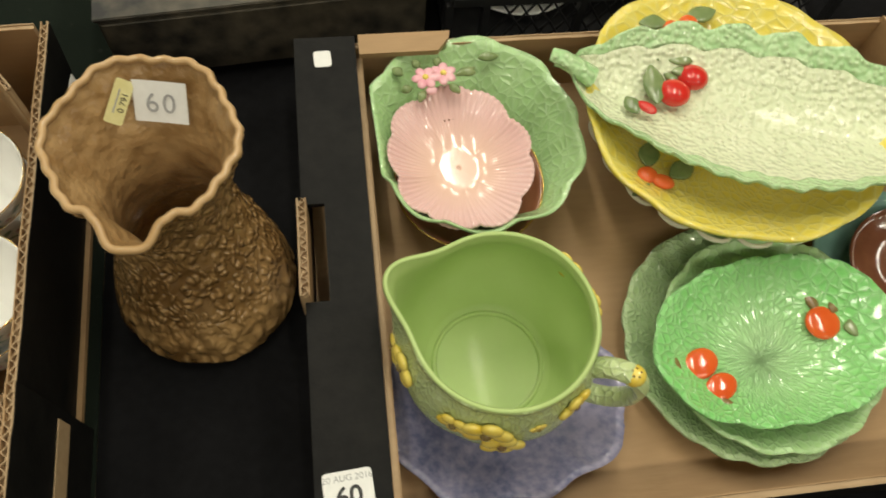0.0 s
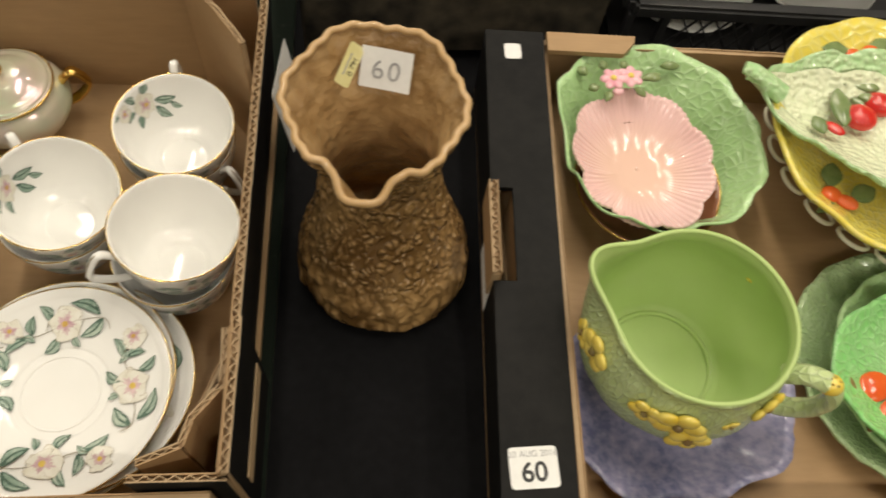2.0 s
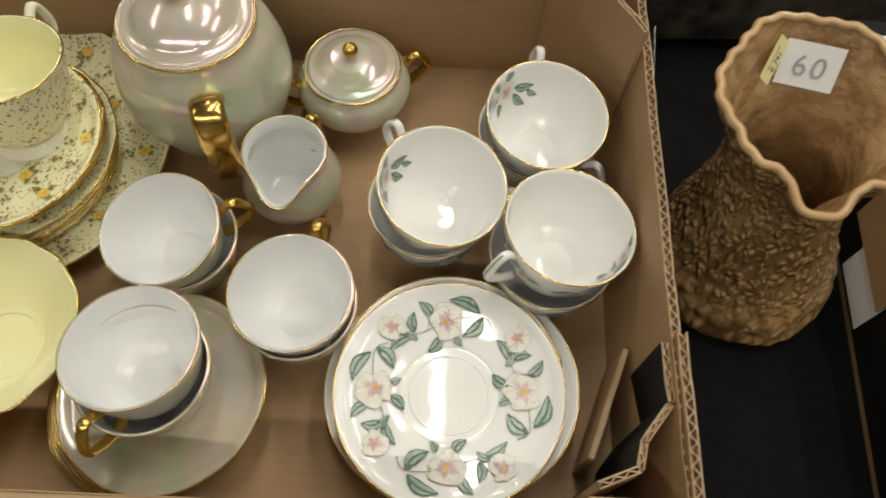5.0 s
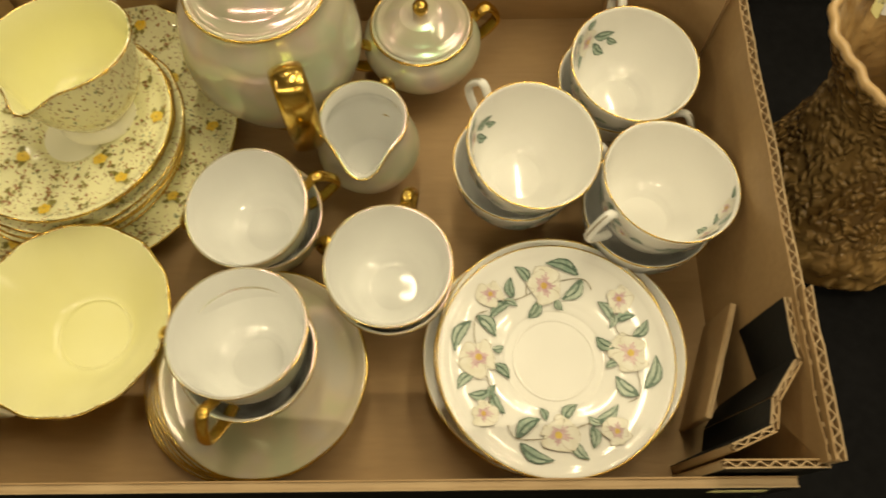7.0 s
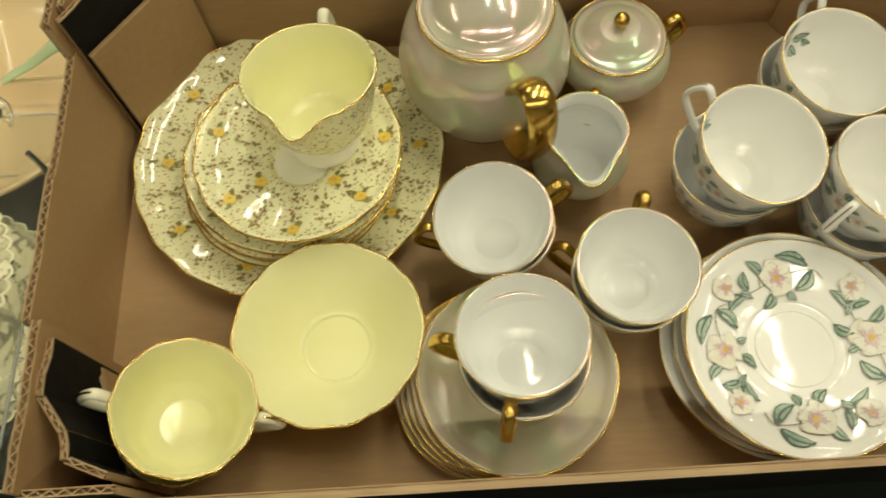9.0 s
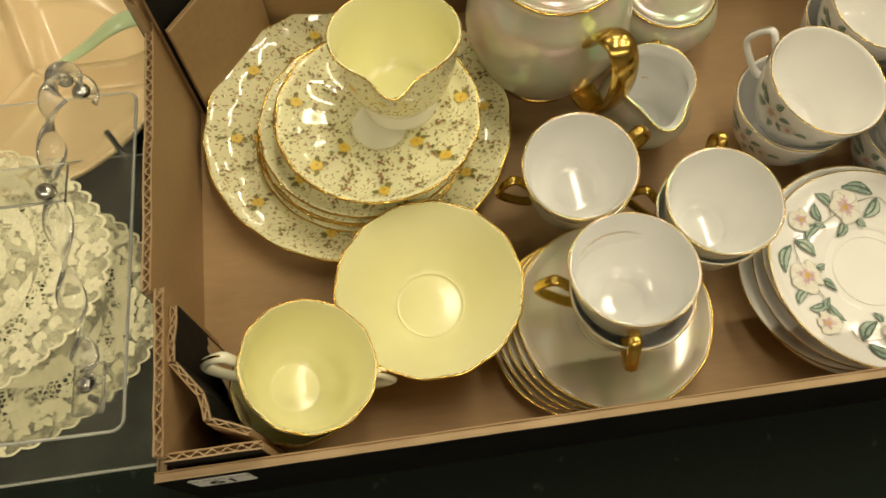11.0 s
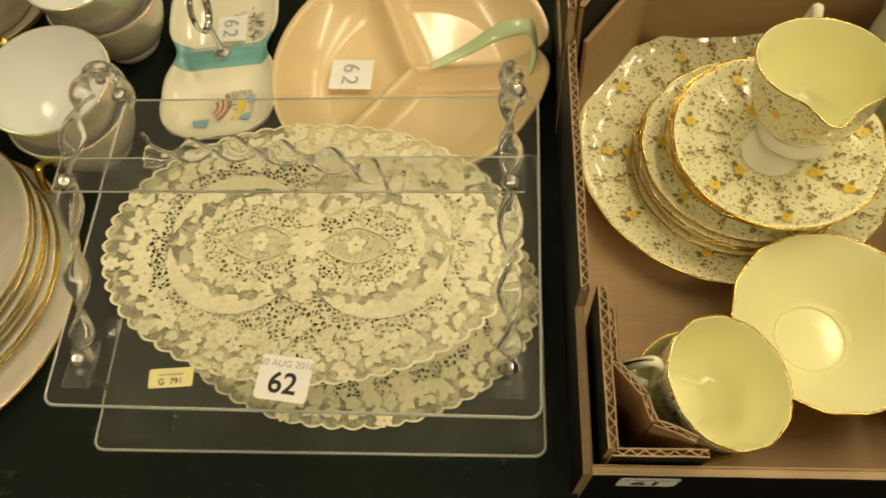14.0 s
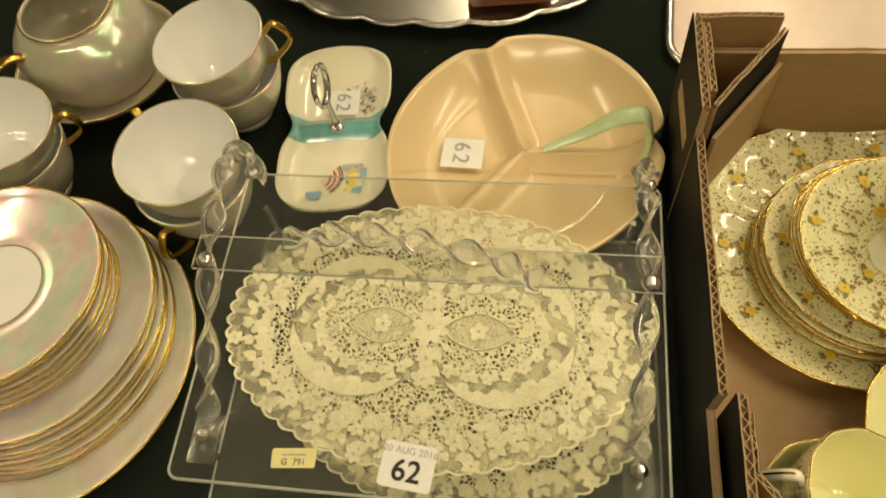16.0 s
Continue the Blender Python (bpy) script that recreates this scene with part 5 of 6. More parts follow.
def raised_leaf(name, x, y, z, ang, ln, w, mat, parent, lift=0.003):
    def fn(u, v):
        hw = w * math.sin(math.pi * (0.03 + 0.94 * u)) ** 0.8
        s = (v - 0.5) * 2
        px, py = u * ln, s * hw
        return (x + px * math.cos(ang) - py * math.sin(ang), y + px * math.sin(ang) + py * math.cos(ang), z + lift * (1 - 0.6 * s * s) * math.sin(math.pi * (0.1 + 0.8 * u)))
    return part(name, sheet(fn, 8, 6, 0.002), mat, parent)


def raised_flower(parent, x, y, z, r, mat, heart, petals=5, turn=0.0, tilt=0.0):
    """A small modelled flower: cupped petals round a heart."""
    for k in range(petals):
        a = turn + 2 * math.pi * k / petals
        blob("petal", x + 0.6 * r * math.cos(a), y + 0.6 * r * math.sin(a), z, r * 0.52, r * 0.40, r * 0.22, mat, parent, math.degrees(a))
    blob("flower_heart", x, y, z + r * 0.16, r * 0.26, r * 0.26, r * 0.2, heart, parent)


def waves(R, k, amp, k2=0, amp2=0.0, ph=0.0):
    return lambda a: R * (1 + amp * math.cos(k * a + ph) + amp2 * math.cos(k2 * a + 1.3 * ph))


def oval(rx, ry, turn=0.0, k=0, amp=0.0, p=2.0):
    def f(a):
        b2 = a - radians(turn)
        r = 1.0 / ((abs(math.cos(b2)) / rx) ** p + (abs(math.sin(b2)) / ry) ** p) ** (1 / p)
        return r * (1 + (amp * (abs(math.cos(k * b2 / 2)) - 0.6) if k else 0))
    return f


# the vase
vase = thing("vase", "tall honey-brown textured pottery vase with crinkled flaring rim", "vase", pose(0.677, 0.203, TABLE))
VP = curve([(0.066, 0.0), (0.0705, 0.006), (0.0708, 0.016), (0.0665, 0.036), (0.0580, 0.058), (0.0505, 0.080), (0.0462, 0.104), (0.0462, 0.126), (0.0510, 0.143), (0.0590, 0.159), (0.0655, 0.170), (0.0695, 0.177)], 8)


def vase_shape(out):
    def s(a, r, z):
        k = max(0.0, (z - 0.09) / 0.088)
        d = (a - radians(-98) + math.pi) % (2 * math.pi) - math.pi
        lip = math.exp(-(d / 0.27) ** 4) * k ** 2
        side = math.exp(-((abs(d) - 0.48) / 0.20) ** 2) * k ** 2
        q = 1 + k ** 2 * (0.016 * math.cos(24 * a) * (1 - 0.9 * lip) + 0.036 * math.cos(6 * a + 0.8)) - 0.10 * side
        rr = r * q + lip * 0.014
        if out and r > 0.03:
            p = Vector((math.cos(a) * 0.06, math.sin(a) * 0.06, z))
            f = 80 if z > 0.05 else 52
            rr += 0.0034 * abs(noise.noise(p * f)) ** 0.8 * (1 - k ** 6) + 0.0016 * noise.noise(p * 120)
        else:
            rr += 0.0010 * noise.noise(Vector((math.cos(a), math.sin(a), z * 14)) * 3.0)
        zz = z - lip * 0.006 + k ** 2 * 0.004 * math.sin(a)
        return (rr * (1 - 0.09 * k) * math.cos(a) - 0.050 * max(0, z - 0.02), rr * (1 - 0.03 * k) * math.sin(a) + 0.178 * max(0, z - 0.02), zz)
    return s


a, b2 = split_skin(VP, 0.0045, 0.012)
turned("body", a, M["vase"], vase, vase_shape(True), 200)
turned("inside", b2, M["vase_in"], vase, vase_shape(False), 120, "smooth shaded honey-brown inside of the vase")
part("rim", rim_ring(0.0668, 0.1780, 0.0030, vase_shape(False), 160), M["vase_rim"], vase, "pale peach crinkled rim")


def card_pose(tl, tr, br):
    tl, tr, br = Vector(tl), Vector(tr), Vector(br)
    ux = (tr - tl).normalized()
    up = (tr - br).normalized()
    nz = ux.cross(up).normalized()
    up = nz.cross(ux)
    m = Matrix((ux, up, nz)).transposed().to_4x4()
    m.translation = (tl + br) / 2
    return m


card("60", 0.038, 0.030, card_pose((0.6615, 0.289, 0.1615), (0.6985, 0.280, 0.1625), (0.694, 0.2645, 0.139)) @ pose(0, 0, 0.004), "white paper card pencilled 60 inside the vase", 0, 0.0008)
small_ticket(card_pose((0.6405, 0.268, 0.158), (0.6515, 0.2855, 0.166), (0.656, 0.281, 0.155)) @ pose(0, 0, 0.004, 0, 0, 8), "yellow paper ticket inside the vase rim", "0 791")

# things in the leaf pottery box
sq = thing("leaf_dish", "apple-green leaf-moulded dish with scalloped edge", "dish", pose(0.911, 0.284, 0.001))
sq_edge = oval(0.090, 0.097, 12, 10, 0.055, 2.2)
part("dish", moulded(lambda a: min(sq_edge(a), 0.083 / max(1e-3, -math.cos(a))), 0.066, 0.004, 0.5, lambda a, u: 0.0022 * math.cos(10 * a) * u ** 4, 1.05, 18, 160), M["leaf_green"], sq)
for x, y, an, ln in ((-0.030, 0.090, 2.0, 0.011), (-0.016, 0.090, 1.0, 0.012), (0.018, 0.078, 0.0, 0.018), (-0.052, 0.066, 2.4, 0.011)):
    raised_leaf("painted_leaf", x, y, 0.064, an, ln, 0.0048, M["dull_leaf"], sq, 0.004)
sc = thing("brown_saucer", "brown glazed saucer with gilt edge lying in a green dish", "saucer", pose(0.902, 0.247, 0.033, 3, 0, 0))
turned("saucer", skin(plate_profile(0.063, 0.016, 0.028), 0.003, 0.0045), M["brown_glaze"], sc)
part("gilt_edge", rim_ring(0.063, 0.0166, 0.0009), M["gold"], sc)
pk = thing("pink_leaf_dish", "pink ribbed leaf-shaped dish with a modelled flower sprig", "dish", pose(0.896, 0.262, 0.041, 2, 0, 0))


def pink_edge(a):
    b2 = a - radians(98)
    return 0.0640 * (1 + 0.075 * math.cos(2 * b2) + 0.085 * (abs(math.cos(4.5 * b2 + 0.3)) ** 0.8 - 0.62) + 0.02 * math.cos(5 * b2 + 2))


rib = lambda a, u: 0.0011 * math.cos(72 * a) * max(0, u - 0.45) ** 1.2 * 1.8
part("dish", moulded(pink_edge, 0.022, 0.0035, 0.30, rib, 1.5, 20, 360), M["pink"], pk)
fx, fy, fz = -0.012, 0.074, 0.036
raised_flower(pk, fx - 0.008, fy - 0.002, fz, 0.0105, M["flower_pink"], M["flower_yellow"], 6)
raised_flower(pk, fx + 0.008, fy + 0.001, fz, 0.0105, M["flower_pink"], M["flower_yellow"], 6, 0.4)
blob("bud", fx - 0.004, fy - 0.013, fz - 0.003, 0.005, 0.004, 0.003, M["flower_pink"], pk)
for lx, ly, an, ln in ((-0.012, 0.012, 1.9, 0.009), (0.004, 0.013, 1.2, 0.009), (0.020, 0.002, 0.3, 0.018), (0.024, 0.004, -0.1, 0.013), (-0.020, -0.008, 3.3, 0.010), (0.012, -0.008, -0.8, 0.012), (-0.010, -0.012, 4.2, 0.012)):
    raised_leaf("sprig_leaf", fx + lx, fy + ly, fz - 0.004, an, ln, 0.0038, M["dull_leaf"], pk)

pu = thing("lilac_dish", "mottled blue and lilac glazed leaf dish under a jug", "dish", pose(0.902, 0.074, 0.001, 0, 0, 0))
po = lambda a: 0.092 * (1 + 0.07 * math.cos(3 * a + 1.2) + 0.035 * math.cos(9 * a))
part("dish", moulded(po, 0.017, 0.004, 0.62, lambda a, u: 0.0012 * math.cos(40 * a) * max(0, u - 0.7) * 3, 1.2, 14, 200), M["purple"], pu)

jg = thing("leaf_jug", "green leaf-moulded jug with modelled yellow flowers", "jug", pose(0.894, 0.096, 0.006))
GP = curve([(0.050, 0.0), (0.052, 0.004), (0.051, 0.008), (0.061, 0.022), (0.0715, 0.044), (0.0745, 0.066), (0.0705, 0.088), (0.0660, 0.102), (0.0660, 0.110)], 7)
base_pour = pour(radians(153), 0.021, 0.008, 0.33, 0.110)


def jug_shape(out):
    def s(a, r, z):
        x, y, zz = base_pour(a, r, z)
        if out and r > 0.03:
            k = 1 + 0.016 * (abs(math.sin(5 * a + 26 * z)) - 0.5) * min(1, z / 0.02)
            x, y = x * k, y * k
        return (x, y, zz)
    return s


a, b2 = split_skin(GP, 0.004, 0.008)
turned("body", a, M["jug_out"], jg, jug_shape(True), 144)
turned("inside", b2, M["jug_in"], jg, jug_shape(False), 144, "smooth pale green inside of the jug")
part("rim", rim_ring(0.0640, 0.1107, 0.0020, jug_shape(False), 150), M["jug_in"], jg)
part("well_ring", rim_ring(0.0430, 0.0092, 0.0022), M["jug_in"], jg)
HD = -31
hp = [(float(p[0]), 0.0, float(p[1])) for p in curve([(0.0690, 0.086), (0.080, 0.098), (0.094, 0.100), (0.104, 0.086), (0.103, 0.062), (0.093, 0.044), (0.080, 0.036), (0.0680, 0.036)], 7)]
hd = part("handle", tube(spin(hp, HD), 0.0062, 0.0080, 12, axis=spin([(0, 1, 0)], HD)[0]), M["jug_out"], jg)
hx, hy, _ = spin([(0.095, 0, 0)], HD)[0]
blob("handle_flower", hx, hy, 0.100, 0.0085, 0.0080, 0.0070, M["flower_yellow"], hd, 0, "yellow flower-shaped thumb rest")
for k in range(5):
    blob("seed", hx + 0.0032 * math.cos(k * 1.26), hy + 0.0032 * math.sin(k * 1.26), 0.1062, 0.0009, 0.0009, 0.0009, M["brown_leaf"], hd)


def side_flower(deg, z, r, mat=None):
    """A flat modelled flower on the jug's side."""
    c, s = math.cos(radians(deg)), math.sin(radians(deg))
    R = float(np.interp(z, [p[1] for p in GP], [p[0] for p in GP])) + 0.001
    for k in range(5):
        b3 = 2 * math.pi * k / 5 + deg
        g = revolve([(math.sin(radians(q)), -math.cos(radians(q))) for q in range(0, 181, 20)], 16)
        o, u = 0.62 * r * math.cos(b3), 0.62 * r * math.sin(b3)
        g.v = [(c * (R + vz * r * 0.22) - s * (o + vx * r * 0.46), s * (R + vz * r * 0.22) + c * (o + vx * r * 0.46), z + u + vy * r * 0.46) for vx, vy, vz in g.v]
        part("petal", g, mat or M["flower_yellow"], jg)
    g = revolve([(math.sin(radians(q)), -math.cos(radians(q))) for q in range(0, 181, 30)], 10)
    g.v = [(c * (R + 0.0016 + vz * r * 0.2) - s * vx * r * 0.24, s * (R + 0.0016 + vz * r * 0.2) + c * vx * r * 0.24, z + vy * r * 0.24) for vx, vy, vz in g.v]
    part("flower_heart", g, M["brown_leaf"], jg)


for deg, z, r in ((-108, 0.082, 0.0175), (-98, 0.064, 0.0155), (-126, 0.080, 0.012), (-168, 0.080, 0.0155), (-56, 0.086, 0.0140), (35, 0.088, 0.014), (8, 0.090, 0.011), (-80, 0.084, 0.006), (178, 0.070, 0.011)):
    side_flower(deg, z, r)

# three cabbage-leaf plates, the top one with painted tomatoes
c1 = thing("cabbage_plate", "large sage-green cabbage-leaf plate under two others", "plate", pose(1.108, 0.086, 0.001), "stack of cabbage plates")
part("plate", moulded(oval(0.102, 0.103, 20, 18, 0.022), 0.020, 0.004, 0.6, lambda a, u: 0.0016 * math.cos(23 * a) * u ** 3, 1.3, 16, 160), M["sage_green"], c1)
c2 = thing("cabbage_plate", "bright green cabbage-leaf plate between two others", "plate", pose(1.124, 0.080, 0.010, 0, 0, 30), "stack of cabbage plates")
part("plate", moulded(oval(0.096, 0.089, 10, 14, 0.03), 0.022, 0.004, 0.6, lambda a, u: 0.0014 * math.cos(19 * a) * u ** 3, 1.3, 16, 160), M["leaf_green"], c2)
c3 = thing("cabbage_dish", "oval bright green cabbage-leaf dish with painted tomatoes", "dish", pose(1.119, 0.0755, 0.024, 2, 0, 4), "stack of cabbage plates")
part("dish", moulded(oval(0.103, 0.067, 0, 12, 0.035, 2.2), 0.026, 0.004, 0.42, lambda a, u: 0.0012 * math.cos(21 * a) * u ** 3, 1.5, 18, 160), M["bright_green"], c3)
for x, y, z, rx, ry in ((-0.062, -0.004, 0.0115, 0.0150, 0.0118), (-0.053, -0.025, 0.0115, 0.0142, 0.0105), (0.052, 0.008, 0.009, 0.0155, 0.0140)):
    blob("tomato", x, y, z, rx, ry, 0.0035, M["orange"], c3, 20, "glossy orange-red tomato")
for x, y, z, an, ln, w, mt in ((-0.084, -0.012, 0.0165, 1.8, 0.024, 0.0055, "brown_leaf"), (-0.074, -0.030, 0.0165, 3.9, 0.012, 0.004, "brown_leaf"), (-0.058, -0.034, 0.0135, -0.9, 0.014, 0.004, "brown_leaf"), (0.052, 0.018, 0.009, 1.7, 0.020, 0.005, "brown_leaf"), (0.062, 0.014, 0.0115, 0.9, 0.014, 0.005, "brown_leaf"), (0.066, 0.000, 0.0125, -0.2, 0.018, 0.008, "dull_leaf")):
    raised_leaf("painted_leaf", x, y, z, an, ln, w, M[mt], c3, 0.0016)

# stack with a basket-edged plate, a yellow leaf plate and a long leaf dish
bk = thing("basket_plate", "cream pottery plate with openwork looped rim under others", "plate", pose(1.142, 0.276, 0.004))
turned("plate", skin(plate_profile(0.112, 0.052, 0.05), 0.004, 0.005), M["cream_dish"], bk, None, 72)
for k in range(22):
    aa = 2 * math.pi * k / 22
    loop = [((0.119 + 0.0095 * math.cos(q)) * math.cos(aa) - 0.0135 * math.sin(q) * math.sin(aa), (0.119 + 0.0095 * math.cos(q)) * math.sin(aa) + 0.0135 * math.sin(q) * math.cos(aa), 0.054 + 0.003 * math.cos(q)) for q in [2 * math.pi * j / 14 for j in range(14)]]
    part("rim_loop", tube(loop, 0.0021, sides=6, closed=True), M["cream_dish"], bk)
yp = thing("yellow_leaf_plate", "bright yellow leaf-moulded oval plate with painted tomatoes", "plate", pose(1.132, 0.268, 0.055))
part("plate", moulded(oval(0.128, 0.129, -15, 10, 0.022, 2.2), 0.034, 0.005, 0.45, lambda a, u: 0.001 * math.cos(15 * a) * u ** 3, 1.5, 18, 160), M["yellow_leaf"], yp)
for x, y, z, rx, ry in ((-0.026, 0.094, 0.0275, 0.009, 0.010), (-0.010, 0.097, 0.0295, 0.009, 0.010), (-0.090, -0.052, 0.0245, 0.0085, 0.0075), (-0.079, -0.060, 0.0245, 0.0095, 0.0065)):
    blob("tomato", x, y, z, rx, ry, 0.004, M["orange"], yp, -30, "glossy orange-red tomato")
for x, y, z, an, ln, w in ((-0.030, 0.100, 0.029, 2.9, 0.028, 0.009), (-0.010, 0.103, 0.0305, 0.2, 0.030, 0.009), (-0.016, 0.084, 0.0225, -0.9, 0.018, 0.006), (-0.068, -0.052, 0.0185, 0.4, 0.024, 0.009), (-0.086, -0.042, 0.0215, 1.2, 0.024, 0.009), (-0.092, -0.062, 0.0265, 3.6, 0.018, 0.004)):
    raised_leaf("painted_leaf", x, y, z, an, ln, w, M["dull_leaf"], yp, 0.0012)

ld = thing("long_leaf_dish", "long pale green blistered leaf dish with red tomatoes", "dish", pose(1.129, 0.265, 0.087, 0, -2, -20))


def leaf_fn(lo, hi, dz=0.0):
    def fn(u, v):
        x = -0.156 + 0.335 * u
        w = 0.076 * max(0.0, math.sin(math.pi * min(1, max(0, (u - 0.045) / 0.975)))) ** 0.62 * (1 - 0.12 * u) + 0.0065
        w *= 1 + (0.035 * math.sin(u * 46) + 0.02 * math.sin(u * 97)) * (1 if u > 0.1 else 0)
        s = lo + (hi - lo) * v
        z = 0.030 * abs(s) ** 2.0 * min(1, u * 5) + 0.028 * max(0, (0.16 - u) / 0.16) ** 1.3 + 0.012 * max(0, (u - 0.8) / 0.2) ** 2
        z -= 0.0020 * math.exp(-(s / 0.05) ** 2)
        z += 0.0025 * math.sin(u * 46) * abs(s) ** 3
        return (x, s * w - 0.012 * math.sin(u * 3.0), z + dz)
    return fn


part("centre", sheet(leaf_fn(-0.80, 0.80), 90, 28, 0.004), M["blister_green"], ld)
part("border", sheet(leaf_fn(0.79, 1.0, 0.0004), 90, 6, 0.0045), M["edge_green"], ld, "green blistered border")
part("border", sheet(leaf_fn(-1.0, -0.79, 0.0004), 90, 6, 0.0045), M["edge_green"], ld, "green blistered border")
part("stalk", tube([(-0.160, 0.000, 0.031), (-0.150, -0.001, 0.030), (-0.138, -0.002, 0.024), (-0.122, -0.004, 0.016)], 0.0060, 0.0085, 10, axis=(0, 1, 0), taper=lambda u: 0.75 + 0.5 * u), M["edge_green"], ld, "green stalk end of the leaf")
for x, y, r in ((-0.052, 0.001, 0.0140), (-0.037, 0.021, 0.0132)):
    blob("tomato", x, y, 0.0085, r, r * 0.95, 0.0085, M["red"], ld, 0, "glossy red modelled tomato")
blob("tomato", -0.074, -0.022, 0.012, 0.009, 0.005, 0.003, M["red"], ld, -25, "small red painted tomato")
for x, y, an, ln, w in ((-0.074, 0.024, -1.35, 0.040, 0.0095), (-0.062, 0.034, 0.35, 0.030, 0.009), (-0.068, 0.030, 2.0, 0.018, 0.006), (-0.044, 0.044, 0.7, 0.020, 0.006), (-0.062, 0.018, -0.6, 0.016, 0.004), (-0.092, -0.014, -0.9, 0.018, 0.007), (-0.056, 0.022, 0.1, 0.016, 0.005)):
    raised_leaf("leaf_spray", x, y, 0.011, an, ln, w, M["dull_leaf"], ld, 0.003)

tl = thing("teal_plate", "blue-green glazed plate with a brown plate on it", "plate", pose(1.262, 0.130, 0.008, 0, -14, 0))
part("plate", moulded(oval(0.064, 0.070, 0, 10, 0.03), 0.02, 0.004, 0.5, None, 1.4, 10, 80), M["teal_glaze"], tl)
t2 = thing("brown_plate", "brown glazed plate lying on a blue-green one", "plate", pose(1.272, 0.128, 0.020, 0, -14, 0))
part("plate", moulded(oval(0.048, 0.052), 0.014, 0.004, 0.5, None, 1.4, 10, 60), M["brown_glaze"], t2)


# ---- behind the boxes ----
mb = thing("box_file", "black and brown marbled box file lying on the table", "box file", pose(0.748, 0.436, TABLE, 0, 0, 3))
part("case", Geo().box((0, 0.125, 0.044), (0.295, 0.25, 0.076)), M["marbled"], mb, flat=True, bevel=0.003)
part("spine", Geo().box((0, -0.002, 0.046), (0.290, 0.006, 0.072)), M["marbled"], mb, flat=True, bevel=0.002)
part("lid", Geo().box((0, 0.125, 0.0845), (0.299, 0.256, 0.004)), M["marbled"], mb, flat=True, bevel=0.001)
al = thing("album", "blue plastic-covered album with white page edges lying on top", "album", pose(1.02, 0.452, 0.0815, 0, 0, 2))
part("cover", Geo().box((0, 0.13, 0.017), (0.46, 0.26, 0.003)), M["blue"], al, flat=True, bevel=0.001)
part("pages", Geo().box((0.004, 0.134, 0.009), (0.44, 0.25, 0.013)), M["paper"], al, flat=True, bevel=0.001)
part("back_cover", Geo().box((0, 0.13, 0.0015), (0.46, 0.26, 0.003)), M["acrylic"], al, flat=True, bevel=0.001)

cr = thing("plastic_crate", "black plastic crate with diamond lattice sides", "crate", pose(0.915, 0.432, TABLE, 0, 0, -2))
part("base", Geo().box((0.2, 0.14, 0.003), (0.40, 0.28, 0.004)), M["crate"], cr, flat=True)
part("rim", Geo().box((0.2, 0.0, 0.076), (0.40, 0.016, 0.016)), M["crate"], cr, flat=True, bevel=0.003)
part("rim", Geo().box((0.2, 0.28, 0.076), (0.40, 0.016, 0.016)), M["crate"], cr, flat=True, bevel=0.003)
part("rim", Geo().box((0.0, 0.14, 0.076), (0.016, 0.28, 0.016)), M["crate"], cr, flat=True, bevel=0.003)
part("rim", Geo().box((0.4, 0.14, 0.076), (0.016, 0.28, 0.016)), M["crate"], cr, flat=True, bevel=0.003)
for x in (0.0, 0.035, 0.13, 0.225, 0.32, 0.4):
    part("post", Geo().box((x, 0.0, 0.036), (0.007, 0.009, 0.066)), M["crate"], cr, flat=True)
part("bottom_rail", Geo().box((0.2, 0.0, 0.008), (0.40, 0.009, 0.010)), M["crate"], cr, flat=True)
for k in range(22):
    x = 0.036 + k * 0.0165
    for s in (-1, 1):
        p0, p1 = (x, 0.0015 * s, 0.012), (x + s * 0.036, 0.0015 * s, 0.069)
        if 0.034 < p1[0] < 0.40:
            part("lattice_bar", tube([p0, p1], 0.0013, sides=4), M["crate"], cr)
for k, (x, y) in enumerate(((0.09, 0.10), (0.24, 0.12))):
    w = thing("white_plate", "plain white plate lying in the black crate", "plate", pose(0.915 + x, 0.432 + y, 0.006 + 0.002 * k, 8, 0, 0), "plates in the crate")
    turned("plate", skin(plate_profile(0.075, 0.016, 0.04), 0.003, 0.0045), M["white_china"], w)
sl = thing("paper_slip", "narrow white paper slip against the black box side", "paper", pose(0.597, 0.318, 0.065, 82, 0, 84))
part("paper", Geo().box((0, 0, 0), (0.060, 0.075, 0.0003)), M["paper"], sl, flat=True)


# ---- the acrylic trays with lace mats ----
def rounded(w, h, r, n=5):
    o = []
    for cx, cy, a0 in ((w / 2 - r, h / 2 - r, 0), (-w / 2 + r, h / 2 - r, 90), (-w / 2 + r, -h / 2 + r, 180), (w / 2 - r, -h / 2 + r, 270)):
        o += [(cx + r * math.cos(radians(a0 + k * 90 / n)), cy + r * math.sin(radians(a0 + k * 90 / n))) for k in range(n + 1)]
    return o


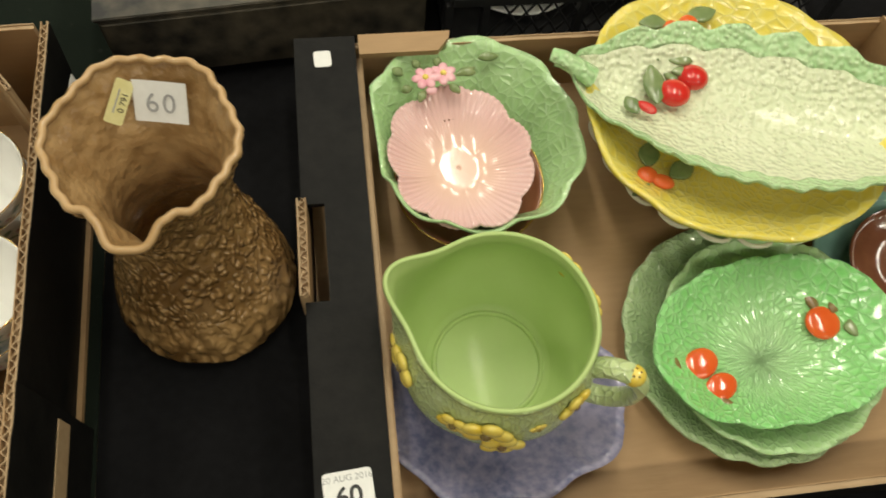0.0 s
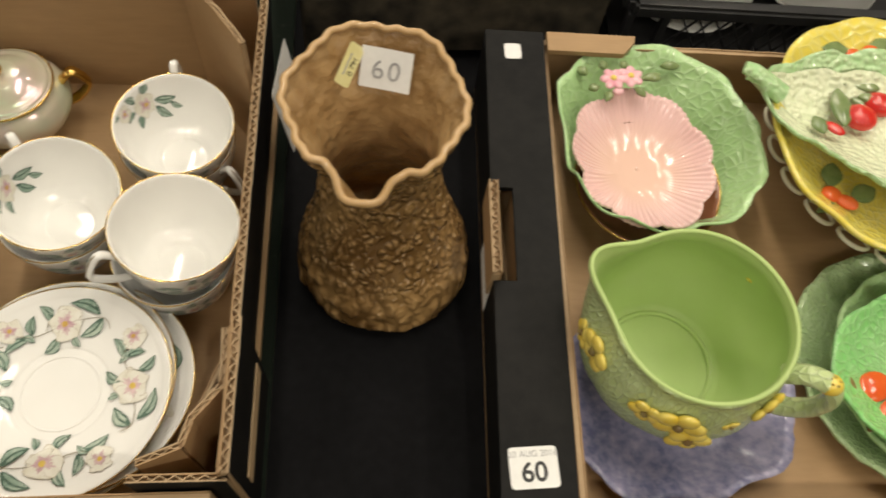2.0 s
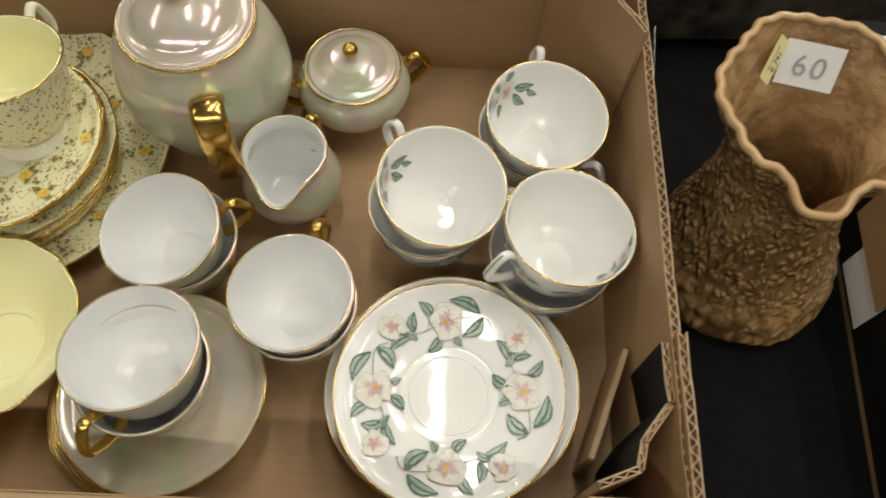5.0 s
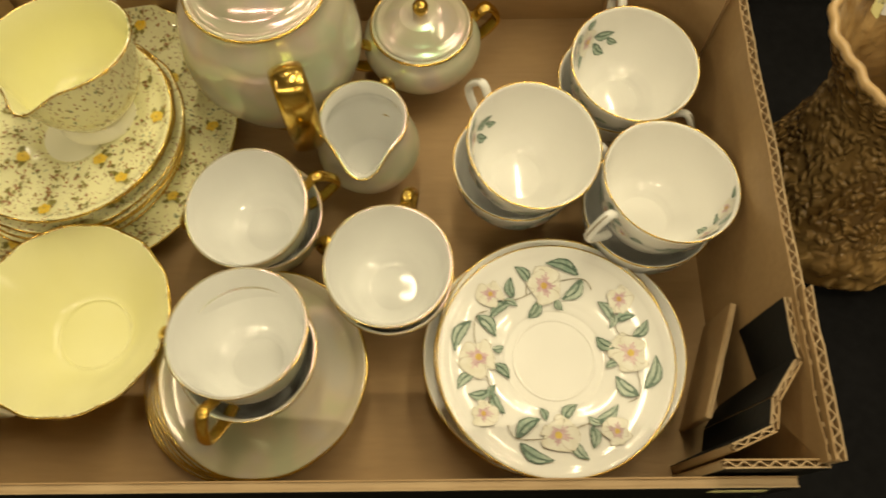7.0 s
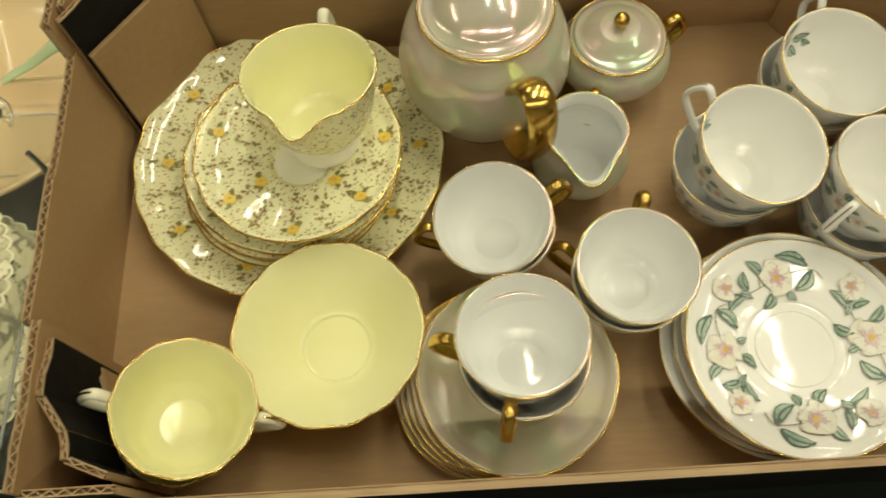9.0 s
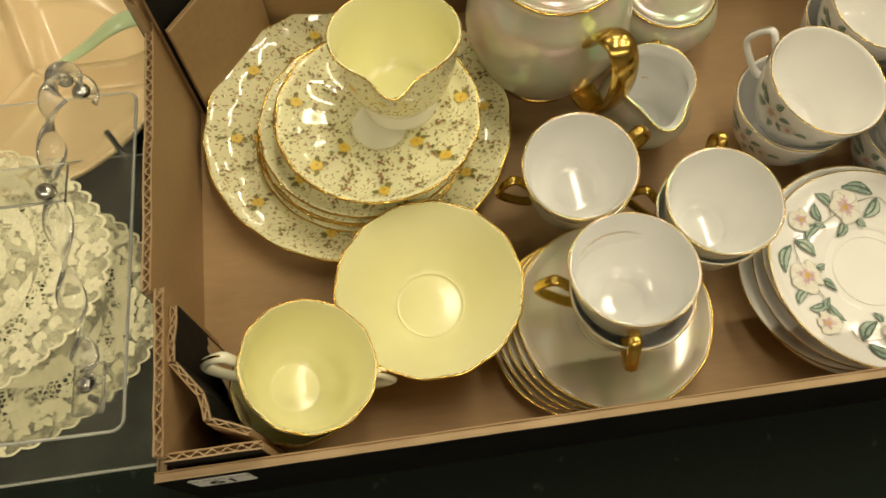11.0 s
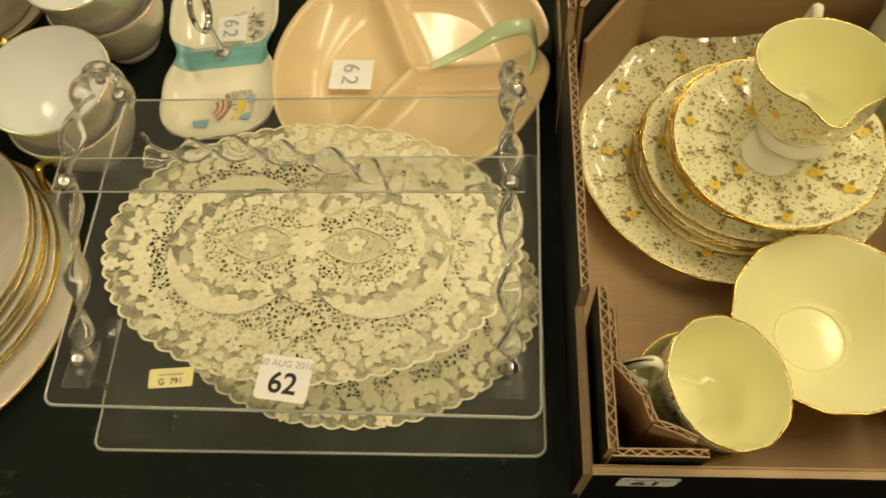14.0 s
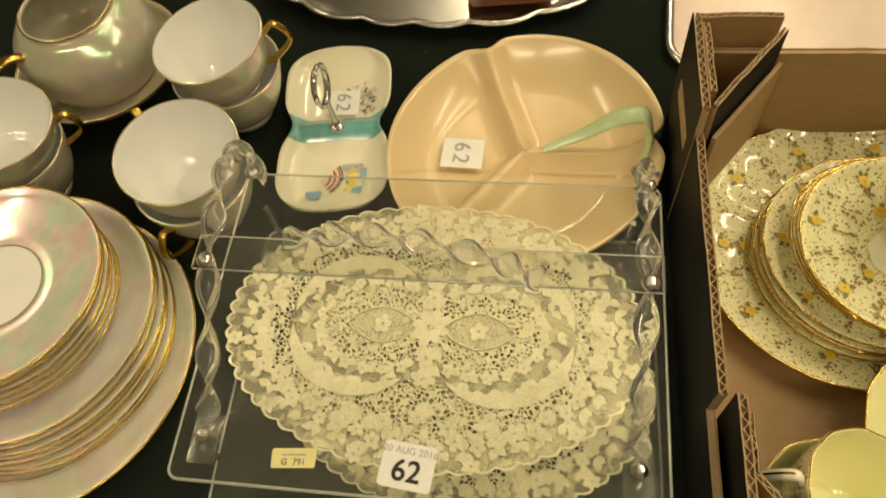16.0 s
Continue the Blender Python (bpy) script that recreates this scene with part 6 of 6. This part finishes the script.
def twist(pts, w, t, turns):
    """A flat strip twisted along its length, as barley-sugar handles are."""
    g, rows, n = Geo(), [], len(pts)
    P = [Vector(p) for p in pts]
    for i in range(n):
        d = (P[min(i + 1, n - 1)] - P[max(i - 1, 0)]).normalized()
        s = (Vector((1, 0, 0)) - d * d.x) if abs(d.x) < 0.9 else (Vector((0, 1, 0)) - d * d.y)
        s.normalize()
        u = d.cross(s)
        ends = min(1.0, min(i, n - 1 - i) / (n * 0.12))
        a = 2 * math.pi * turns * i / n * (1 if ends >= 0 else 0)
        e1, e2 = s * math.cos(a) + u * math.sin(a), u * math.cos(a) - s * math.sin(a)
        rows.append([P[i] + e1 * w * math.cos(q) + e2 * t * math.sin(q) for q in [2 * math.pi * j / 12 for j in range(12)]])
    g.grid(rows, wrap=True).fan(rows[0], P[0]).fan(rows[-1], P[-1])
    return g


def glassy(ob):
    ob.visible_shadow = False
    return ob


def screw(parent, x, y, z):
    part("screw", revolve([(0.0, 0.0), (0.0056, 0.0), (0.0063, 0.0014), (0.0053, 0.0042), (0.0027, 0.0058), (0.0, 0.0061)], 20), M["silver"], parent, "small domed metal screw").location = (x, y, z)


def acrylic_tray(m, label, handles):
    t = thing("acrylic_tray", label, "tray", m, "clear acrylic trays")
    glassy(part("sheet", Geo().slab(rounded(0.342, 0.256, 0.008), 0, 0.0038), M["acrylic"], t, flat=True))
    # thin pale tube added round the sheet to draw its bright edge
    part("edge", tube([(x, y, 0.0019) for x, y in rounded(0.3425, 0.2565, 0.008)], 0.0011, sides=6, closed=True), M["acrylic_edge"], t, "acrylic edge coloured pale for the light it catches")
    for x in (-0.150, 0.150):
        for y in (-0.105, 0.095):
            part("leg", tube([(x, y, 0.0), (x, y, -0.030), (x, y, -0.056)], 0.0024, sides=8), M["silver"], t)
    if handles:
        for x, hk in ((-0.148, 1.06), (0.150, 0.97)):
            pts = curve([(x, -0.098, 0.006), (x, -0.080, 0.016), (x, -0.040, 0.044), (x, 0.010, 0.072 * hk), (x, 0.058, 0.083 * hk), (x, 0.088, 0.080 * hk), (x, 0.103, 0.062 * hk), (x + 0.004, 0.100, 0.036)], 12)
            glassy(part("handle", twist(pts, 0.0088, 0.0017, 4.2), M["worn_acrylic"], t, "clear twisted acrylic handle"))
            screw(t, x, -0.098, 0.010)
            screw(t, x, 0.004, 0.078)
            screw(t, x + 0.004, 0.095, 0.052)
            glassy(part("handle_foot", Geo().box((x, -0.100, 0.0060), (0.020, 0.034, 0.004)), M["acrylic"], t, flat=True, bevel=0.001))
        glassy(part("cross_strip", Geo().box((0.001, 0.012, 0.0755), (0.318, 0.026, 0.003)), M["acrylic"], t, flat=True))
        for y in (-0.001, 0.025):
            part("strip_edge", tube([(-0.157, y, 0.0755), (0.159, y, 0.0755)], 0.0006, sides=6), M["acrylic_edge"], t, "acrylic edge coloured pale for the light it catches")
        pts = curve([(-0.095, 0.022, 0.082), (-0.050, 0.026, 0.086), (0.0, 0.022, 0.087), (0.05, 0.012, 0.086), (0.082, 0.000, 0.083)], 16)
        glassy(part("twisted_grip", twist(pts, 0.0088, 0.0017, 3.2), M["worn_acrylic"], t, "clear twisted acrylic grip"))
    return t


acrylic_tray(pose(-0.244, 0.140, 0.0040), "clear acrylic tray lying under another", False)
for o in [o for o in scene.objects if o.name.startswith("leg") and o.parent and o.parent.name == "acrylic_tray"]:
    bpy.data.objects.remove(o)
acrylic_tray(pose(-0.2475, 0.155, 0.0725, 0, 0, -0.9), "clear acrylic tray with twisted handles and a lace mat", True)


def doily(m, label, rx=0.1555, ry=0.1050):
    t = thing("lace_doily", label, "doily", m, "lace mats")

    def edge(a):
        return 1 + 0.028 * abs(math.sin(29 * a)) ** 0.8
    n = 464
    ang = [2 * math.pi * j / n for j in range(n)]

    def ring(k, f=None):
        return [(rx * k * (f(a) if f else 1) * math.cos(a), ry * k * (f(a) if f else 1) * math.sin(a), 0.0006 * math.sin(7 * a) * k ** 3) for a in ang]
    g = Geo().grid([ring(0.15), ring(0.4), ring(0.7), ring(0.92), ring(0.985, edge)], wrap=True)
    g.fan(ring(0.15), (0, 0, 0))
    part("net", g, M["lace"], t, recalc=False)

    def band(nm, cx, cy, ax, ay, k0, k1, a0=0, a1=360, fr=0.0):
        st = max(40, int((a1 - a0) / 1.5))
        rows = []
        for i in range(st + 1):
            u = i / st
            a = radians(a0 + (a1 - a0) * u)
            wob = 1 + fr * abs(math.sin(17 * a)) + fr * 0.5 * math.sin(31 * a)
            fat = math.sin(math.pi * u) ** 0.7 if a1 - a0 < 300 else 1.0
            mid, half = (k0 + k1) / 2, (k1 - k0) / 2 * fat
            rows.append([(cx + ax * k * math.cos(a), cy + ay * k * math.sin(a), 0.0009) for k in (mid - half * wob, mid, mid + half)])
        part(nm, Geo().grid(rows), M["thread"], t)
    rows = []
    for i in range(921):
        a = 2 * math.pi * i / 920
        e = edge(a)
        rows.append([(rx * k * math.cos(a), ry * k * math.sin(a), 0.0009 + 0.0006 * math.sin(7 * a)) for k in (0.976 * e, 0.983 * e, 0.991 * e)])
    part("scalloped_border", Geo().grid(rows), M["thread"], t)
    gl, gp = Geo(), Geo()
    rnd = random.Random(23)

    def bloom(cx, cy, r, petals, lift=0.0014, heart=True):
        """A solid lace flower with rounded petals; a pin hole ring is left round its heart."""
        ph, outer, mid = rnd.uniform(0, 6.28), [], []
        lift += rnd.uniform(0.0, 0.0006)
        for j in range(petals * 8):
            a = 2 * math.pi * j / (petals * 8)
            q = r * (0.60 + 0.40 * abs(math.cos(petals * a / 2 + ph)) ** 0.7) * (1 + 0.12 * math.sin(2 * a + 3 * ph))
            outer.append((cx + q * math.cos(a), cy + q * math.sin(a), lift))
            mid.append((cx + 0.16 * r * math.cos(a), cy + 0.16 * r * math.sin(a), lift))
        gp.grid([outer, mid], wrap=True)
        if heart:
            gp.fan([(cx + 0.10 * r * math.cos(k * 0.785), cy + 0.10 * r * math.sin(k * 0.785), lift) for k in range(8)], (cx, cy, lift))

    def leaf(cx, cy, a, ln, w):
        z = 0.0009 + rnd.uniform(0.0, 0.0005)
        spray_leaf(gl, cx, cy, a, ln, w, lambda x, y: z, 0.12)

    def sprig(cx, cy, a, ln, w, fan=0.75):
        for d in (-fan, fan):
            leaf(cx, cy, a + d + rnd.uniform(-0.5, 0.5), ln * rnd.uniform(0.8, 1.15), w)

    for sgn in (-1, 1):
        lens = []
        for j in range(60):
            a = 2 * math.pi * j / 60
            c, s2 = math.cos(a), math.sin(a)
            q = 1 / (abs(c / 0.0265) ** 1.45 + abs(s2 / 0.0145) ** 1.45) ** (1 / 1.45)
            lens.append((sgn * 0.036 + q * c, q * s2, 0.0009))
        part("medallion_ring", tube(lens, 0.0007, sides=5, closed=True), M["thread"], t)
        bloom(sgn * 0.036, 0, 0.0075, 5, 0.0012, False)
        for lo, hi in ((6, 128), (-128, -6)):
            b0, b1 = (lo, hi) if sgn > 0 else (180 - hi, 180 - lo)
            band("leaf_arc", sgn * 0.050, 0.000, 0.056, 0.0525, 0.87, 1.09, b0, b1, fr=0.30)
        # flowers that ring the eyelet net, and leaves on the tulle outside them
        for k in range(20):
            a = 2 * math.pi * (k + 0.5) / 20
            cx, cy = sgn * 0.038 + 0.0465 * math.cos(a), 0.0360 * math.sin(a)
            if sgn * cx < 0.006:
                continue
            bloom(cx, cy, rnd.uniform(0.0044, 0.0056), 5)
            leaf(cx, cy, a + rnd.uniform(1.2, 1.9), 0.0095, 0.0030)
            leaf(sgn * 0.038 + 0.040 * math.cos(a + 0.1), 0.0300 * math.sin(a + 0.1), a + rnd.uniform(-0.8, 0.8), 0.0080, 0.0020)
        for k in range(9):
            a = radians(-112 + 28 * k)
            sprig(sgn * (0.046 + 0.047 * math.cos(a)), 0.0425 * math.sin(a), a if sgn > 0 else math.pi - a, 0.0090, 0.0028)
    bloom(0, 0, 0.0150, 8)
    for s2 in (-1, 1):
        bloom(0, s2 * 0.0240, 0.0080, 6)
        bloom(0, s2 * 0.0395, 0.0085, 6)
        for k in range(2):
            sprig(0, s2 * (0.016 + 0.015 * k), s2 * math.pi / 2, 0.0130, 0.0040, fan=0.6)
        # flower groups lying in the open field
        for bx, by in ((0.0, 0.068), (0.050, 0.066), (-0.050, 0.066), (0.022, 0.074), (-0.024, 0.073)):
            bloom(bx, s2 * by, rnd.uniform(0.0062, 0.0082), 6)
            for q in range(3):
                leaf(bx, s2 * by, rnd.uniform(0, 6.28), 0.0130, 0.0036)
        for bx, by in ((0.120, 0.014), (0.122, -0.016)):
            bloom(s2 * bx, by, 0.0066, 5)
            leaf(s2 * bx, by, rnd.uniform(0, 6.28), 0.0115, 0.0034)
    # the wreath between net and outer tulle, then leaf pairs and knots along the edge
    for k in range(56):
        a = 2 * math.pi * k / 56
        q = 0.825 + 0.024 * math.sin(k * 2.4)
        bloom(rx * q * math.cos(a), ry * q * math.sin(a), rnd.uniform(0.0056, 0.0078), 5)
        for d in range(1):
            leaf(rx * (q - 0.02) * math.cos(a + 0.05), ry * (q - 0.02) * math.sin(a + 0.05), rnd.uniform(0, 6.28), 0.0105, 0.0032)
    for k in range(46):
        a = 2 * math.pi * (k + 0.5) / 46
        sprig(rx * 0.875 * math.cos(a), ry * 0.875 * math.sin(a), math.atan2(math.sin(a) * rx, math.cos(a) * ry) + rnd.uniform(-0.3, 0.3), 0.0098, 0.0032, fan=0.7)
        if k % 4 == 0:
            bloom(rx * 0.965 * math.cos(a), ry * 0.965 * math.sin(a), 0.0066, 6)
    for nm, gg in (("flower_lacework", gp), ("leaf_lacework", gl)):
        tagged(part(nm, gg, M["thread"], t), kind="stuff")
    return t


doily(pose(-0.246, 0.150, 0.0768, 0, 0, -2.0), "ivory oval lace doily with scalloped edge on an acrylic tray")
doily(pose(-0.226, 0.138, 0.0085, 0, 0, -3.0), "ivory oval lace doily on the lower acrylic tray", 0.150, 0.108)
lot_label("62", 0.037, 0.031, pose(-0.2515, 0.048, 0.0790, 0, 0, -7), "white printed lot label 62 on the lace doily")
small_ticket(pose(-0.3315, 0.0485, 0.0772, 0, 0, 4), "yellow paper ticket on the acrylic tray", "G  791")

# the divided leaf dish
dd = thing("divided_dish", "peach glazed three-part leaf dish with a mint green handle", "dish", pose(-0.185, 0.359, TABLE))


def dd_edge(a):
    d1 = (a - radians(110) + math.pi) % (2 * math.pi) - math.pi
    d2 = (a - radians(2) + math.pi) % (2 * math.pi) - math.pi
    return 0.129 * (1 - 0.10 * math.exp(-(d1 / 0.10) ** 2) - 0.10 * math.exp(-(d2 / 0.10) ** 2)) * (1 + 0.03 * math.cos(2 * (a - radians(60))))


def dd_ripple(a, u):
    z = 0.0
    for q in (110, 0, 232):
        d = (a - radians(q) + math.pi) % (2 * math.pi) - math.pi
        z = max(z, 0.019 * math.exp(-((d * max(u, 0.05) * 0.125) / 0.0105) ** 2))
    z = max(z, 0.019 * math.exp(-(u / 0.07) ** 2))
    return z * (1 - 0.75 * max(0, (u - 0.72) / 0.28))


part("dish", moulded(dd_edge, 0.034, 0.006, 0.66, dd_ripple, 1.4, 30, 240), M["peach"], dd)
hp = curve([(0.018, 0.000, 0.026), (0.050, 0.006, 0.040), (0.080, 0.012, 0.056), (0.104, 0.014, 0.060), (0.111, 0.006, 0.050), (0.110, -0.002, 0.036), (0.106, -0.004, 0.024)], 7)
part("handle", tube(hp, 0.0032, 0.0098, 12, axis=(0, 1, 0), taper=lambda u: 0.45 + 0.55 * min(1, u * 3)), M["mint"], dd, "mint green arched strap handle")
card("62", 0.040, 0.034, pose(-0.244, 0.362, 0.0062, 0, 0, -3), "white paper card pencilled 62 in the peach dish", -90)

# the double dish
tw = thing("twin_dish", "cream two-lobed dish with turquoise waist and chrome handle", "dish", pose(-0.371, 0.388, TABLE, 0, 0, 6))


def twin(lo, hi, dz):
    def fn(u, v):
        y = lo + (hi - lo) * u
        q = abs(y) / 0.102
        w = 0.0535 * (1 - 0.20 * math.exp(-(y / 0.020) ** 2)) * max(0.0, 1 - max(0, (q - 0.55) / 0.45) ** 3.0) ** 0.5 + 0.0005
        s = 2 * v - 1
        z = 0.005 + 0.020 * max(abs(s) ** 3.2, min(1, max(0, (q - 0.45) / 0.55)) ** 2.5, 0.75 * math.exp(-(y / 0.016) ** 2))
        return (s * w, y, z + dz)
    return fn


part("lobe", sheet(twin(0.016, 0.102, 0), 40, 28, 0.004), M["cream_dish"], tw)
part("lobe", sheet(twin(-0.102, -0.012, 0), 40, 28, 0.004), M["cream_dish"], tw)
part("waist", sheet(twin(-0.013, 0.017, 0.0003), 16, 28, 0.0045), M["teal_band"], tw, "turquoise glazed waist")
post = part("handle_post", tube([(0, 0.002, 0.018), (-0.001, 0.004, 0.030), (-0.003, 0.006, 0.052)], 0.0032, sides=12, taper=lambda u: 1.5 - 0.7 * min(1, u * 3)), M["chrome"], tw)
part("ring", tube([(-0.004 + 0.003 * math.sin(q), 0.006 + 0.016 * math.sin(q), 0.072 + 0.022 * math.cos(q)) for q in [2 * math.pi * j / 28 for j in range(28)]], 0.0022, 0.0036, 8, closed=True), M["chrome"], post, "chrome loop handle")
part("collar", revolve([(0.0, 0.020), (0.008, 0.020), (0.007, 0.023), (0.003, 0.024), (0.0, 0.024)], 20), M["chrome"], post)
tz = lambda x, y: 0.0056 + 0.020 * max((abs(x) / 0.0525) ** 3.2, (max(0.0, abs(y) / 0.102 - 0.45) / 0.55) ** 2.5)


def dish_print(name, polys, mat, label=""):
    """Flat colour printed on the bowl of the dish."""
    g = Geo()
    for pts in polys:
        g.poly([(x, y, tz(x, y) + 0.0006) for x, y in pts])
    tagged(part(name, g, mat, tw, label, recalc=False), kind="stuff")


apex = (-0.0140, -0.056)
hem = curve([(0.0018, -0.0385), (0.0048, -0.046), (0.0058, -0.054), (0.0030, -0.064), (-0.0045, -0.0745)], 4)
at = lambda p, f: (apex[0] + (float(p[0]) - apex[0]) * f, apex[1] + (float(p[1]) - apex[1]) * f)
for f0, f1, mt in ((0.0, 0.34, "cream_dish"), (0.34, 0.46, "pale_red"), (0.60, 0.72, "pale_red"), (0.84, 0.92, "pale_red"), (0.97, 1.02, "ink")):
    dish_print("printed_parasol_stripe", [[at(hem[k], f1), at(hem[k + 1], f1), at(hem[k + 1], f0 + 0.001), at(hem[k], f0 + 0.001)] for k in range(len(hem) - 1)], M[mt], "striped printed parasol")
dish_print("printed_parasol_pole", [[(0.0053, -0.0535), (0.0125, -0.0545), (0.0125, -0.0553), (0.0053, -0.0545)]], M["ink"])
dish_print("printed_figure_patch", [[(0.0116, -0.0485), (0.0200, -0.0470), (0.0215, -0.0560), (0.0180, -0.0660), (0.0080, -0.0750), (0.0075, -0.0710), (0.0135, -0.0620)]], M["flower_yellow"])
dish_print("printed_sea_patch", [[(0.0225, -0.0470), (0.0295, -0.0450), (0.0300, -0.0550), (0.0235, -0.0570)], [(0.0175, -0.0680), (0.0270, -0.0660), (0.0260, -0.0750), (0.0150, -0.0750)], [(-0.0290, -0.0700), (-0.0125, -0.0700), (-0.0134, -0.0826), (-0.0260, -0.0800)]], M["pale_blue"])
rs = random.Random(62)
lines, wash = [], []
for k in range(110):
    top_part = k % 2
    x, y = (rs.uniform(-0.004, 0.028), rs.uniform(0.050, 0.070)) if top_part else (rs.uniform(0.019, 0.036), rs.uniform(0.022, 0.054))
    if top_part and y > 0.058 + 0.35 * x:
        continue
    an, ln, w = rs.choice((0.1, 1.5, 0.6, -0.5)) + rs.uniform(-0.25, 0.25), rs.uniform(0.002, 0.0065), rs.uniform(0.00022, 0.0005)
    dx, dy = math.cos(an) * ln / 2, math.sin(an) * ln / 2
    nx, ny = -math.sin(an) * w, math.cos(an) * w
    (lines if k % 5 else wash).append([(x - dx - nx, y - dy - ny), (x + dx - nx, y + dy - ny), (x + dx + nx, y + dy + ny), (x - dx + nx, y - dy + ny)])
for k in range(14):
    x, y, an = rs.uniform(0.004, 0.030), rs.uniform(-0.078, -0.040), rs.uniform(0, 3.1)
    dx, dy = math.cos(an) * 0.0022, math.sin(an) * 0.0022
    lines.append([(x - dx, y - dy), (x + dx, y + dy), (x + dx + 0.0004, y + dy + 0.0004), (x - dx + 0.0004, y - dy + 0.0004)])
dish_print("printed_drawing", lines, M["ink"], "black line drawing print")
dish_print("printed_wash", wash + [[(0.0045, -0.0370), (0.0260, -0.0390), (0.0260, -0.0450), (0.0065, -0.0500)]], M["grey_ink"], "grey wash print")
card("62", 0.030, 0.032, pose(-0.370, 0.424, 0.0045, 0, 0, 3), "white paper card pencilled 62 in the cream dish", -90)


# ---- lustre ware on the green cloth ----
G2 = "lustre ware on the cloth"


def big_lustre_cup(x, y, z, rx, ry, hd, label):
    lustre_cup(pose(x - 0.05 * math.sin(radians(ry)), y + 0.05 * math.sin(radians(rx)), TABLE), hd + 120, "large pearl lustre cup under another on the cloth", 0.054, 0.066, G2)
    lustre_cup(rim_pose(x, y, z, 0.066, rx, ry), hd, label, 0.054, 0.066, G2)


big_lustre_cup(-0.476, 0.292, 0.098, 3, 3, 140, "large pearl lustre cup stacked on another")
big_lustre_cup(-0.481, 0.420, 0.098, 2, -4, 15, "large pearl lustre cup tilted on another")
big_lustre_cup(-0.660, 0.318, 0.098, 0, 10, 20, "large pearl lustre cup leaning in another")
lustre_saucer(pose(-0.632, 0.455, TABLE), "deep pearl lustre bowl under a pot", 0.088, 0.045, 0, G2)
pt2 = thing("lustre_pot", "open pearl lustre pot with gilt handles standing in a bowl", "pot", pose(-0.632, 0.455, 0.004))
turned("body", skin(curve([(0.040, 0.0), (0.042, 0.004), (0.058, 0.020), (0.070, 0.046), (0.068, 0.072), (0.054, 0.092), (0.047, 0.098), (0.046, 0.101)], 6), 0.003, 0.008), M["lustre"], pt2, n=72)
part("gilt_edge", rim_ring(0.046, 0.1012, 0.0010), M["gold"], pt2)
hp = [(float(p[0]), 0.0, float(p[1])) for p in curve([(0.058, 0.082), (0.076, 0.090), (0.094, 0.086), (0.101, 0.068), (0.094, 0.046), (0.080, 0.034), (0.062, 0.032)], 7)]
part("handle", tube(spin(hp, 232), 0.0038, 0.0060, 10, axis=spin([(0, 1, 0)], 232)[0]), M["gold"], pt2, "gilt loop handle")


def lustre_plate(m, R, h, label, mat="pale_lustre"):
    t = thing("lustre_plate", label, "plate", m, "stack of lustre plates")
    turned("plate", skin(plate_profile(R, h, R * 0.55), 0.003, 0.0045), M[mat], t, None, 80)
    part("gilt_edge", rim_ring(R, h + 0.0004, 0.0012, None, 90), M["gold"], t)
    return t


lustre_plate(pose(-0.597, 0.136, TABLE), 0.140, 0.020, "large pearl lustre plate under a stack of plates")
part("gilt_line", rim_ring(0.108, 0.0158, 0.0005), M["gold"], [o for o in scene.objects if o.name == "lustre_plate"][0])
for k in range(7):
    lustre_plate(pose(-0.592 + 0.002 * math.sin(k * 2), 0.148 + 0.0015 * k, 0.000 + 0.0065 * k), 0.116 - 0.0006 * k, 0.016, "pearl lustre plate with gilt edge in a stack")
for k in range(6):
    lustre_plate(pose(-0.596 + 0.0015 * math.sin(k * 3), 0.158 + 0.001 * k, 0.050 + 0.0066 * k), 0.090 - 0.0003 * k, 0.014, "small pearl lustre plate with gilt edge in a stack", "petal_lustre" if k == 5 else "pale_lustre")
last = [o for o in scene.objects if o.name.startswith("lustre_plate")][-1]
part("well", revolve([(0.0, 0.0050), (0.037, 0.0050), (0.0375, 0.0062), (0.0, 0.0066)], 48), M["white_china"], last, "plain white centre")
part("well_line", rim_ring(0.0375, 0.0066, 0.0006), M["print_brown"], last)

# trays behind
st = thing("silver_tray", "oval silver-plated tray with a wavy raised rim", "tray", pose(-0.300, 0.655, TABLE, 0, 0, -4))
so = oval(0.205, 0.128, 0, 14, 0.05, 2.4)
part("tray", moulded(so, 0.016, 0.003, 0.86, None, 1.2, 22, 140), M["silver"], st)
part("rim", tube([(so(a) * math.cos(a), so(a) * math.sin(a), 0.0185) for a in [2 * math.pi * j / 140 for j in range(140)]], 0.0040, sides=8, closed=True), M["silver"], st, "moulded silver rim")
cs2 = thing("leather_case", "dark red leather case lying on the silver tray", "case", pose(-0.215, 0.640, 0.001, 0, 0, 5))
part("case", Geo().box((0, 0, 0.012), (0.09, 0.16, 0.022)), M["brown_glaze"], cs2, flat=True, bevel=0.004)
cn = thing("silver_dish", "small upturned silver-plated dish on the tray", "dish", pose(-0.305, 0.640, 0.001))
turned("dish", [(0.0, 0.0), (0.040, 0.0), (0.042, 0.003), (0.034, 0.012), (0.016, 0.018), (0.0, 0.020)], M["silver"], cn)
t3 = thing("flat_tray", "flat pinkish tarnished metal tray with a rolled rim", "tray", pose(0.165, 0.59, TABLE, 0, 0, -4))
part("tray", Geo().slab(rounded(0.40, 0.25, 0.035), 0, 0.003), M["pink_silver"], t3, flat=True)
part("rim", tube([(x, y, 0.006) for x, y in rounded(0.404, 0.254, 0.036, 8)], 0.0050, sides=8, closed=True), M["silver"], t3, "rolled silver rim")
